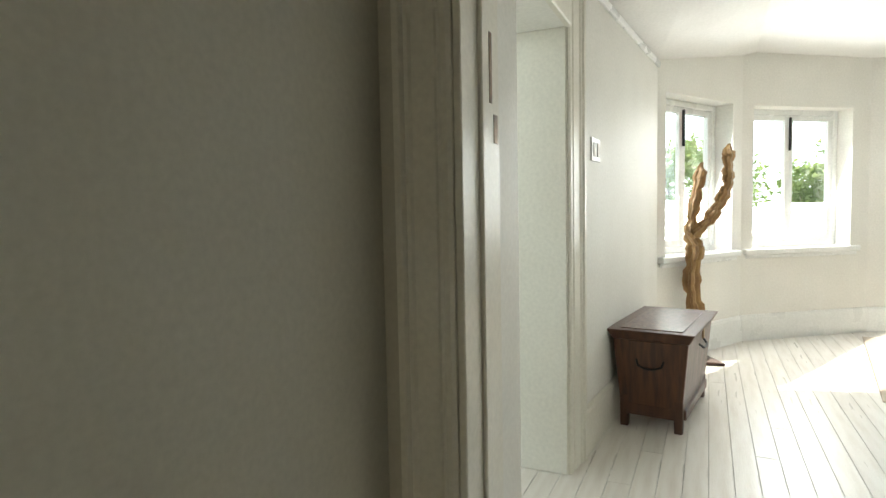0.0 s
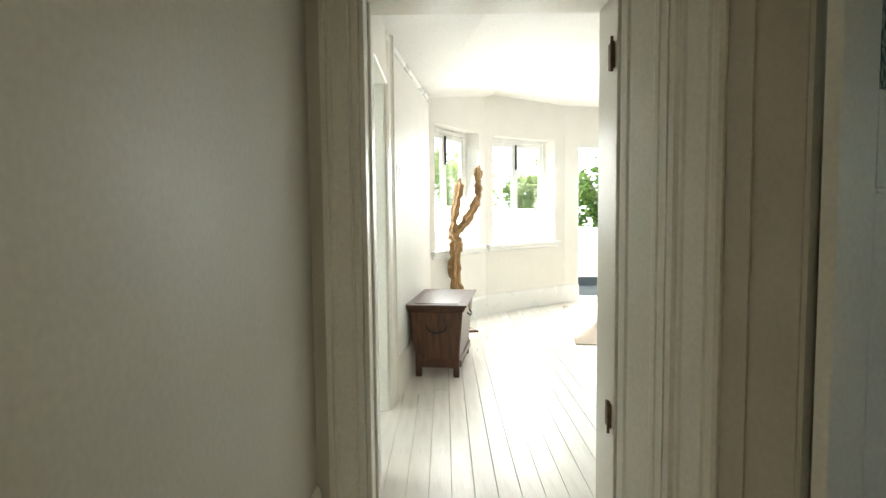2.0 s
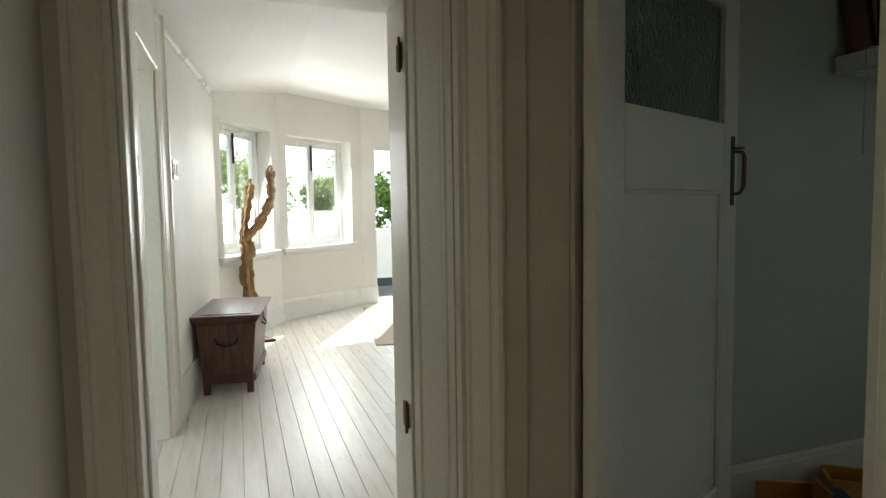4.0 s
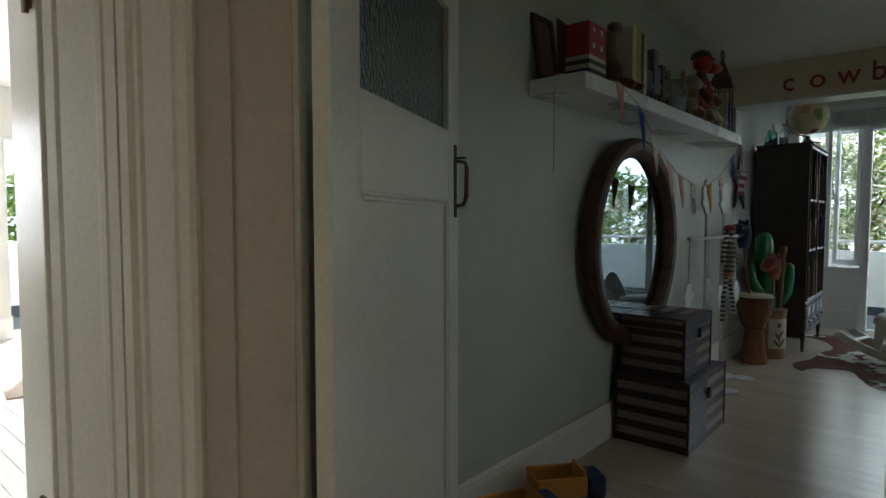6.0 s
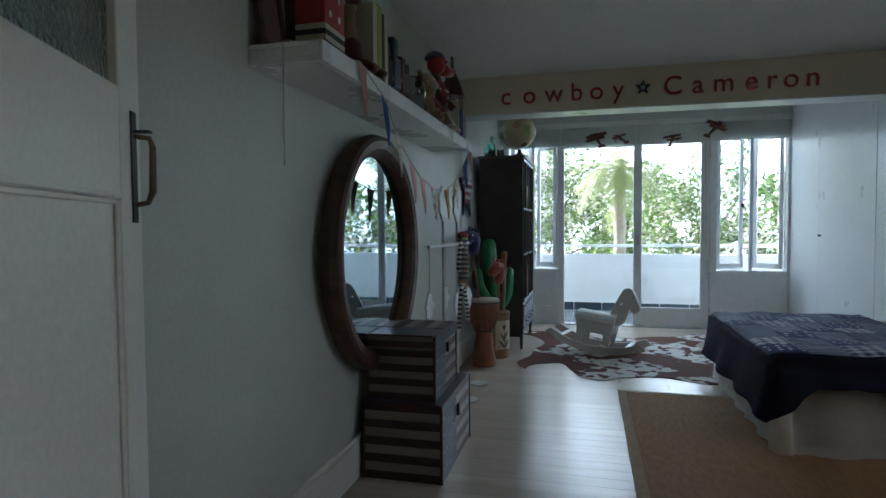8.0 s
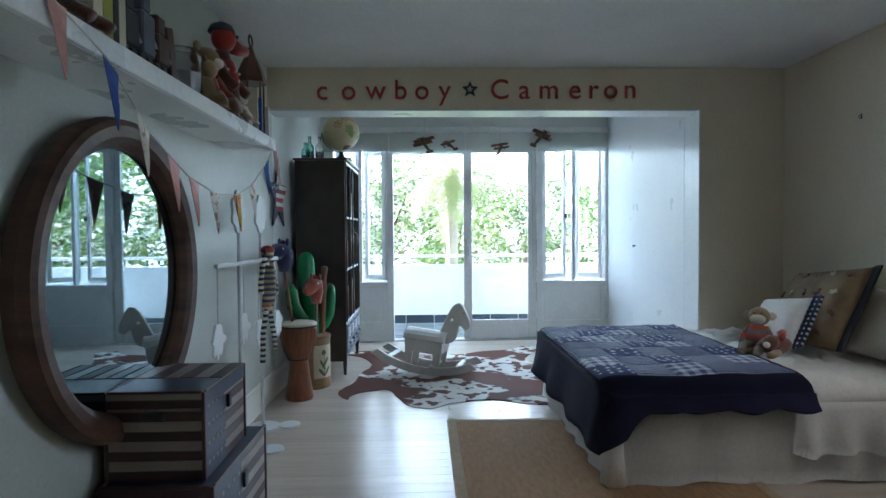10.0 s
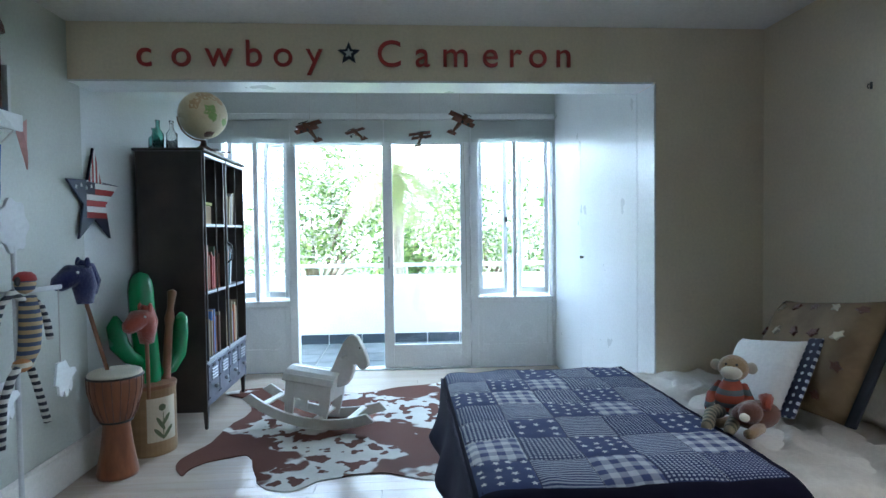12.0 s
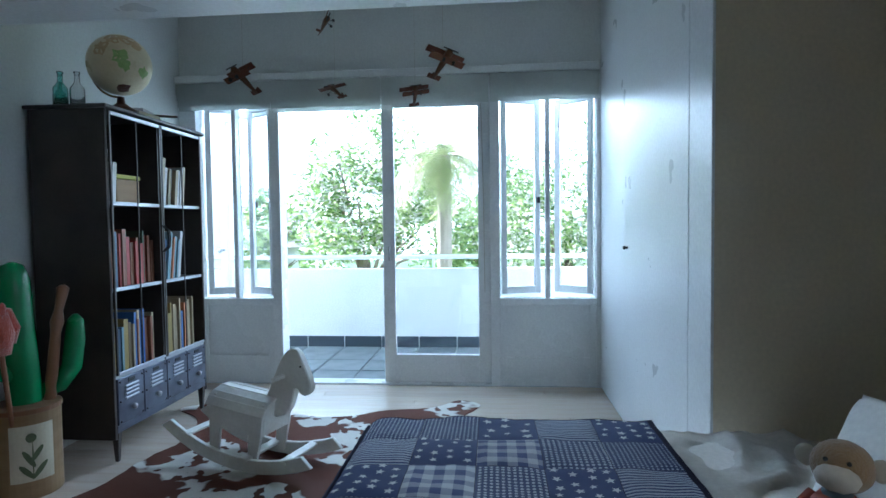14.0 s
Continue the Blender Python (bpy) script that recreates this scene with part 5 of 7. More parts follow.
# striped sock monkey hung on a stand
M_SOCK = pattern("striped_sock_cloth", "stripe", (0.62, 0.58, 0.50), (0.03, 0.03, 0.04), 0.034, axis="Z")
M_SOCKC = pattern("coloured_striped_cloth", "stripe", (0.50, 0.36, 0.20), (0.07, 0.09, 0.15), 0.036, axis="Z")
sm = thing("sock_monkey", pose(5.37, 1.425, 0.62), "striped long-limbed sock monkey hanging from a stand", "soft toy")
M_SOCKO = pattern("orange_striped_cloth", "stripe", (0.46, 0.20, 0.07), (0.55, 0.48, 0.36), 0.042, axis="Z")
part("body", tube([(0.015, 0, 0.47), (0.03, 0, 0.36), (0.015, 0, 0.24), (-0.03, 0, 0.17)], [0.034, 0.046, 0.044, 0.032], 14), M_SOCKC, sm, smooth=True)
part("hips", ball((-0.045, -0.005, 0.175), (0.048, 0.036, 0.032)), M_SOCKO, sm, "orange striped hips", smooth=True)
part("head", ball((0.0, 0, 0.53), (0.046, 0.042, 0.046)), M_SOCKC, sm, smooth=True)
part("cap", lathe([(0.047, 0.545), (0.042, 0.567), (0.024, 0.583), (0, 0.587)], 14), M_REDW, sm, smooth=True)
for e in (-1, 1):
    part("ear", ball((e * 0.05, 0, 0.545), (0.018, 0.010, 0.022)), M_BLACK, sm, smooth=True)
part("arm", tube([(-0.02, 0, 0.46), (-0.10, -0.01, 0.50), (-0.19, -0.02, 0.46), (-0.235, -0.02, 0.36), (-0.24, -0.02, 0.29)], 0.016, 10), M_SOCK, sm, smooth=True)
part("arm", tube([(0.04, 0, 0.46), (0.09, -0.01, 0.42), (0.12, -0.02, 0.33), (0.135, -0.02, 0.26)], 0.016, 10), M_SOCK, sm, smooth=True)
part("leg", tube([(-0.05, 0, 0.18), (-0.14, -0.02, 0.14), (-0.20, -0.02, 0.05), (-0.22, -0.02, -0.14)], 0.017, 10), M_SOCK, sm, smooth=True)
part("leg", tube([(0.0, 0, 0.19), (0.035, -0.01, 0.08), (0.06, -0.02, -0.02), (0.095, -0.02, -0.12)], 0.017, 10), M_SOCK, sm, smooth=True)

# ---- flag star on the wall ----
fsr = thing("wall_star", pose(6.265, 1.585, 1.585, 90, 0, 0), "wooden star painted with red and white stripes", "wall decoration")
part("star", slab(star_outline(0.30, 0.42), 0, 0.015, bevel=0.002), M_TRUNKNAVY, fsr)
SO = star_outline(0.292, 0.42)


def clip_band(poly, lo, hi, ax):
    """The part of a convex or star outline between two lines."""
    own = bmesh.new()
    f = own.faces.new([own.verts.new((x, y, 0)) for x, y in poly])
    n = Vector((1, 0, 0)) if ax == 0 else Vector((0, 1, 0))
    bmesh.ops.bisect_plane(own, geom=list(own.verts) + list(own.edges) + list(own.faces), plane_co=n * lo, plane_no=n, clear_inner=True)
    bmesh.ops.bisect_plane(own, geom=list(own.verts) + list(own.edges) + list(own.faces), plane_co=n * hi, plane_no=n, clear_outer=True)
    return own


for k in range(6):
    lo = -0.19 + k * 0.035
    own = clip_band(SO, lo, lo + 0.034, 1)
    bmesh.ops.bisect_plane(own, geom=list(own.verts) + list(own.edges) + list(own.faces), plane_co=(-0.095, 0, 0), plane_no=(1, 0, 0), clear_inner=True)
    bmesh.ops.translate(own, verts=own.verts, vec=(0, 0, 0.017))
    part("stripe", own, M_REDW if k % 2 == 0 else M_PILLOWW, fsr)
for k in range(2):
    own = clip_band(SO, 0.020 + k * 0.035, 0.054 + k * 0.035, 1)
    bmesh.ops.bisect_plane(own, geom=list(own.verts) + list(own.edges) + list(own.faces), plane_co=(0.0, 0, 0), plane_no=(1, 0, 0), clear_inner=True)
    bmesh.ops.translate(own, verts=own.verts, vec=(0, 0, 0.017))
    part("stripe", own, M_REDW if k % 2 == 0 else M_PILLOWW, fsr)
for k in range(4):
    part("small_star", slab(star_outline(0.013), 0.0155, 0.0185, m=Matrix.Translation((-0.20 + k * 0.054, 0.055 + 0.012 * (k % 2), 0))), M_PILLOWW, fsr)
for k in range(9):
    lo = -0.09 + k * 0.02
    own = clip_band(SO, lo, lo + 0.019, 0)
    bmesh.ops.bisect_plane(own, geom=list(own.verts) + list(own.edges) + list(own.faces), plane_co=(0, 0.092, 0), plane_no=(0, 1, 0), clear_inner=True)
    bmesh.ops.translate(own, verts=own.verts, vec=(0, 0, 0.0175))
    if own.faces:
        part("stripe", own, M_REDW if k % 2 else M_PILLOWW, fsr)
    else:
        own.free()

# ---- drum, bin and what stands in it ----
dm = thing("djembe_drum", pose(6.05, 1.38, 0), "carved reddish wooden goblet drum with hide top", "drum")
part("shell", lathe([(0, 0), (0.105, 0), (0.11, 0.02), (0.085, 0.16), (0.07, 0.29), (0.078, 0.315), (0.10, 0.36), (0.135, 0.46), (0.14, 0.54), (0.132, 0.585), (0, 0.585)], 32), M_DRUM, dm, smooth=True)
part("skin", lathe([(0, 0.597), (0.128, 0.597), (0.138, 0.59), (0.142, 0.57), (0.139, 0.57), (0.13, 0.586), (0, 0.586)], 32), M_SKIN, dm, smooth=True)
for z, r in ((0.57, 0.144), (0.315, 0.083)):
    part("hoop", tube([(r * math.cos(2 * math.pi * k / 32), r * math.sin(2 * math.pi * k / 32), z) for k in range(33)], 0.006, 6), M_IRON, dm)
for k in range(20):
    a = 2 * math.pi * k / 20
    part("cord", tube([(0.144 * math.cos(a), 0.144 * math.sin(a), 0.565), (0.143 * math.cos(a), 0.143 * math.sin(a), 0.50), (0.11 * math.cos(a), 0.11 * math.sin(a), 0.37), (0.085 * math.cos(a), 0.085 * math.sin(a), 0.32)], 0.003, 5), M_BROWNPLUSH, dm)
bi = thing("round_bin", pose(6.42, 1.35, 0), "round tan cane bin with a botanical paper label", "bin")
part("drum_wall", lathe([(0, 0), (0.148, 0), (0.15, 0.01), (0.15, 0.43), (0.144, 0.432), (0.14, 0.43), (0.14, 0.012), (0, 0.012)], 32), M_BASKET, bi, smooth=False)
part("hoop", lathe([(0.15, 0.41), (0.155, 0.412), (0.155, 0.432), (0.15, 0.434)], 32), M_WOODMID, bi)
bm = bmesh.new()
arc = [(0.1525 * math.cos(radians(a)), 0.1525 * math.sin(radians(a))) for a in range(195, 266, 7)]
vv = [[bm.verts.new((x, y, z)) for x, y in arc] for z in (0.09, 0.36)]
for k in range(len(arc) - 1):
    bm.faces.new((vv[0][k], vv[0][k + 1], vv[1][k + 1], vv[1][k]))
lab = part("label", bm, M_LABEL, bi, "cream label printed with a leafy plant")
for (az, z, w, h, tilt) in ((228, 0.30, 0.022, 0.022, 0), (224, 0.20, 0.012, 0.05, 30), (236, 0.22, 0.012, 0.045, -35), (220, 0.14, 0.012, 0.045, 40), (240, 0.14, 0.012, 0.05, -40), (230, 0.19, 0.003, 0.09, 0)):
    a = radians(az)
    out = [(w * math.cos(k * math.pi / 6), h * math.sin(k * math.pi / 6)) for k in range(12)]
    part("print", slab(out, 0, 0.0006, m=Matrix.Translation((0.1533 * math.cos(a), 0.1533 * math.sin(a), z)) @ Matrix.Rotation(a + math.pi / 2, 4, "Z") @ Matrix.Rotation(math.pi / 2, 4, "X") @ Matrix.Rotation(radians(tilt), 4, "Z")), M_LEAFPRINT, lab)

ic = thing("inflatable_cactus", pose(6.44, 1.36, 0.014, 0, 0, -32), "shiny green inflatable cactus standing in the bin", "inflatable toy")
part("trunk", tube([(0, 0, 0), (0, 0, 0.2), (0.0, 0.01, 0.5), (-0.02, 0.02, 0.8), (-0.03, 0.02, 1.0), (-0.03, 0.02, 1.06), (-0.03, 0.02, 1.10), (-0.03, 0.02, 1.115)], [0.05, 0.07, 0.075, 0.075, 0.075, 0.066, 0.045, 0.012], 20, ribs=8, depth=0.05), M_GREEN, ic, smooth=True)
part("arm", tube([(0.04, 0, 0.45), (0.14, -0.02, 0.48), (0.20, -0.02, 0.56), (0.22, -0.02, 0.70), (0.225, -0.02, 0.80), (0.225, -0.02, 0.83)], [0.035, 0.045, 0.05, 0.05, 0.04, 0.012], 16), M_GREEN, ic, smooth=True)
part("arm", tube([(-0.04, 0, 0.55), (-0.13, 0, 0.60), (-0.18, 0.02, 0.68), (-0.20, 0.02, 0.80), (-0.20, 0.02, 0.86)], [0.035, 0.045, 0.055, 0.05, 0.012], 16), M_GREEN, ic, smooth=True)


def hobby(name, base, top, body, head_scale, label, mane, yaw):
    h = thing(name, pose(*base), label, "hobby horse", "stick toys")
    t = Vector(top) - Vector(base)
    part("stick", tube([(0, 0, 0), t * 0.98], 0.011, 10), M_WOODMID, h)
    r = Matrix.Translation(t) @ Matrix.Rotation(radians(yaw), 4, "Z")
    s = head_scale
    part("head", tube([(0, 0, -0.02), (0, 0, s * 0.5), (s * 0.15, 0, s * 0.95), (s * 0.5, 0, s * 0.95), (s * 1.0, 0, s * 0.65), (s * 1.12, 0, s * 0.55)], [s * 0.28, s * 0.42, s * 0.5, s * 0.44, s * 0.3, s * 0.16], 14, m=r), body, h, smooth=True)
    for e in (-1, 1):
        part("ear", ball((s * 0.05, e * s * 0.28, s * 1.4), (s * 0.12, s * 0.07, s * 0.24), m=r), body, h, smooth=True)
        part("eye", ball((s * 0.5, e * s * 0.40, s * 1.08), s * 0.07, sub=1, m=r), M_PILLOWW, h)
    part("mane", tube([(-s * 0.3, 0, s * 0.2), (-s * 0.42, 0, s * 0.7), (-s * 0.2, 0, s * 1.25), (s * 0.2, 0, s * 1.45)], [s * 0.16, s * 0.2, s * 0.2, s * 0.12], 10, m=r), mane, h, smooth=True)
    return h


hobby("hobby_horse", (6.36, 1.33, 0.014), (6.21, 1.27, 0.74), M_REDFELT, 0.135, "orange-red plush hobby horse leaning in the bin", M_REDFELT, 160)
hobby("hobby_parrot", (6.33, 1.42, 0.014), (5.88, 1.44, 1.02), M_BLUEPLUSH, 0.14, "dark blue plush stick toy leaning on the wall", M_BLUEPLUSH, 150)
sw = thing("toy_sword", pose(6.48, 1.29, 0.014), "carved brown wooden stick standing in the bin", "stick")
part("shaft", tube([(0, 0, 0), (0.02, -0.01, 0.45), (0.06, -0.02, 0.75), (0.07, -0.02, 0.80), (0.085, -0.02, 0.86), (0.11, -0.02, 0.93), (0.12, -0.02, 0.97), (0.12, -0.02, 0.985)], [0.026, 0.028, 0.024, 0.032, 0.02, 0.026, 0.03, 0.012], 12), M_WOODMID, sw, smooth=True)
pk = thing("paper_roll", pose(6.52, 1.33, 0.014), "thin white rolled paper standing in the bin", "paper")
part("roll", tube([(0, 0, 0), (0.05, -0.03, 0.58)], 0.012, 10), M_PILLOWW, pk)

# ---- metal bookcase ----
BKX, BKY = 6.735, 1.545
bkc = thing("bookcase", pose(BKX, BKY, 0, 0, 0, 0), "tall dark metal bookcase with wire-framed doors and locker drawers", "bookcase")
BW, BD = 1.0, 0.44
part("side", box(0, 0.02, -BD, 0, 0.13, 1.93, 0.003), M_BOOKCASE, bkc)
part("side", box(BW - 0.02, BW, -BD, 0, 0.13, 1.93, 0.003), M_BOOKCASE, bkc)
part("back", box(0.02, BW - 0.02, -0.012, 0, 0.13, 1.93), M_BOOKCASE, bkc)
part("top", box(-0.025, BW + 0.025, -BD - 0.025, 0.01, 1.93, 1.95, 0.004), M_BOOKCASE, bkc)
part("divider", box(BW / 2 - 0.008, BW / 2 + 0.008, -BD + 0.01, -0.012, 0.475, 1.93), M_BOOKCASE, bkc)
for z in (0.475, 0.955, 1.43):
    for a, b in ((0.02, BW / 2 - 0.008), (BW / 2 + 0.008, BW - 0.02)):
        s_ = part("shelf_board", box(a, b, -BD + 0.008, -0.012, z - 0.012, z, 0.002), M_BOOKCASE, bkc)
        part("shelf_lip", box(a, b, -BD + 0.003, -BD + 0.008, z - 0.016, z + 0.004, 0.001), M_SHELFEDGE, s_, "worn bare steel edge")
for k, x0 in enumerate((0.02, BW / 2 + 0.002)):
    d_ = part("door", box(x0, x0 + 0.014, -BD - 0.012, -BD, 0.48, 1.92, 0.002), M_BOOKCASE, bkc)
    x1 = x0 + BW / 2 - 0.022
    part("door_stile", box(x1 - 0.014, x1, -BD - 0.012, -BD, 0.48, 1.92, 0.002), M_BOOKCASE, d_)
    part("door_rail", box(x0 + 0.014, x1 - 0.014, -BD - 0.012, -BD, 1.90, 1.92, 0.002), M_SHELFEDGE, d_)
    part("door_rail", box(x0 + 0.014, x1 - 0.014, -BD - 0.012, -BD, 0.48, 0.495, 0.002), M_SHELFEDGE, d_)
    part("wire", tube([((x0 + x1) / 2, -BD - 0.006, 0.495), ((x0 + x1) / 2, -BD - 0.006, 1.90)], 0.004, 6), M_BOOKCASE, d_)
    hx = x1 - 0.006 if k == 0 else x0 + 0.006
    part("door_handle", tube([(hx, -BD - 0.012, 1.30), (hx, -BD - 0.045, 1.27), (hx, -BD - 0.05, 1.22), (hx, -BD - 0.045, 1.17), (hx, -BD - 0.012, 1.14)], 0.006, 8), M_IRON, d_)
part("drawer_case", box(0.02, BW - 0.02, -BD + 0.012, -0.014, 0.20, 0.462), M_BOOKCASE, bkc)
for k in range(4):
    x0 = 0.022 + k * 0.2395
    d_ = part("drawer_front", box(x0 + 0.003, x0 + 0.236, -BD - 0.006, -BD + 0.011, 0.205, 0.458, 0.003), M_DRAWER, bkc, "blue-grey locker drawer front")
    for j in range(4):
        part("louvre", box(x0 + 0.06, x0 + 0.18, -BD - 0.016, -BD - 0.006, 0.335 + j * 0.022, 0.347 + j * 0.022, 0.003), M_SHELFEDGE, d_)
    part("knob", ball((x0 + 0.12, -BD - 0.022, 0.28), 0.017), M_SHELFEDGE, d_, smooth=True)
    part("label_holder", box(x0 + 0.09, x0 + 0.15, -BD - 0.009, -BD - 0.006, 0.425, 0.445, 0.001), M_IRON, d_)
    for rx, rz_ in ((0.02, 0.22), (0.218, 0.22), (0.02, 0.44), (0.218, 0.44), (0.02, 0.33), (0.218, 0.33)):
        part("rivet", ball((x0 + rx, -BD - 0.007, rz_), 0.006, sub=1), M_IRON, d_)
part("apron", box(0.02, BW - 0.02, -BD, -BD + 0.012, 0.16, 0.203, 0.002), M_DRAWER, bkc)
for lx in (0.02, BW - 0.06):
    for ly in (-BD, -0.04):
        part("leg", flared(0.022, 0.04, 0.022, 0.04, 0, 0.165, lx + 0.02, ly + 0.02), M_BOOKCASE, bkc)

random.seed(7)


def book_row(x0, x1, z, yback, hmax, covers, fill=1.0, lean=0):
    x = x0
    while x < x0 + (x1 - x0) * fill - 0.03:
        w = random.uniform(0.012, 0.034)
        h = hmax * random.uniform(0.72, 1.0)
        d = random.uniform(0.18, 0.24)
        book(Matrix.Translation((BKX + x, BKY - BD + 0.03 + random.uniform(0, 0.03), z + 0.001)), w, d, h, random.choice(covers), "slim children's book standing in the bookcase", "books in the bookcase", lean if lean else 0)
        x += w + 0.002 + (abs(lean) * 0.0004)


C = M_COVERS
book_row(0.035, 0.47, 0.475, 0, 0.33, [C[1], C[7], C[2], C[3], C[6], C[9]], 1.0)
book_row(0.53, 0.96, 0.475, 0, 0.34, [C[2], C[6], C[1], C[8], C[2]], 1.0)
book_row(0.035, 0.47, 0.955, 0, 0.33, [C[0], C[3], C[4], C[2], C[7], C[0]], 1.0)
book_row(0.53, 0.80, 0.955, 0, 0.32, [C[9], C[5], C[8], C[1]], 1.0, -9 * -1)
book_row(0.53, 0.86, 1.43, 0, 0.32, [C[5], C[5], C[2]], 1.0, 8)
book_row(0.06, 0.09, 1.43, 0, 0.30, [C[5]], 2.2, 5)
tb = thing("toy_box", Matrix.Translation((BKX + 0.30, BKY - 0.3, 1.431)), "small cream and brown toy box on the bookcase shelf", "box")
part("body", box(-0.12, 0.10, -0.07, 0.07, 0, 0.14, 0.006), M_BASKET, tb)
part("lid", box(-0.125, 0.105, -0.075, 0.075, 0.141, 0.165, 0.004), M_OLIVE, tb)

# ---- on top of the bookcase ----
gl = thing("globe", pose(6.97, 1.165, 1.951), "cream desk globe with green and tan countries on a dark foot", "globe")
part("foot", lathe([(0, 0), (0.085, 0), (0.085, 0.012), (0.05, 0.03), (0.022, 0.05), (0.018, 0.085), (0, 0.085)], 24), M_DARKWOOD, gl, smooth=True)
GC, GR = Vector((0, 0, 0.265)), 0.168
part("sphere", ball(GC, GR, sub=4), M_GLOBE, gl, smooth=True)
part("meridian", tube([GC + Vector((0.0, (GR + 0.012) * math.cos(a), (GR + 0.012) * math.sin(a))) for a in [radians(-90 + 8 * k) for k in range(12)]], 0.006, 8), M_BRASS, gl)
random.seed(3)
for az, el, sz, mt_ in ((215, 5, 0.05, M_LAND), (222, -12, 0.036, M_LAND), (200, 45, 0.05, M_LAND2), (232, 48, 0.055, M_LAND2), (250, 35, 0.04, M_LAND2), (180, 20, 0.05, M_LAND2), (262, -20, 0.04, M_LAND), (225, -60, 0.04, M_BROWNPLUSH)):
    d0 = Vector((math.cos(radians(az)) * math.cos(radians(el)), math.sin(radians(az)) * math.cos(radians(el)), math.sin(radians(el))))
    s1 = d0.orthogonal().normalized()
    s2 = d0.cross(s1)
    bm = bmesh.new()
    c0 = bm.verts.new(GC + d0 * (GR + 0.0012))
    rim = []
    for k in range(14):
        rr = sz * random.uniform(0.55, 1.1)
        p = d0 * GR + s1 * rr * math.cos(2 * math.pi * k / 14) + s2 * rr * math.sin(2 * math.pi * k / 14)
        rim.append(bm.verts.new(GC + p.normalized() * (GR + 0.0012)))
    for k in range(14):
        bm.faces.new((c0, rim[k], rim[(k + 1) % 14]))
    part("land", bm, mt_, gl)
for bx, by, h, mm_ in ((6.84, 1.43, 0.205, M_BOTTLE), (6.90, 1.48, 0.16, M_BOTTLE), (6.86, 1.345, 0.205, M_JAR)):
    bt_ = thing("bottle", pose(bx, by, 1.951), "old pale glass bottle on the bookcase", "bottle", "bottles on the bookcase")
    part("glass", lathe([(0, 0), (0.036, 0), (0.038, 0.006), (0.038, h * 0.55), (0.014, h * 0.72), (0.013, h * 0.95), (0.017, h * 0.95), (0.017, h), (0.011, h), (0.011, h * 0.72), (0.033, h * 0.54), (0.033, 0.008), (0, 0.008)], 20), mm_, bt_, smooth=True)
for k, (w, l) in enumerate(((0.2, 0.14), (0.17, 0.12))):
    bkf = thing("book", pose(7.12, 1.16, 1.951 + 0.02 * k, 0, 0, 12 * k), "flat book lying on the bookcase", "book", "books on the bookcase")
    part("cover", box(-w / 2, w / 2, -l / 2, l / 2, 0, 0.019, 0.002), C[5 if k else 2], bkf)
td = thing("toy_plane", pose(7.45, 1.25, 1.951, 0, 0, 30), "small yellow toy plane on the bookcase", "toy plane")
part("body", tube([(-0.1, 0, 0.04), (0, 0, 0.045), (0.1, 0, 0.04)], [0.012, 0.03, 0.02], 10), M_PLANEY, td, smooth=True)
part("wing", box(-0.02, 0.04, -0.13, 0.13, 0.07, 0.076, 0.002), M_PLANEY, td)
part("undercarriage", box(-0.01, 0.03, -0.04, 0.04, 0.0, 0.03, 0.004), M_PLANE, td)

# ---- hanging model planes ----
for px, py, pz, rz, rx, sc, bip in ((6.86, 0.39, 2.085, 150, 8, 1.0, True), (7.73, 0.123, 2.21, 40, -20, 0.95, False), (7.785, -0.422, 2.18, 200, 10, 0.95, True), (6.945, -0.69, 2.155, 215, -12, 1.05, True), (7.37, 0.08, 2.54, 250, 60, 0.85, False)):
    pn = thing("model_plane", pose(px, py, pz, rx, 0, rz) @ Matrix.Rotation(radians(-38), 4, "Y") @ Matrix.Scale(sc * 0.95, 4), "small copper and brass model plane hung on a thread", "model plane", "hanging model planes")
    part("fuselage", tube([(-0.11, 0, 0), (-0.05, 0, 0.002), (0.03, 0, 0.004), (0.075, 0, 0), (0.085, 0, 0)], [0.006, 0.013, 0.02, 0.02, 0.008], 12), M_PLANEY, pn, smooth=True)
    part("wing", box(0.015, 0.055, -0.115, 0.115, 0.03 if bip else 0.012, 0.034 if bip else 0.017, 0.0015), M_PLANE, pn)
    if bip:
        part("wing", box(0.015, 0.055, -0.105, 0.105, -0.022, -0.018, 0.0015), M_PLANE, pn)
        for yy in (-0.075, 0.075):
            part("strut", rod_between((0.035, yy, -0.02), (0.035, yy, 0.032), 0.0025, n=6), M_IRON, pn)
    part("tail", box(-0.115, -0.085, -0.04, 0.04, 0.003, 0.007, 0.001), M_PLANE, pn)
    part("fin", box(-0.115, -0.09, -0.002, 0.002, 0.004, 0.038, 0.001), M_PLANE, pn)
    part("propeller", box(0.086, 0.09, -0.045, 0.045, -0.005, 0.005, 0.001), M_IRON, pn)
    for s in (-1, 1):
        part("wheel", lathe([(0, 0), (0.012, 0), (0.012, 0.006), (0, 0.006)], 12, m=Matrix.Translation((0.045, s * 0.03 - 0.003, -0.045)) @ Matrix.Rotation(-math.pi / 2, 4, "X")), M_BLACK, pn)
        part("gear", rod_between((0.045, s * 0.03, -0.045), (0.035, s * 0.01, -0.012), 0.002, n=6), M_IRON, pn)
    th = solo("hanging_thread", tube([(px, py, pz + 0.03 * sc), (px, py, 3.0)], 0.0008, 4), M_STRING, I4, "thin thread from the ceiling to a model plane", "thread")

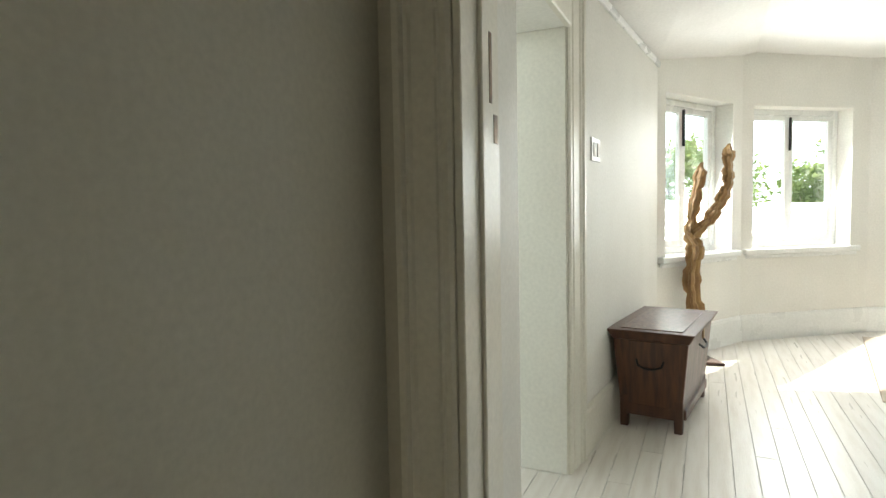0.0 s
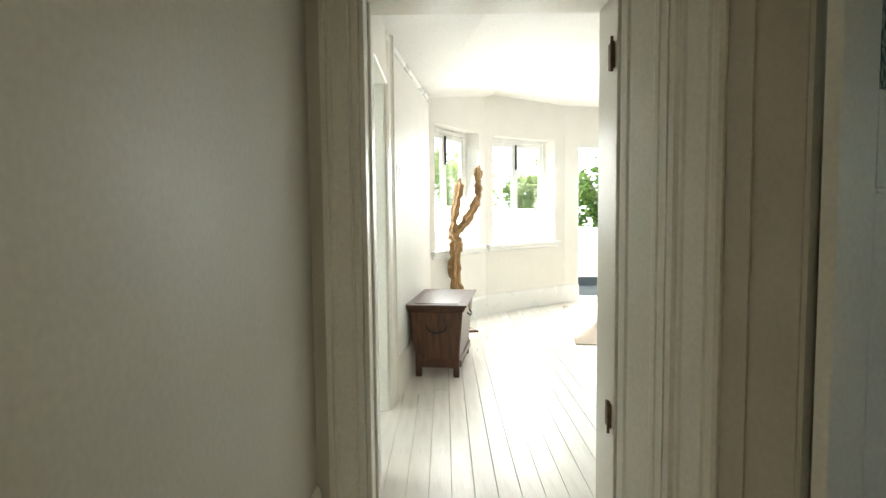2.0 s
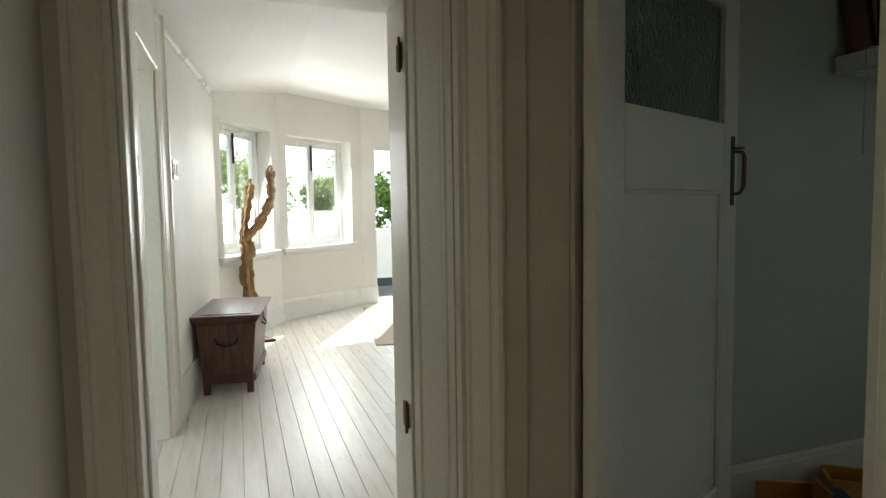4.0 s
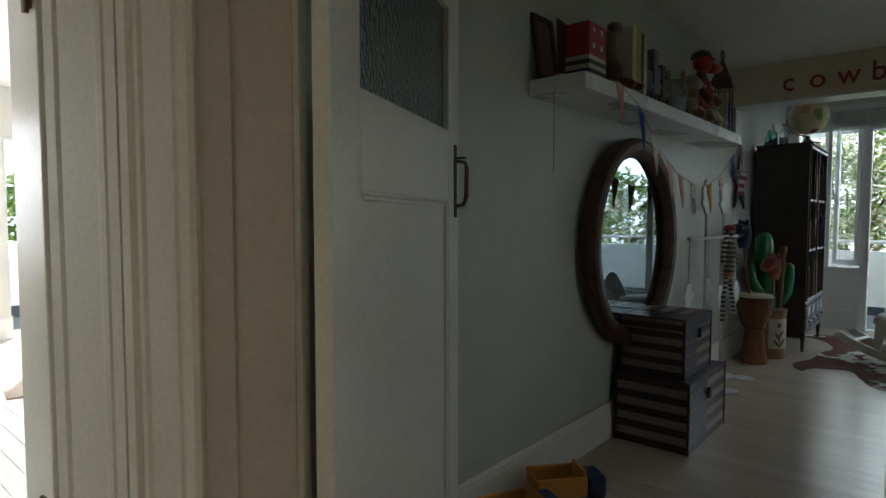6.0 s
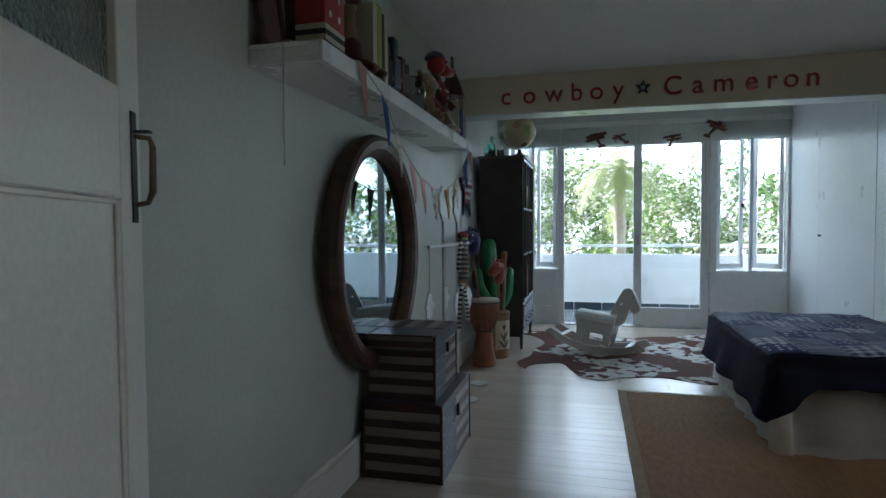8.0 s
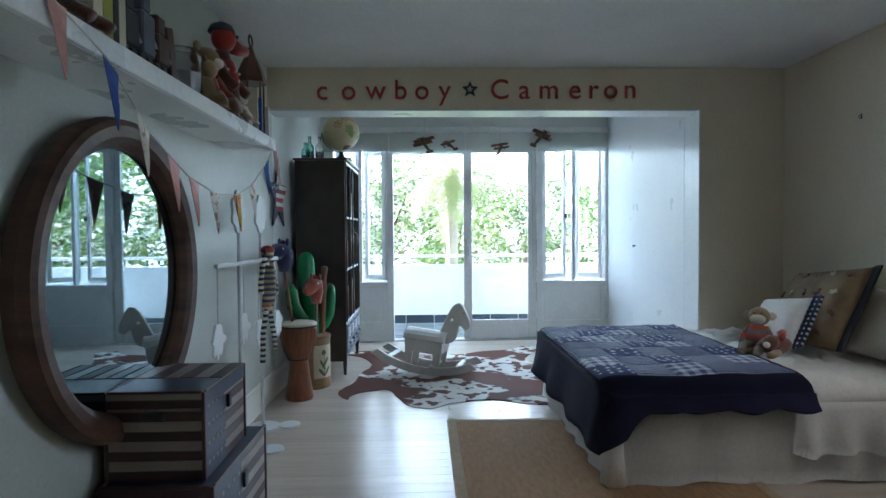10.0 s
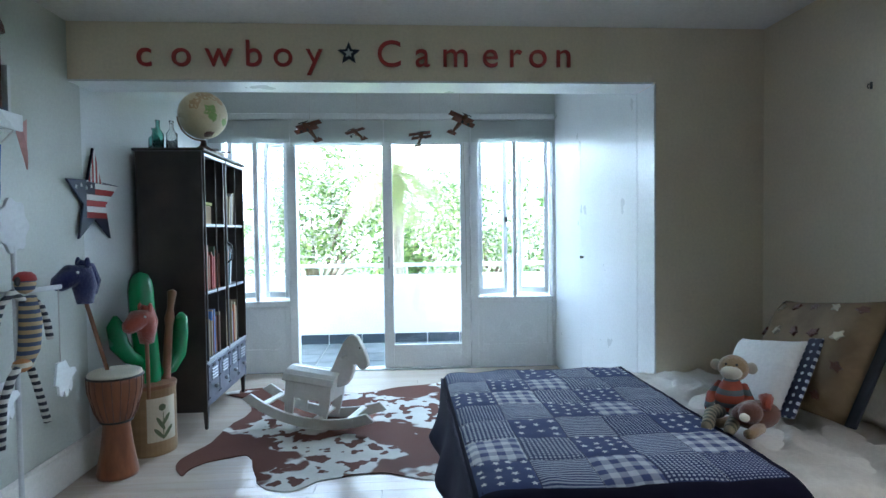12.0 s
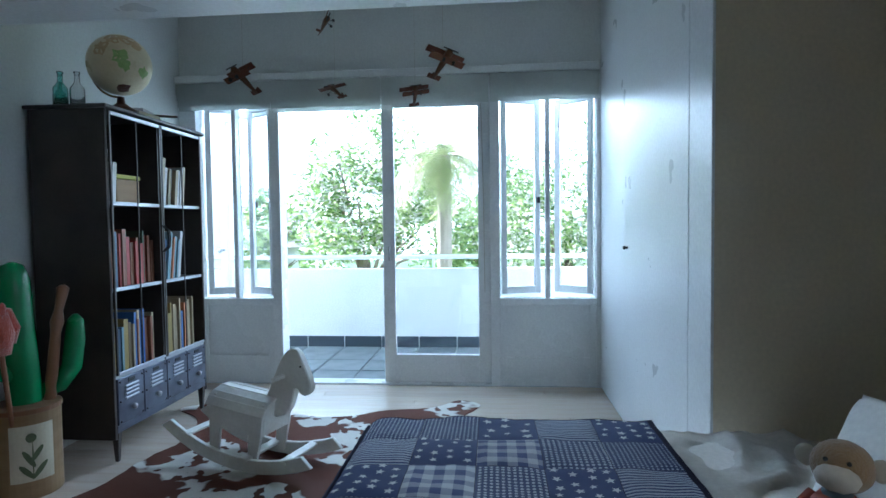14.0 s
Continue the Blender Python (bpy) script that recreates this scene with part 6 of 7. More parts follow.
# ---- wall letters ----
LET = [("c", 439), ("o", 491), ("w", 544), ("b", 593), ("o", 635), ("y", 680), ("*", 730), ("C", 789), ("a", 838), ("m", 887), ("e", 939), ("r", 976), ("o", 1011), ("n", 1050)]
for chh, px in LET:
    y = 1.232 - (px - 425) * 0.003922
    z = 2.312 + (px - 425) * 0.000016
    if chh == "*":
        wl = thing("wall_star", pose(HX - 0.004, y, z + 0.072, 90, 0, -90), "dark blue wooden star between red letters", "wall decoration")
        part("star", slab(star_outline(0.066, 0.45), 0, 0.016, bevel=0.002), M_TRUNKNAVY, wl)
        part("small_star", slab(star_outline(0.028, 0.45), 0.017, 0.02), M_FIGURE, wl)
        continue
    cu = bpy.data.curves.new("letter", "FONT")
    cu.body, cu.size, cu.extrude, cu.bevel_depth, cu.align_x, cu.offset = chh, 0.215, 0.007, 0.0012, "CENTER", -0.0008
    tmp = new("letter_curve", cu)
    me = bpy.data.meshes.new_from_object(tmp)
    bpy.data.objects.remove(tmp)
    me.materials.clear()
    me.materials.append(M_REDW)
    ob = new("wall_letter", me)
    ob.matrix_basis = pose(HX - 0.010, y, z, 90, 0, -90)
    tagged(ob, "red painted wooden letter fixed on the beam", "letter", "wall letters")
hk = thing("wall_hook", pose(5.26, SY, 2.02) @ Matrix.Diagonal((0.55, 0.7, 0.55, 1)), "small dark hook screwed into the wall", "hook")
part("plate", box(-0.012, 0.012, 0.0, 0.004, -0.03, 0.03, 0.001), M_IRON, hk)
part("hook", tube([(0, 0.004, 0.015), (0, 0.025, 0.01), (0, 0.03, -0.01), (0, 0.02, -0.025), (0, 0.012, -0.018)], 0.0035, 8), M_IRON, hk)

# ---- rugs ----
rg = thing("jute_rug", pose(0, 0, 0.001), "brown woven jute rug with a paler border", "rug")
RX0, RX1, RY0, RY1 = 2.3, 5.445, -1.3, 0.255
part("weave", box(RX0 + 0.06, RX1 - 0.06, RY0 + 0.06, RY1 - 0.06, 0, 0.009, 0.002), M_JUTE, rg)
for a in ((RX0, RX1, RY1 - 0.06, RY1), (RX0, RX1, RY0, RY0 + 0.06), (RX1 - 0.06, RX1, RY0 + 0.06, RY1 - 0.06), (RX0, RX0 + 0.06, RY0 + 0.06, RY1 - 0.06)):
    part("border", box(*a, 0, 0.0105, 0.003), M_JUTE_EDGE, rg)
HIDE = [(5.98, 1.00), (6.13, 0.96), (6.25, 0.72), (6.02, 0.62), (5.80, 0.52), (5.72, 0.36), (5.83, 0.20), (5.92, -0.05), (5.86, -0.25), (5.78, -0.42), (5.82, -0.58), (6.05, -0.66), (6.5, -0.62), (6.95, -0.68), (7.3, -0.6), (7.62, -0.74), (7.86, -0.84), (7.95, -0.70), (7.78, -0.52), (7.70, -0.2), (7.55, 0.1), (7.60, 0.45), (7.72, 0.75), (7.80, 1.05), (7.66, 1.26), (7.48, 1.05), (7.15, 0.92), (6.8, 0.98), (6.45, 1.02), (6.18, 1.10)]
fine = []
for i, p in enumerate(HIDE):
    q, a0, b0 = HIDE[(i + 1) % len(HIDE)], HIDE[i - 1], HIDE[(i + 2) % len(HIDE)]
    for k in range(5):
        t = k / 5
        c = [0.5 * (2 * p[d] + (q[d] - a0[d]) * t + (2 * a0[d] - 5 * p[d] + 4 * q[d] - b0[d]) * t * t + (3 * p[d] - a0[d] - 3 * q[d] + b0[d]) * t ** 3) for d in (0, 1)]
        j = noise.noise((c[0] * 9, c[1] * 9, 0)) * 0.018
        fine.append((c[0] + j, c[1] + j))
solo("cowhide_rug", slab(fine, 0.001, 0.006), M_HIDE, I4, "brown and white patched cowhide on pale boards", "rug")

# ---- rocking horse ----
rh = thing("rocking_horse", I4, "white painted wooden rocking horse on curved rockers", "rocking horse")


def rocker(y):
    R, th_ = 0.98, 0.065
    outer = [(R * math.sin(radians(a)), R - R * math.cos(radians(a))) for a in range(-28, 29, 4)]
    inner = [((R - th_) * math.sin(radians(a)), R - (R - th_) * math.cos(radians(a))) for a in range(26, -27, -4)]
    return slab(outer + inner, y - 0.011, y + 0.011, m=Matrix.Rotation(math.pi / 2, 4, "X"), bevel=0.003)


rh.matrix_basis = pose(6.80, 0.29, 0.008, 0, 0, -107) @ Matrix.Scale(1.08, 4) @ Matrix.Translation((0.0, 0, 0.98)) @ Matrix.Rotation(radians(6), 4, "Y") @ Matrix.Translation((0, 0, -0.98))
for y in (-0.13, 0.13):
    part("rocker", rocker(y), M_HORSE, rh)
    part("side_panel", slab([(-0.155, 0.04), (-0.105, 0.03), (-0.10, 0.175), (0.075, 0.175), (0.08, 0.03), (0.13, 0.035), (0.15, 0.19), (0.15, 0.28), (-0.17, 0.28), (-0.17, 0.19)], y * 0.82 - 0.009, y * 0.82 + 0.009, m=Matrix.Rotation(math.pi / 2, 4, "X"), bevel=0.002), M_HORSE, rh)
for k in range(7):
    a = radians(-75 + 25 * k)
    part("slat", box(-0.19, 0.165, -0.024, 0.024, -0.006, 0.006, 0.003, m=Matrix.Translation((0, 0.12 * math.sin(a), 0.285 + 0.065 * math.cos(a))) @ Matrix.Rotation(-a * 0.8, 4, "X")), M_HORSE, rh)
part("end_board", box(-0.165, -0.15, -0.10, 0.10, 0.18, 0.335, 0.003), M_HORSE, rh)
part("chest_board", box(0.135, 0.15, -0.10, 0.10, 0.18, 0.335, 0.003), M_HORSE, rh)
head = [(0.05, 0.28), (0.10, 0.37), (0.135, 0.47), (0.165, 0.55), (0.20, 0.60), (0.235, 0.615), (0.265, 0.60), (0.30, 0.55), (0.335, 0.49), (0.35, 0.445), (0.345, 0.415), (0.32, 0.395), (0.29, 0.40), (0.27, 0.425), (0.255, 0.42), (0.255, 0.38), (0.24, 0.32), (0.215, 0.28), (0.16, 0.255)]
hd = part("head", slab(head, -0.022, 0.022, m=Matrix.Rotation(math.pi / 2, 4, "X"), bevel=0.006), M_HORSE, rh)
for y in (-0.023, 0.023):
    part("eye", ball((0.285, y, 0.535), 0.006, sub=1), M_IRON, hd)
part("handle", tube([(0.19, -0.1, 0.47), (0.19, 0.1, 0.47)], 0.011, 10), M_HORSE, rh)
for x_ in (-0.3, 0.3):
    part("cross_bar", box(x_ - 0.022, x_ + 0.022, -0.145, 0.145, 0.098, 0.112, 0.003), M_HORSE, rh)
part("foot_rest", box(0.06, 0.11, -0.16, 0.16, 0.068, 0.082, 0.003), M_HORSE, rh)
part("tail_board", box(-0.21, -0.166, -0.02, 0.02, 0.20, 0.27, 0.005), M_HORSE, rh)

# ---- bed ----
bed = thing("bed", I4, "low double bed with cream linen and a cloth skirt", "bed")
BX0, BX1, BY0, BY1 = 4.40, 5.95, -2.40, -0.54
part("base", box(BX0 + 0.02, BX1 - 0.02, BY0, BY1 - 0.02, 0.06, 0.28, 0.01), M_SHEET, bed)
part("mattress", box(BX0, BX1, BY0, BY1, 0.281, 0.50, 0.05, seg=3), M_SHEET, bed, smooth=False)
for lx in (BX0 + 0.08, BX1 - 0.12):
    for ly in (BY0 + 0.05, BY1 - 0.12):
        part("leg", box(lx, lx + 0.05, ly, ly + 0.05, 0, 0.059, 0.004), M_DARKWOOD, bed)


def skirt_run(a, b, z0, z1, waves, amp, seed, out):
    """Hanging cloth with soft folds from a to b."""
    bm = bmesh.new()
    a, b = Vector((*a, 0)), Vector((*b, 0))
    d = (b - a).normalized()
    nrm = Vector((d.y, -d.x, 0)) * out
    n = 60
    rows = []
    for i in range(n + 1):
        f = i / n
        p = a.lerp(b, f)
        col = []
        for j in range(7):
            g = j / 6
            w = amp * g * (math.sin(f * waves * 6.28 + seed) + 0.6 * noise.noise((f * waves * 1.7, g, seed)))
            zz = z1 + (z0 - z1) * g + (0.012 * math.sin(f * waves * 3 + seed) if j == 6 else 0)
            col.append(bm.verts.new(p + nrm * (0.008 + 0.02 * g + w) + Vector((0, 0, max(zz, 0.004)))))
        rows.append(col)
    for p, q in zip(rows, rows[1:]):
        for j in range(6):
            bm.faces.new((p[j], q[j], q[j + 1], p[j + 1]))
    bmesh.ops.solidify(bm, geom=list(bm.faces), thickness=0.003)
    return bm


part("bed_skirt", skirt_run((BX0, BY0), (BX0, BY1), 0.01, 0.40, 6, 0.012, 1.0, -1), M_SHEET, bed, smooth=True)
part("bed_skirt", skirt_run((BX1, BY1), (BX0, BY1), 0.01, 0.40, 6, 0.012, 2.0, 1), M_SHEET, bed, smooth=True)
part("bed_skirt", tube([(BX0 + 0.01, BY1 - 0.01, 0.008), (BX0 + 0.012, BY1 - 0.012, 0.20), (BX0 + 0.02, BY1 - 0.02, 0.42)], [0.062, 0.048, 0.036], 16, ribs=5, depth=0.10), M_SHEET, bed, smooth=True)
du = bmesh.new()
nx, ny = 96, 112
g = [[du.verts.new((BX0 - 0.035 + (BX1 - BX0 + 0.06) * i / nx, BY0 + (BY1 + 0.02 - BY0) * j / ny, 0)) for j in range(ny + 1)] for i in range(nx + 1)]
for col in g:
    for v in col:
        u = (v.co.x - BX0) / (BX1 - BX0)
        edge = min(1, max(0, (v.co.x - (BX0 - 0.035)) / 0.09))
        v.co.z = 0.40 + 0.115 * math.sqrt(max(0, 1 - (1 - edge) ** 2)) + (0.018 * noise.noise((v.co.x * 3.2, v.co.y * 3.2, 0)) + (0.030 * (1 - abs(noise.noise((v.co.x * 4 + v.co.y * 3, v.co.y * 5, 3)) * 2.4)) + 0.012 * (1 - abs(noise.noise((v.co.x * 9, v.co.y * 8 - v.co.x * 4, 5)) * 2.2)) - 0.016) * min(1, max(0.1, (-1.45 - v.co.y) / 0.25)) - 0.012)
for i in range(nx):
    for j in range(ny):
        du.faces.new((g[i][j], g[i + 1][j], g[i + 1][j + 1], g[i][j + 1]))
bmesh.ops.solidify(du, geom=list(du.faces), thickness=0.02)
bs = thing("bed_sheet", I4, "rumpled cream cotton sheet over the mattress", "bed sheet")
part("top_sheet", du, M_SHEET, bs, smooth=True)
part("side_drop", skirt_run((BX0 - 0.035, BY0), (BX0 - 0.035, BY1 - 0.9), 0.16, 0.42, 5, 0.03, 4.0, -1), M_SHEET, bs, smooth=True)

# patchwork quilt across the foot of the bed
qt = thing("patchwork_quilt", I4, "navy and white patchwork quilt of stars, checks and stripes", "quilt")
QX0, QX1, QY0, QY1, QZ = 4.33, 5.97, -1.53, -0.475, 0.552


def qz(x, y):
    e = min(1, max(0, (x - QX0) / 0.20))
    f = min(1, max(0, (QY1 - y) / 0.10))
    return QZ - 0.085 * (1 - math.sqrt(max(0, 1 - (1 - e) ** 2))) - 0.045 * (1 - math.sqrt(max(0, 1 - (1 - f) ** 2))) + 0.012 * noise.noise((x * 4, y * 4, 7)) + 0.005 * noise.noise((x * 15, y * 15, 2))


def quilt_sheet(x0, x1, y0, y1, lift, nx, ny, bm=None):
    own = bmesh.new()
    gg = [[own.verts.new((x0 + (x1 - x0) * i / nx, y0 + (y1 - y0) * j / ny, 0)) for j in range(ny + 1)] for i in range(nx + 1)]
    for i in range(nx + 1):
        for j in range(ny + 1):
            v = gg[i][j]
            b = min(i, nx - i, j, ny - j)
            v.co.z = qz(v.co.x, v.co.y) + (lift if b else 0.001)
    for i in range(nx):
        for j in range(ny):
            own.faces.new((gg[i][j], gg[i + 1][j], gg[i + 1][j + 1], gg[i][j + 1]))
    return own


own = quilt_sheet(QX0, QX1, QY0, QY1, 0.0, 60, 44)
bmesh.ops.solidify(own, geom=list(own.faces), thickness=0.012)
part("backing", own, M_NAVY, qt, smooth=True)


def hang_round(corner, depth, seed):
    """The quilt's hanging edge: along the near side, round the corner and along the foot."""
    bm = bmesh.new()
    path = [(Vector((QX0, QY0 + (QY1 - corner - QY0) * i / 46, 0)), Vector((-1, 0, 0)), i / 46 * 0.48) for i in range(46)]
    for i in range(13):
        a = radians(180 - 90 * i / 12)
        n = Vector((math.cos(a), math.sin(a), 0))
        path.append((Vector((QX0 + corner, QY1 - corner, 0)) + n * corner, n, 0.48 + 0.06 * i / 12))
    path += [(Vector((QX0 + corner + (QX1 - QX0 - corner) * i / 52, QY1, 0)), Vector((0, 1, 0)), 0.54 + 0.46 * i / 52) for i in range(1, 53)]
    rows = []
    for p, n, f in path:
        top = qz(p.x + 0.004, p.y - 0.004) - 0.004
        low, flare = depth(f)
        low -= 0.018 * abs(math.sin(f * 26 + seed))
        col = []
        for j in range(11):
            t = j / 10
            w = 0.020 * t * math.sin(f * 41 + seed) + 0.012 * noise.noise((f * 14, t * 3, seed))
            col.append(bm.verts.new(p + n * (flare * t * t + w * t) + Vector((0, 0, top + (low - top) * t))))
        rows.append(col)
    for p, q in zip(rows, rows[1:]):
        for j in range(10):
            bm.faces.new((p[j], q[j], q[j + 1], p[j + 1]))
    bmesh.ops.recalc_face_normals(bm, faces=bm.faces)
    bmesh.ops.solidify(bm, geom=list(bm.faces), thickness=0.010)
    return bm


def quilt_edge(f):
    """Height of the hanging hem and how far it stands out."""
    dip = max(0, 1 - abs(f - 0.51) / 0.10)
    if f < 0.51:
        return 0.405 - 0.185 * dip ** 1.4, 0.03 + 0.04 * dip
    return 0.245 - 0.03 * dip, 0.06 + 0.02 * dip


part("edge_drop", hang_round(0.09, quilt_edge, 0.6), M_NAVY, qt, smooth=True)

NAVYC = (0.022, 0.034, 0.105)
PALE = (0.42, 0.44, 0.50)
M_PATCH = {
    "dots": pattern("dotted_patch_cloth", "dots", NAVYC, PALE, 0.017, cut=0.55),
    "tiny": pattern("fine_dotted_patch_cloth", "dots", (0.022, 0.034, 0.105), (0.34, 0.36, 0.44), 0.014, cut=0.5),
    "stripe": pattern("striped_patch_cloth", "stripe", (0.34, 0.36, 0.42), NAVYC, 0.016, axis="X", cut=0.5),
    "check": pattern("checked_patch_cloth", "gingham", (0.50, 0.51, 0.55), (0.045, 0.06, 0.16), 0.062, cut=0.5),
}
ORDER = ["tiny tiny big stripe stars", "stripe stars check dots tiny", "stars check dots stars stripe", "tiny stripe stars check dots", "dots big stripe tiny stars", "check dots stars stripe check", "stars stripe check dots tiny"]
PW, PD = (QX1 - QX0 - 0.13) / 7, (QY1 - QY0 - 0.03) / 5
random.seed(11)
for r in range(7):
    for c, kind in enumerate(ORDER[r].split()):
        x1 = QX1 - 0.01 - r * PW
        y1 = QY1 - 0.012 - c * PD
        x0, y0 = x1 - PW + 0.002, y1 - PD + 0.002
        sheet = quilt_sheet(x0, x1, y0, y1, 0.005, 8, 8)
        pt = part("patch", sheet, M_PATCH.get(kind, M_NAVYB), qt, "patch with " + {"dots": "white dots", "tiny": "fine white specks", "stripe": "pale stripes", "check": "blue gingham checks", "stars": "small white stars", "big": "scattered white stars"}[kind], smooth=True)
        if kind in ("stars", "big"):
            own = bmesh.new()
            k = 4 if kind == "stars" else 3
            for i in range(k):
                for j in range(k):
                    sx = x0 + (i + 0.5 + 0.18 * random.uniform(-1, 1) + (0.25 if j % 2 else -0.2)) * (x1 - x0) / k
                    sy = y0 + (j + 0.5 + 0.15 * random.uniform(-1, 1)) * (y1 - y0) / k
                    sx, sy = min(max(sx, x0 + 0.02), x1 - 0.02), min(max(sy, y0 + 0.02), y1 - 0.02)
                    rr = random.uniform(0.013, 0.017) if kind == "stars" else random.uniform(0.014, 0.024)
                    own.faces.new([own.verts.new((sx + px, sy + py, qz(sx + px, sy + py) + 0.0072)) for px, py in star_outline(rr, 0.45, random.uniform(0, 72))])
            tagged(part("star_print", own, M_STARWHITE, pt), kind="stuff")

# pillows and toys on the bed
p1 = thing("pillow", pose(5.20, -2.13, 0.775, 62, 0, 174) @ Matrix.Rotation(radians(8), 4, "Z"), "large brown pillow printed with riders and a dark border", "pillow", "pillows on the bed")
cu1 = part("cushion", cushion(0.76, 0.56, 0.20, seed=1), M_PILLOWB, p1, smooth=True)
part("border", box(0.365, 0.425, -0.28, 0.285, -0.006, 0.006, 0.004), M_DARKTRIM, p1, "black cloth border")
part("border", box(-0.385, -0.365, -0.27, 0.27, -0.005, 0.005, 0.004), M_DARKTRIM, p1, "black cloth border")
random.seed(21)
for i in range(5):
    for j in range(4):
        u, v_ = (i + 0.5 + 0.35 * (j % 2)) / 5.4 * 2 - 1, (j + 0.5) / 4 * 2 - 1
        zz = 0.10 * max(0, (1 - abs(u) ** 3) * (1 - abs(v_) ** 3)) ** 0.45 + 0.008
        bm = slab([(0.034 * math.cos(k * math.pi / 5) * (1 if k % 2 else 0.55), 0.022 * math.sin(k * math.pi / 5) * (1 if k % 2 else 0.6)) for k in range(10)], -0.012, 0.0, m=Matrix.Translation((u * 0.37, v_ * 0.27, zz)) @ Matrix.Rotation(v_ * -0.5, 4, "X") @ Matrix.Rotation(u * 0.5, 4, "Y") @ Matrix.Rotation(random.uniform(-0.6, 0.6), 4, "Z"))
        part("print", bm, M_BROWNPLUSH if (i + j) % 3 else M_LABEL, cu1, "small printed rider")
p2 = thing("pillow", pose(4.72, -2.30, 0.72, 66, 0, 178), "pale cream pillow leaning on the wall", "pillow", "pillows on the bed")
part("cushion", cushion(0.66, 0.44, 0.17, seed=2), M_SHEET, p2, smooth=True)
p3 = thing("pillow", pose(5.24, -1.91, 0.685, 56, 0, 186) @ Matrix.Rotation(radians(10), 4, "Z"), "small white pillow with a navy dotted border", "pillow", "pillows on the bed")
part("cushion", cushion(0.40, 0.36, 0.13, seed=3), M_PILLOWW, p3, smooth=True)
M_DOTNAVY = pattern("navy_dotted_border", "dots", (0.012, 0.015, 0.045), (0.55, 0.55, 0.58), 0.035, cut=0.4)
part("border", box(0.19, 0.265, -0.19, 0.19, -0.008, 0.008, 0.004), M_DOTNAVY, p3, "navy dotted border")
mk = thing("plush_monkey", pose(5.07, -1.66, 0.54, 0, 0, 140) @ Matrix.Scale(0.84, 4), "tan plush monkey in striped clothes sitting on the bed", "soft toy")
M_STRIPEK = pattern("striped_knit", "stripe", (0.10, 0.095, 0.065), (0.24, 0.20, 0.13), 0.035, axis="X")
M_STRIPER = pattern("red_striped_knit", "stripe", (0.30, 0.06, 0.03), (0.09, 0.11, 0.12), 0.06, axis="Z", cut=0.4)
part("body", tube([(0.01, 0, 0.035), (-0.03, 0, 0.09), (-0.075, 0, 0.145), (-0.095, 0, 0.17)], [0.06, 0.075, 0.06, 0.04], 14), M_STRIPER, mk, smooth=True)
part("head", ball((-0.125, 0, 0.232), (0.07, 0.075, 0.07), sub=3), M_TAN, mk, smooth=True)
part("muzzle", ball((-0.068, 0, 0.218), (0.04, 0.055, 0.038)), M_SKIN, mk, smooth=True)
for s in (-1, 1):
    part("ear", ball((-0.135, s * 0.085, 0.238), (0.012, 0.03, 0.032)), M_SKIN, mk, smooth=True)
    part("eye", ball((-0.066, s * 0.026, 0.262), 0.007, sub=1), M_BLACK, mk)
    part("leg", tube([(0.03, s * 0.04, 0.035), (0.14, s * 0.06, 0.045), (0.24, s * 0.05, 0.025), (0.29, s * 0.05, 0.02)], [0.036, 0.032, 0.03, 0.024], 12), M_STRIPEK, mk, smooth=True)
    part("arm", tube([(-0.085, s * 0.05, 0.15), (-0.03, s * 0.09, 0.10), (0.07, s * 0.08, 0.06), (0.09, s * 0.07, 0.05)], [0.026, 0.024, 0.024, 0.018], 10), M_STRIPER, mk, smooth=True)
bt2 = thing("plush_dog", pose(4.94, -1.70, 0.535, 0, 0, 110) @ Matrix.Scale(0.88, 4), "dark brown plush animal lying on the bed", "soft toy")
part("body", ball((0, 0, 0.065), (0.13, 0.085, 0.065), sub=3), M_BROWNPLUSH, bt2, smooth=True)
part("head", ball((0.10, 0.05, 0.10), (0.055, 0.05, 0.05)), M_BROWNPLUSH, bt2, smooth=True)
part("snout", ball((0.15, 0.06, 0.09), (0.025, 0.022, 0.02)), M_SKIN, bt2, smooth=True)
part("scarf", tube([(0.05, 0.09, 0.12), (0.02, 0.07, 0.16), (-0.01, 0.02, 0.15)], [0.018, 0.03, 0.016], 8), M_REDFELT, bt2, "red felt scarf", smooth=True)
for s in (-1, 1):
    part("leg", tube([(0.05, s * 0.06, 0.03), (0.13, s * 0.08, 0.02), (0.16, s * 0.08, 0.02)], [0.028, 0.024, 0.02], 10), M_TAN, bt2, smooth=True)

# ---- trees ----


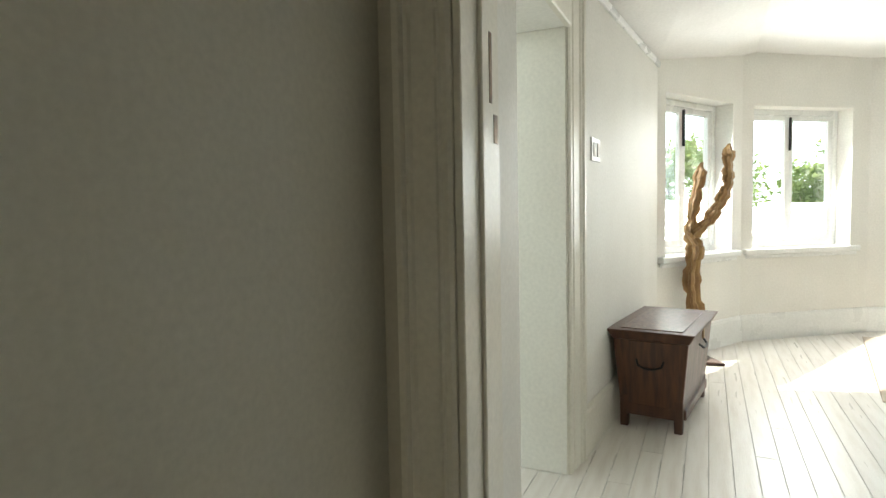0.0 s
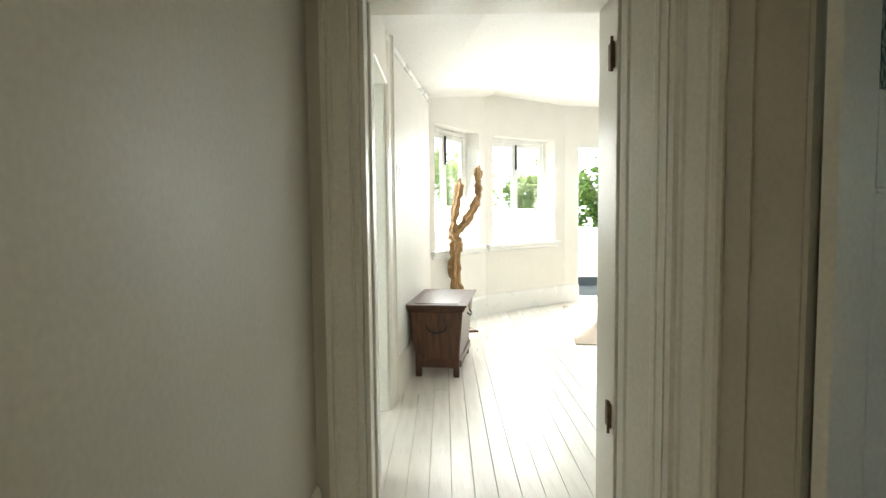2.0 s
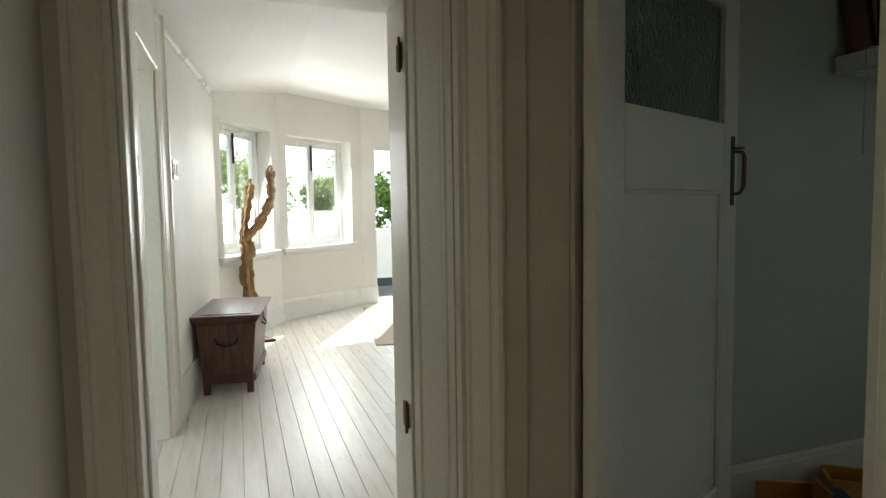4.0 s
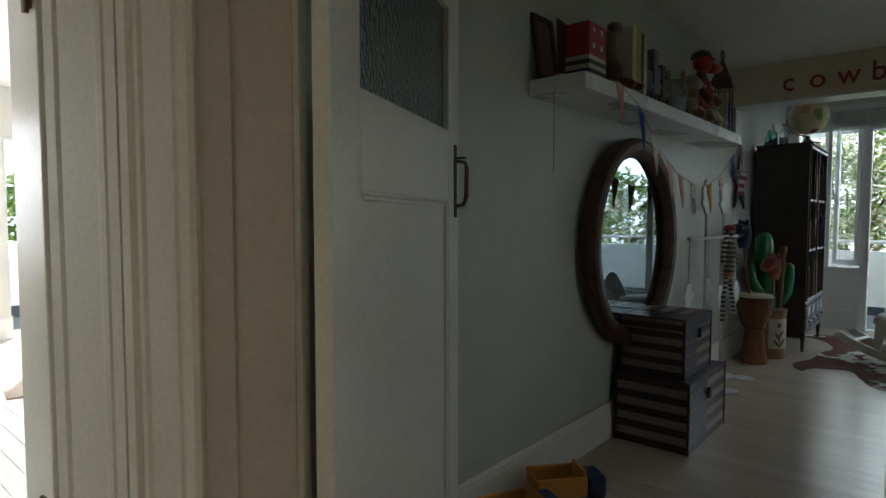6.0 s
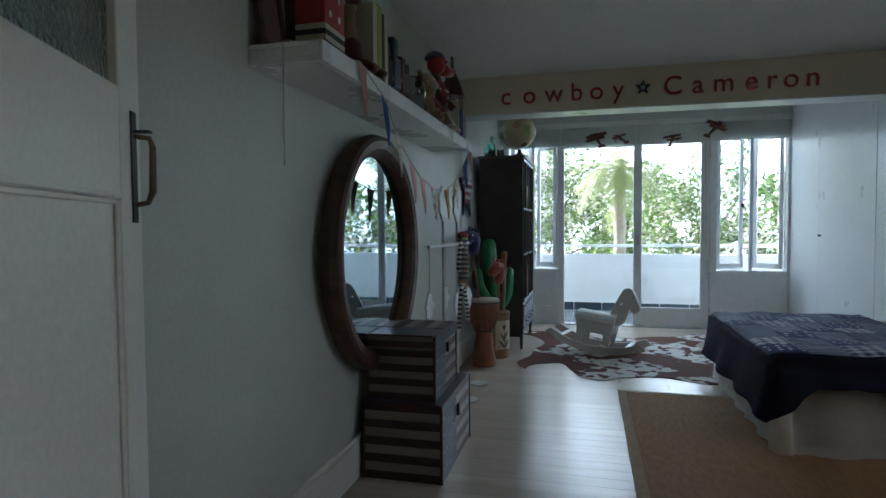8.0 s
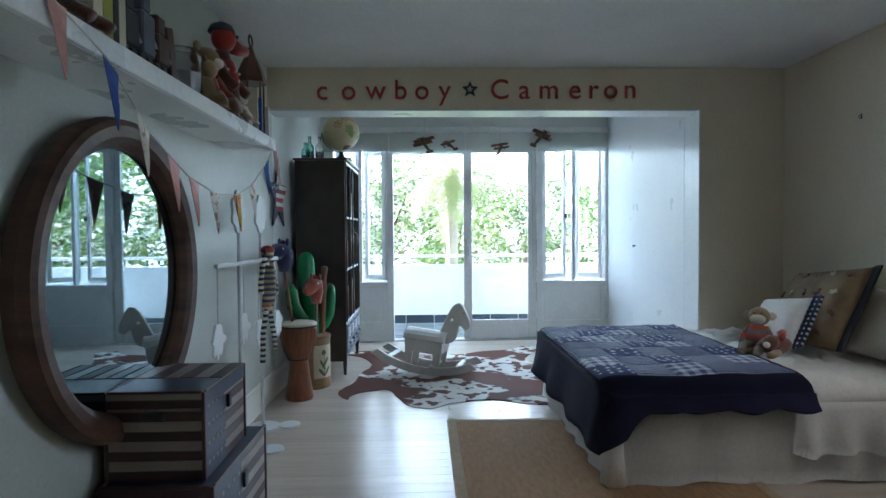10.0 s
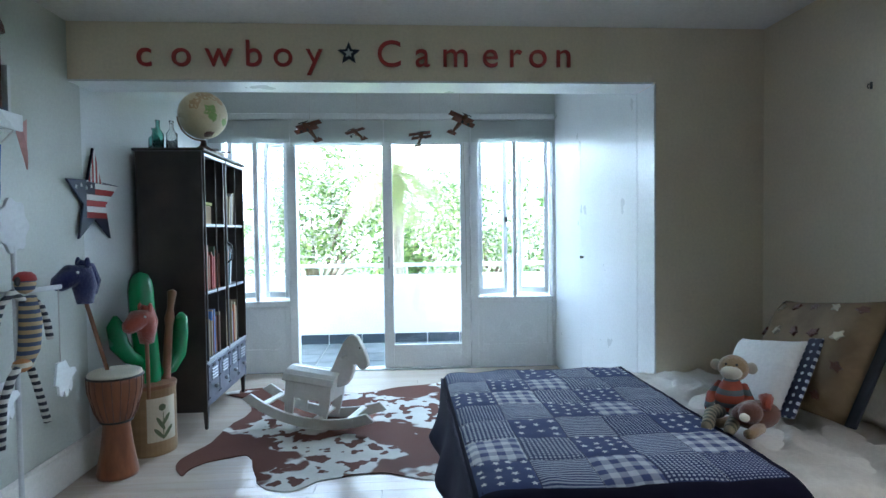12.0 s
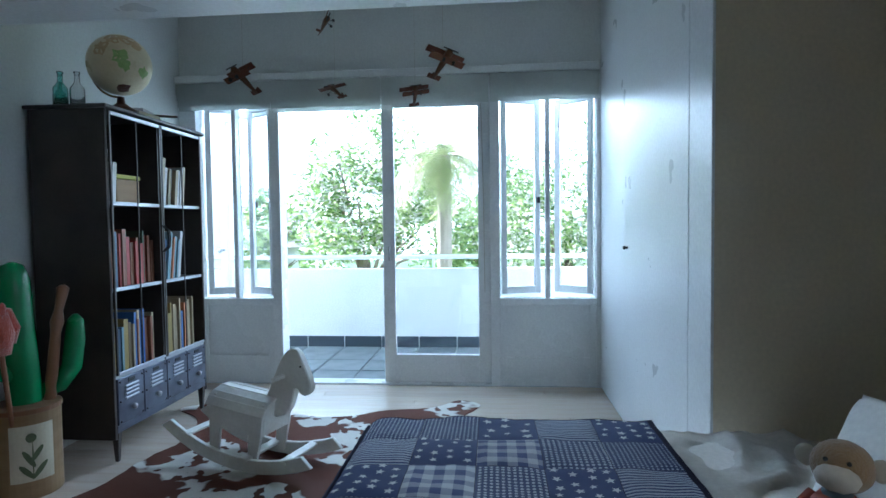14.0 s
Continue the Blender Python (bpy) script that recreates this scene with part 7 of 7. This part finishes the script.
def tree(name, x, y, z0, trunk_h, crown_c, crown_r, n, leaf, mats, seed, label, squash=1.0):
    rnd = random.Random(seed)
    t = thing(name, pose(x, y, z0), label, "tree", "garden trees")
    top = Vector((rnd.uniform(-0.2, 0.2), rnd.uniform(-0.2, 0.2), trunk_h))
    tb_ = tube([(0, 0, 0), top * 0.5 + Vector((0.1, 0, 0)), top], [0.22, 0.15, 0.10], 10)
    cc_ = Vector((0, 0, crown_c))
    tips = []
    for k in range(9):
        a = rnd.uniform(0, 6.28)
        e = cc_ + Vector((math.cos(a) * crown_r * 0.6, math.sin(a) * crown_r * 0.6, rnd.uniform(-0.5, 0.7) * crown_r * squash))
        tube([top * 0.8, (top * 0.8).lerp(e, 0.5) + Vector((0, 0, 0.2)), e], [0.05, 0.03, 0.012], 6, bm=tb_)
        tips.append(e)
    part("trunk", tb_, M_BARK, t)
    clumps = []
    for k in range(46):
        d = Vector((rnd.gauss(0, 1), rnd.gauss(0, 1), rnd.gauss(0, 1))).normalized()
        clumps.append((cc_ + Vector((d.x, d.y, d.z * squash)) * crown_r * rnd.uniform(0.35, 1.0), rnd.uniform(0.22, 0.42) * crown_r * 0.75))
    for mi, mm_ in enumerate(mats):
        vs, fs_ = [], []
        for k in range(n // len(mats)):
            c, r = clumps[rnd.randrange(len(clumps))]
            d = Vector((rnd.gauss(0, 1), rnd.gauss(0, 1), rnd.gauss(0, 1))).normalized() * r * rnd.random() ** 0.4
            p = c + d
            u = Vector((rnd.gauss(0, 1), rnd.gauss(0, 1), rnd.gauss(0, 0.6))).normalized()
            w = u.orthogonal().normalized()
            s = leaf * rnd.uniform(0.6, 1.3)
            b = len(vs)
            vs += [p - u * s, p - w * s * 0.45, p + u * s, p + w * s * 0.45]
            fs_.append((b, b + 1, b + 2, b + 3))
        me = bpy.data.meshes.new("crown")
        me.from_pydata([tuple(v) for v in vs], [], fs_)
        me.materials.append(mm_)
        ob = new("crown", me)
        ob.parent = t


def palm(x, y, z0, h, seed):
    rnd = random.Random(seed)
    t = thing("palm_tree", pose(x, y, z0), "palm with a pale ringed trunk and drooping fronds", "tree", "garden trees")
    part("trunk", tube([(0.03 * math.sin(k), 0, h * k / 24) for k in range(25)], [0.13 + 0.012 * (k % 2) - 0.001 * k for k in range(25)], 12), M_PALMBARK, t)
    vs, fs_ = [], []
    for k in range(34):
        a = rnd.uniform(0, 6.28)
        up = rnd.uniform(-0.7, 1.35)
        length = rnd.uniform(0.9, 1.55)
        droop = rnd.uniform(0.05, 0.13)
        prev = Vector((0, 0, h))
        d = Vector((math.cos(a) * math.cos(up), math.sin(a) * math.cos(up), math.sin(up)))
        for j in range(22):
            d = (d + Vector((0, 0, -droop))).normalized()
            p = prev + d * length / 22
            side = d.cross(Vector((0, 0, 1)))
            side = side.normalized() if side.length > 0.01 else Vector((1, 0, 0))
            ll = 0.30 * math.sin(math.pi * (j + 2) / 25) + 0.05
            for s in (-1, 1):
                for q in (0, 0.5):
                    o = prev.lerp(p, q)
                    tip = o + side * s * ll * rnd.uniform(0.7, 1.1) + d * rnd.uniform(0.12, 0.26) + Vector((0, 0, -rnd.uniform(0.1, 0.5) * ll))
                    b = len(vs)
                    vs += [o - d * 0.009, o + d * 0.009, tip]
                    fs_.append((b, b + 1, b + 2))
            prev = p
    me = bpy.data.meshes.new("fronds")
    me.from_pydata([tuple(v) for v in vs], [], fs_)
    me.materials.append(M_FROND)
    ob = new("fronds", me)
    ob.parent = t


tree("garden_tree", 15.6, 1.55, -3.2, 3.8, 4.95, 1.95, 15000, 0.068, [M_LEAF, M_LEAFD, M_PALELEAF], 1, "leafy tree with pale flecks beyond the balcony")
palm(13.2, -0.15, -3.2, 5.6, 5)
tree("garden_tree", 16.8, -2.5, -3.2, 3.8, 4.8, 1.9, 11000, 0.066, [M_LEAF, M_LEAFD, M_PALELEAF], 2, "leafy tree with pale flecks beyond the balcony")
tree("garden_tree", 19.5, -0.6, -3.2, 4.2, 4.6, 2.0, 8000, 0.08, [M_LEAFD, M_LEAF], 3, "dense green tree behind a palm")
tree("garden_tree", 18.5, 5.2, -3.2, 3.2, 4.0, 1.6, 2600, 0.12, [M_LEAF, M_LEAFD], 4, "round green garden tree")
tree("garden_tree", 17.0, -6.4, -3.2, 4.2, 5.4, 2.3, 4200, 0.13, [M_LEAF, M_LEAFD], 6, "tall green garden tree")
tree("garden_tree", 14.2, -4.6, -3.2, 3.4, 4.3, 1.6, 6000, 0.065, [M_LEAFD, M_LEAF, M_PALELEAF], 14, "bushy garden tree beside the balcony")
tree("garden_tree", 0.0, 17.5, -3.2, 3.6, 4.9, 1.7, 5500, 0.09, [M_LEAF], 7, "green tree outside the bay window")
tree("garden_tree", 2.9, 17.0, -3.2, 3.4, 4.6, 1.2, 4200, 0.085, [M_LEAF], 8, "green tree outside the bay window")
tree("garden_tree", 5.0, 15.5, -3.2, 3.4, 4.7, 1.4, 3000, 0.12, [M_LEAFD, M_LEAF], 9, "dark green tree beyond the terrace")
nh = thing("neighbour_house", pose(22, 6.6, -3.2), "white neighbouring house with a grey roof behind trees", "house")
part("wall", box(-2, 2, -2.2, 2.2, 0, 3.9, 0.02), M_OUT, nh)
part("roof", slab([(-2.4, 3.9), (2.4, 3.9), (0, 5.0)], -2.5, 2.5, m=Matrix.Rotation(math.pi / 2, 4, "X")), M_ROOF, nh)
wd_ = part("window", box(-2.03, -1.99, -0.6, 0.6, 2.2, 3.2, 0.01), M_IRON, nh)
part("window_frame", box(-2.05, -2.031, -0.03, 0.03, 2.2, 3.2), M_WHITE, wd_)

# ---- floorboards ----


def boards(name, x0, x1, y0, y1, w, material, label, clip=None):
    gap = 0.0003 if material is M_BOARDB else 0.0011
    fl = thing(name, I4, label, "floor", kind="structure")
    shared = {}
    n = int((x1 - x0) / w)
    for i in range(n):
        a = x0 + i * w
        segs = [(y0, y1)] if clip is None else clip(a + w / 2)
        for s, (c, d) in enumerate(segs):
            cut = c + (d - c) * (0.25 + 0.5 * ((i * 37) % 17) / 17)
            for e, f in ((c, cut), (cut, d)) if d - c > 2.5 and i % 3 else ((c, d),):
                key = (round(f - e, 3))
                if key not in shared:
                    shared[key] = finish("board", box(gap, w - gap, 0.001, f - e - 0.001, -0.03, 0.0, 0.0005 if material is M_BOARDB else 0.001), material)
                ob = new("board", shared[key])
                ob.parent = fl
                ob.matrix_basis = pose(a, e, 0)
    return fl


def bed_clip(x):
    if x < 1.24:
        # under the doorway the boards start at the hall's slanting wall
        y = 0.21 + (x - 1.07) / 0.172
        return [(SY, min(NY, max(SY + 0.2, y - 0.1)))]
    return [(SY, NY)]


boards("floor_bedroom", 0.6, 8.40, SY, NY, 0.102, M_BOARDB, "pale whitewashed pine floorboards", bed_clip)


def liv_clip(x):
    far = 5.5 + (x - 0.17) * 1.746 if x < 0.8 else 6.6 + (x - 0.8) * 0.76 if x < 1.92 else 7.75
    return [(2.0, max(3.4, far + 0.1))]


boards("floor_living", -0.6, 5.0, 2.2, 7.7, 0.104, M_BOARD, "white painted wide floorboards, worn and scuffed", liv_clip)
boards("floor_hall", -0.336, 0.6, -2.5, 2.0, 0.104, M_BOARD, "white painted hall floorboards")


def hall_east_clip(x):
    return [(NY + 0.01, 2.0)] if x > 1.2 else [(max(SY, 0.21 + (x - 1.07) / 0.172 - 0.1) + 0.0, 2.0)]


boards("floor_hall_side", 0.6, 1.22, NY, 2.0, 0.1033, M_BOARD, "white painted hall floorboards", hall_east_clip)

# balcony tiles
bt = thing("balcony_tiles", I4, "grey slate floor tiles with pale joints", "floor tiles", kind="structure")
tile = finish("tile", box(0.006, 0.404, 0.006, 0.404, -0.045, -0.03, 0.003), M_SLATE)
for i in range(4):
    for j in range(14):
        ob = new("tile", tile)
        ob.parent = bt
        ob.matrix_basis = pose(EX + 0.13 + 0.41 * i - 0.02 * (i == 3), -2.6 + 0.41 * j, 0)
bk = thing("parapet_skirting", I4, "dark blue-grey skirting tiles along the parapet", "skirting", kind="structure")
stile_mesh = finish("tile", box(-0.014, 0.0, 0.006, 0.404, 0.0, 0.115, 0.002), M_SKIRT)
for j in range(14):
    ob = new("tile", stile_mesh)
    ob.parent = bk
    ob.matrix_basis = pose(BX, -2.6 + 0.41 * j, -0.03)
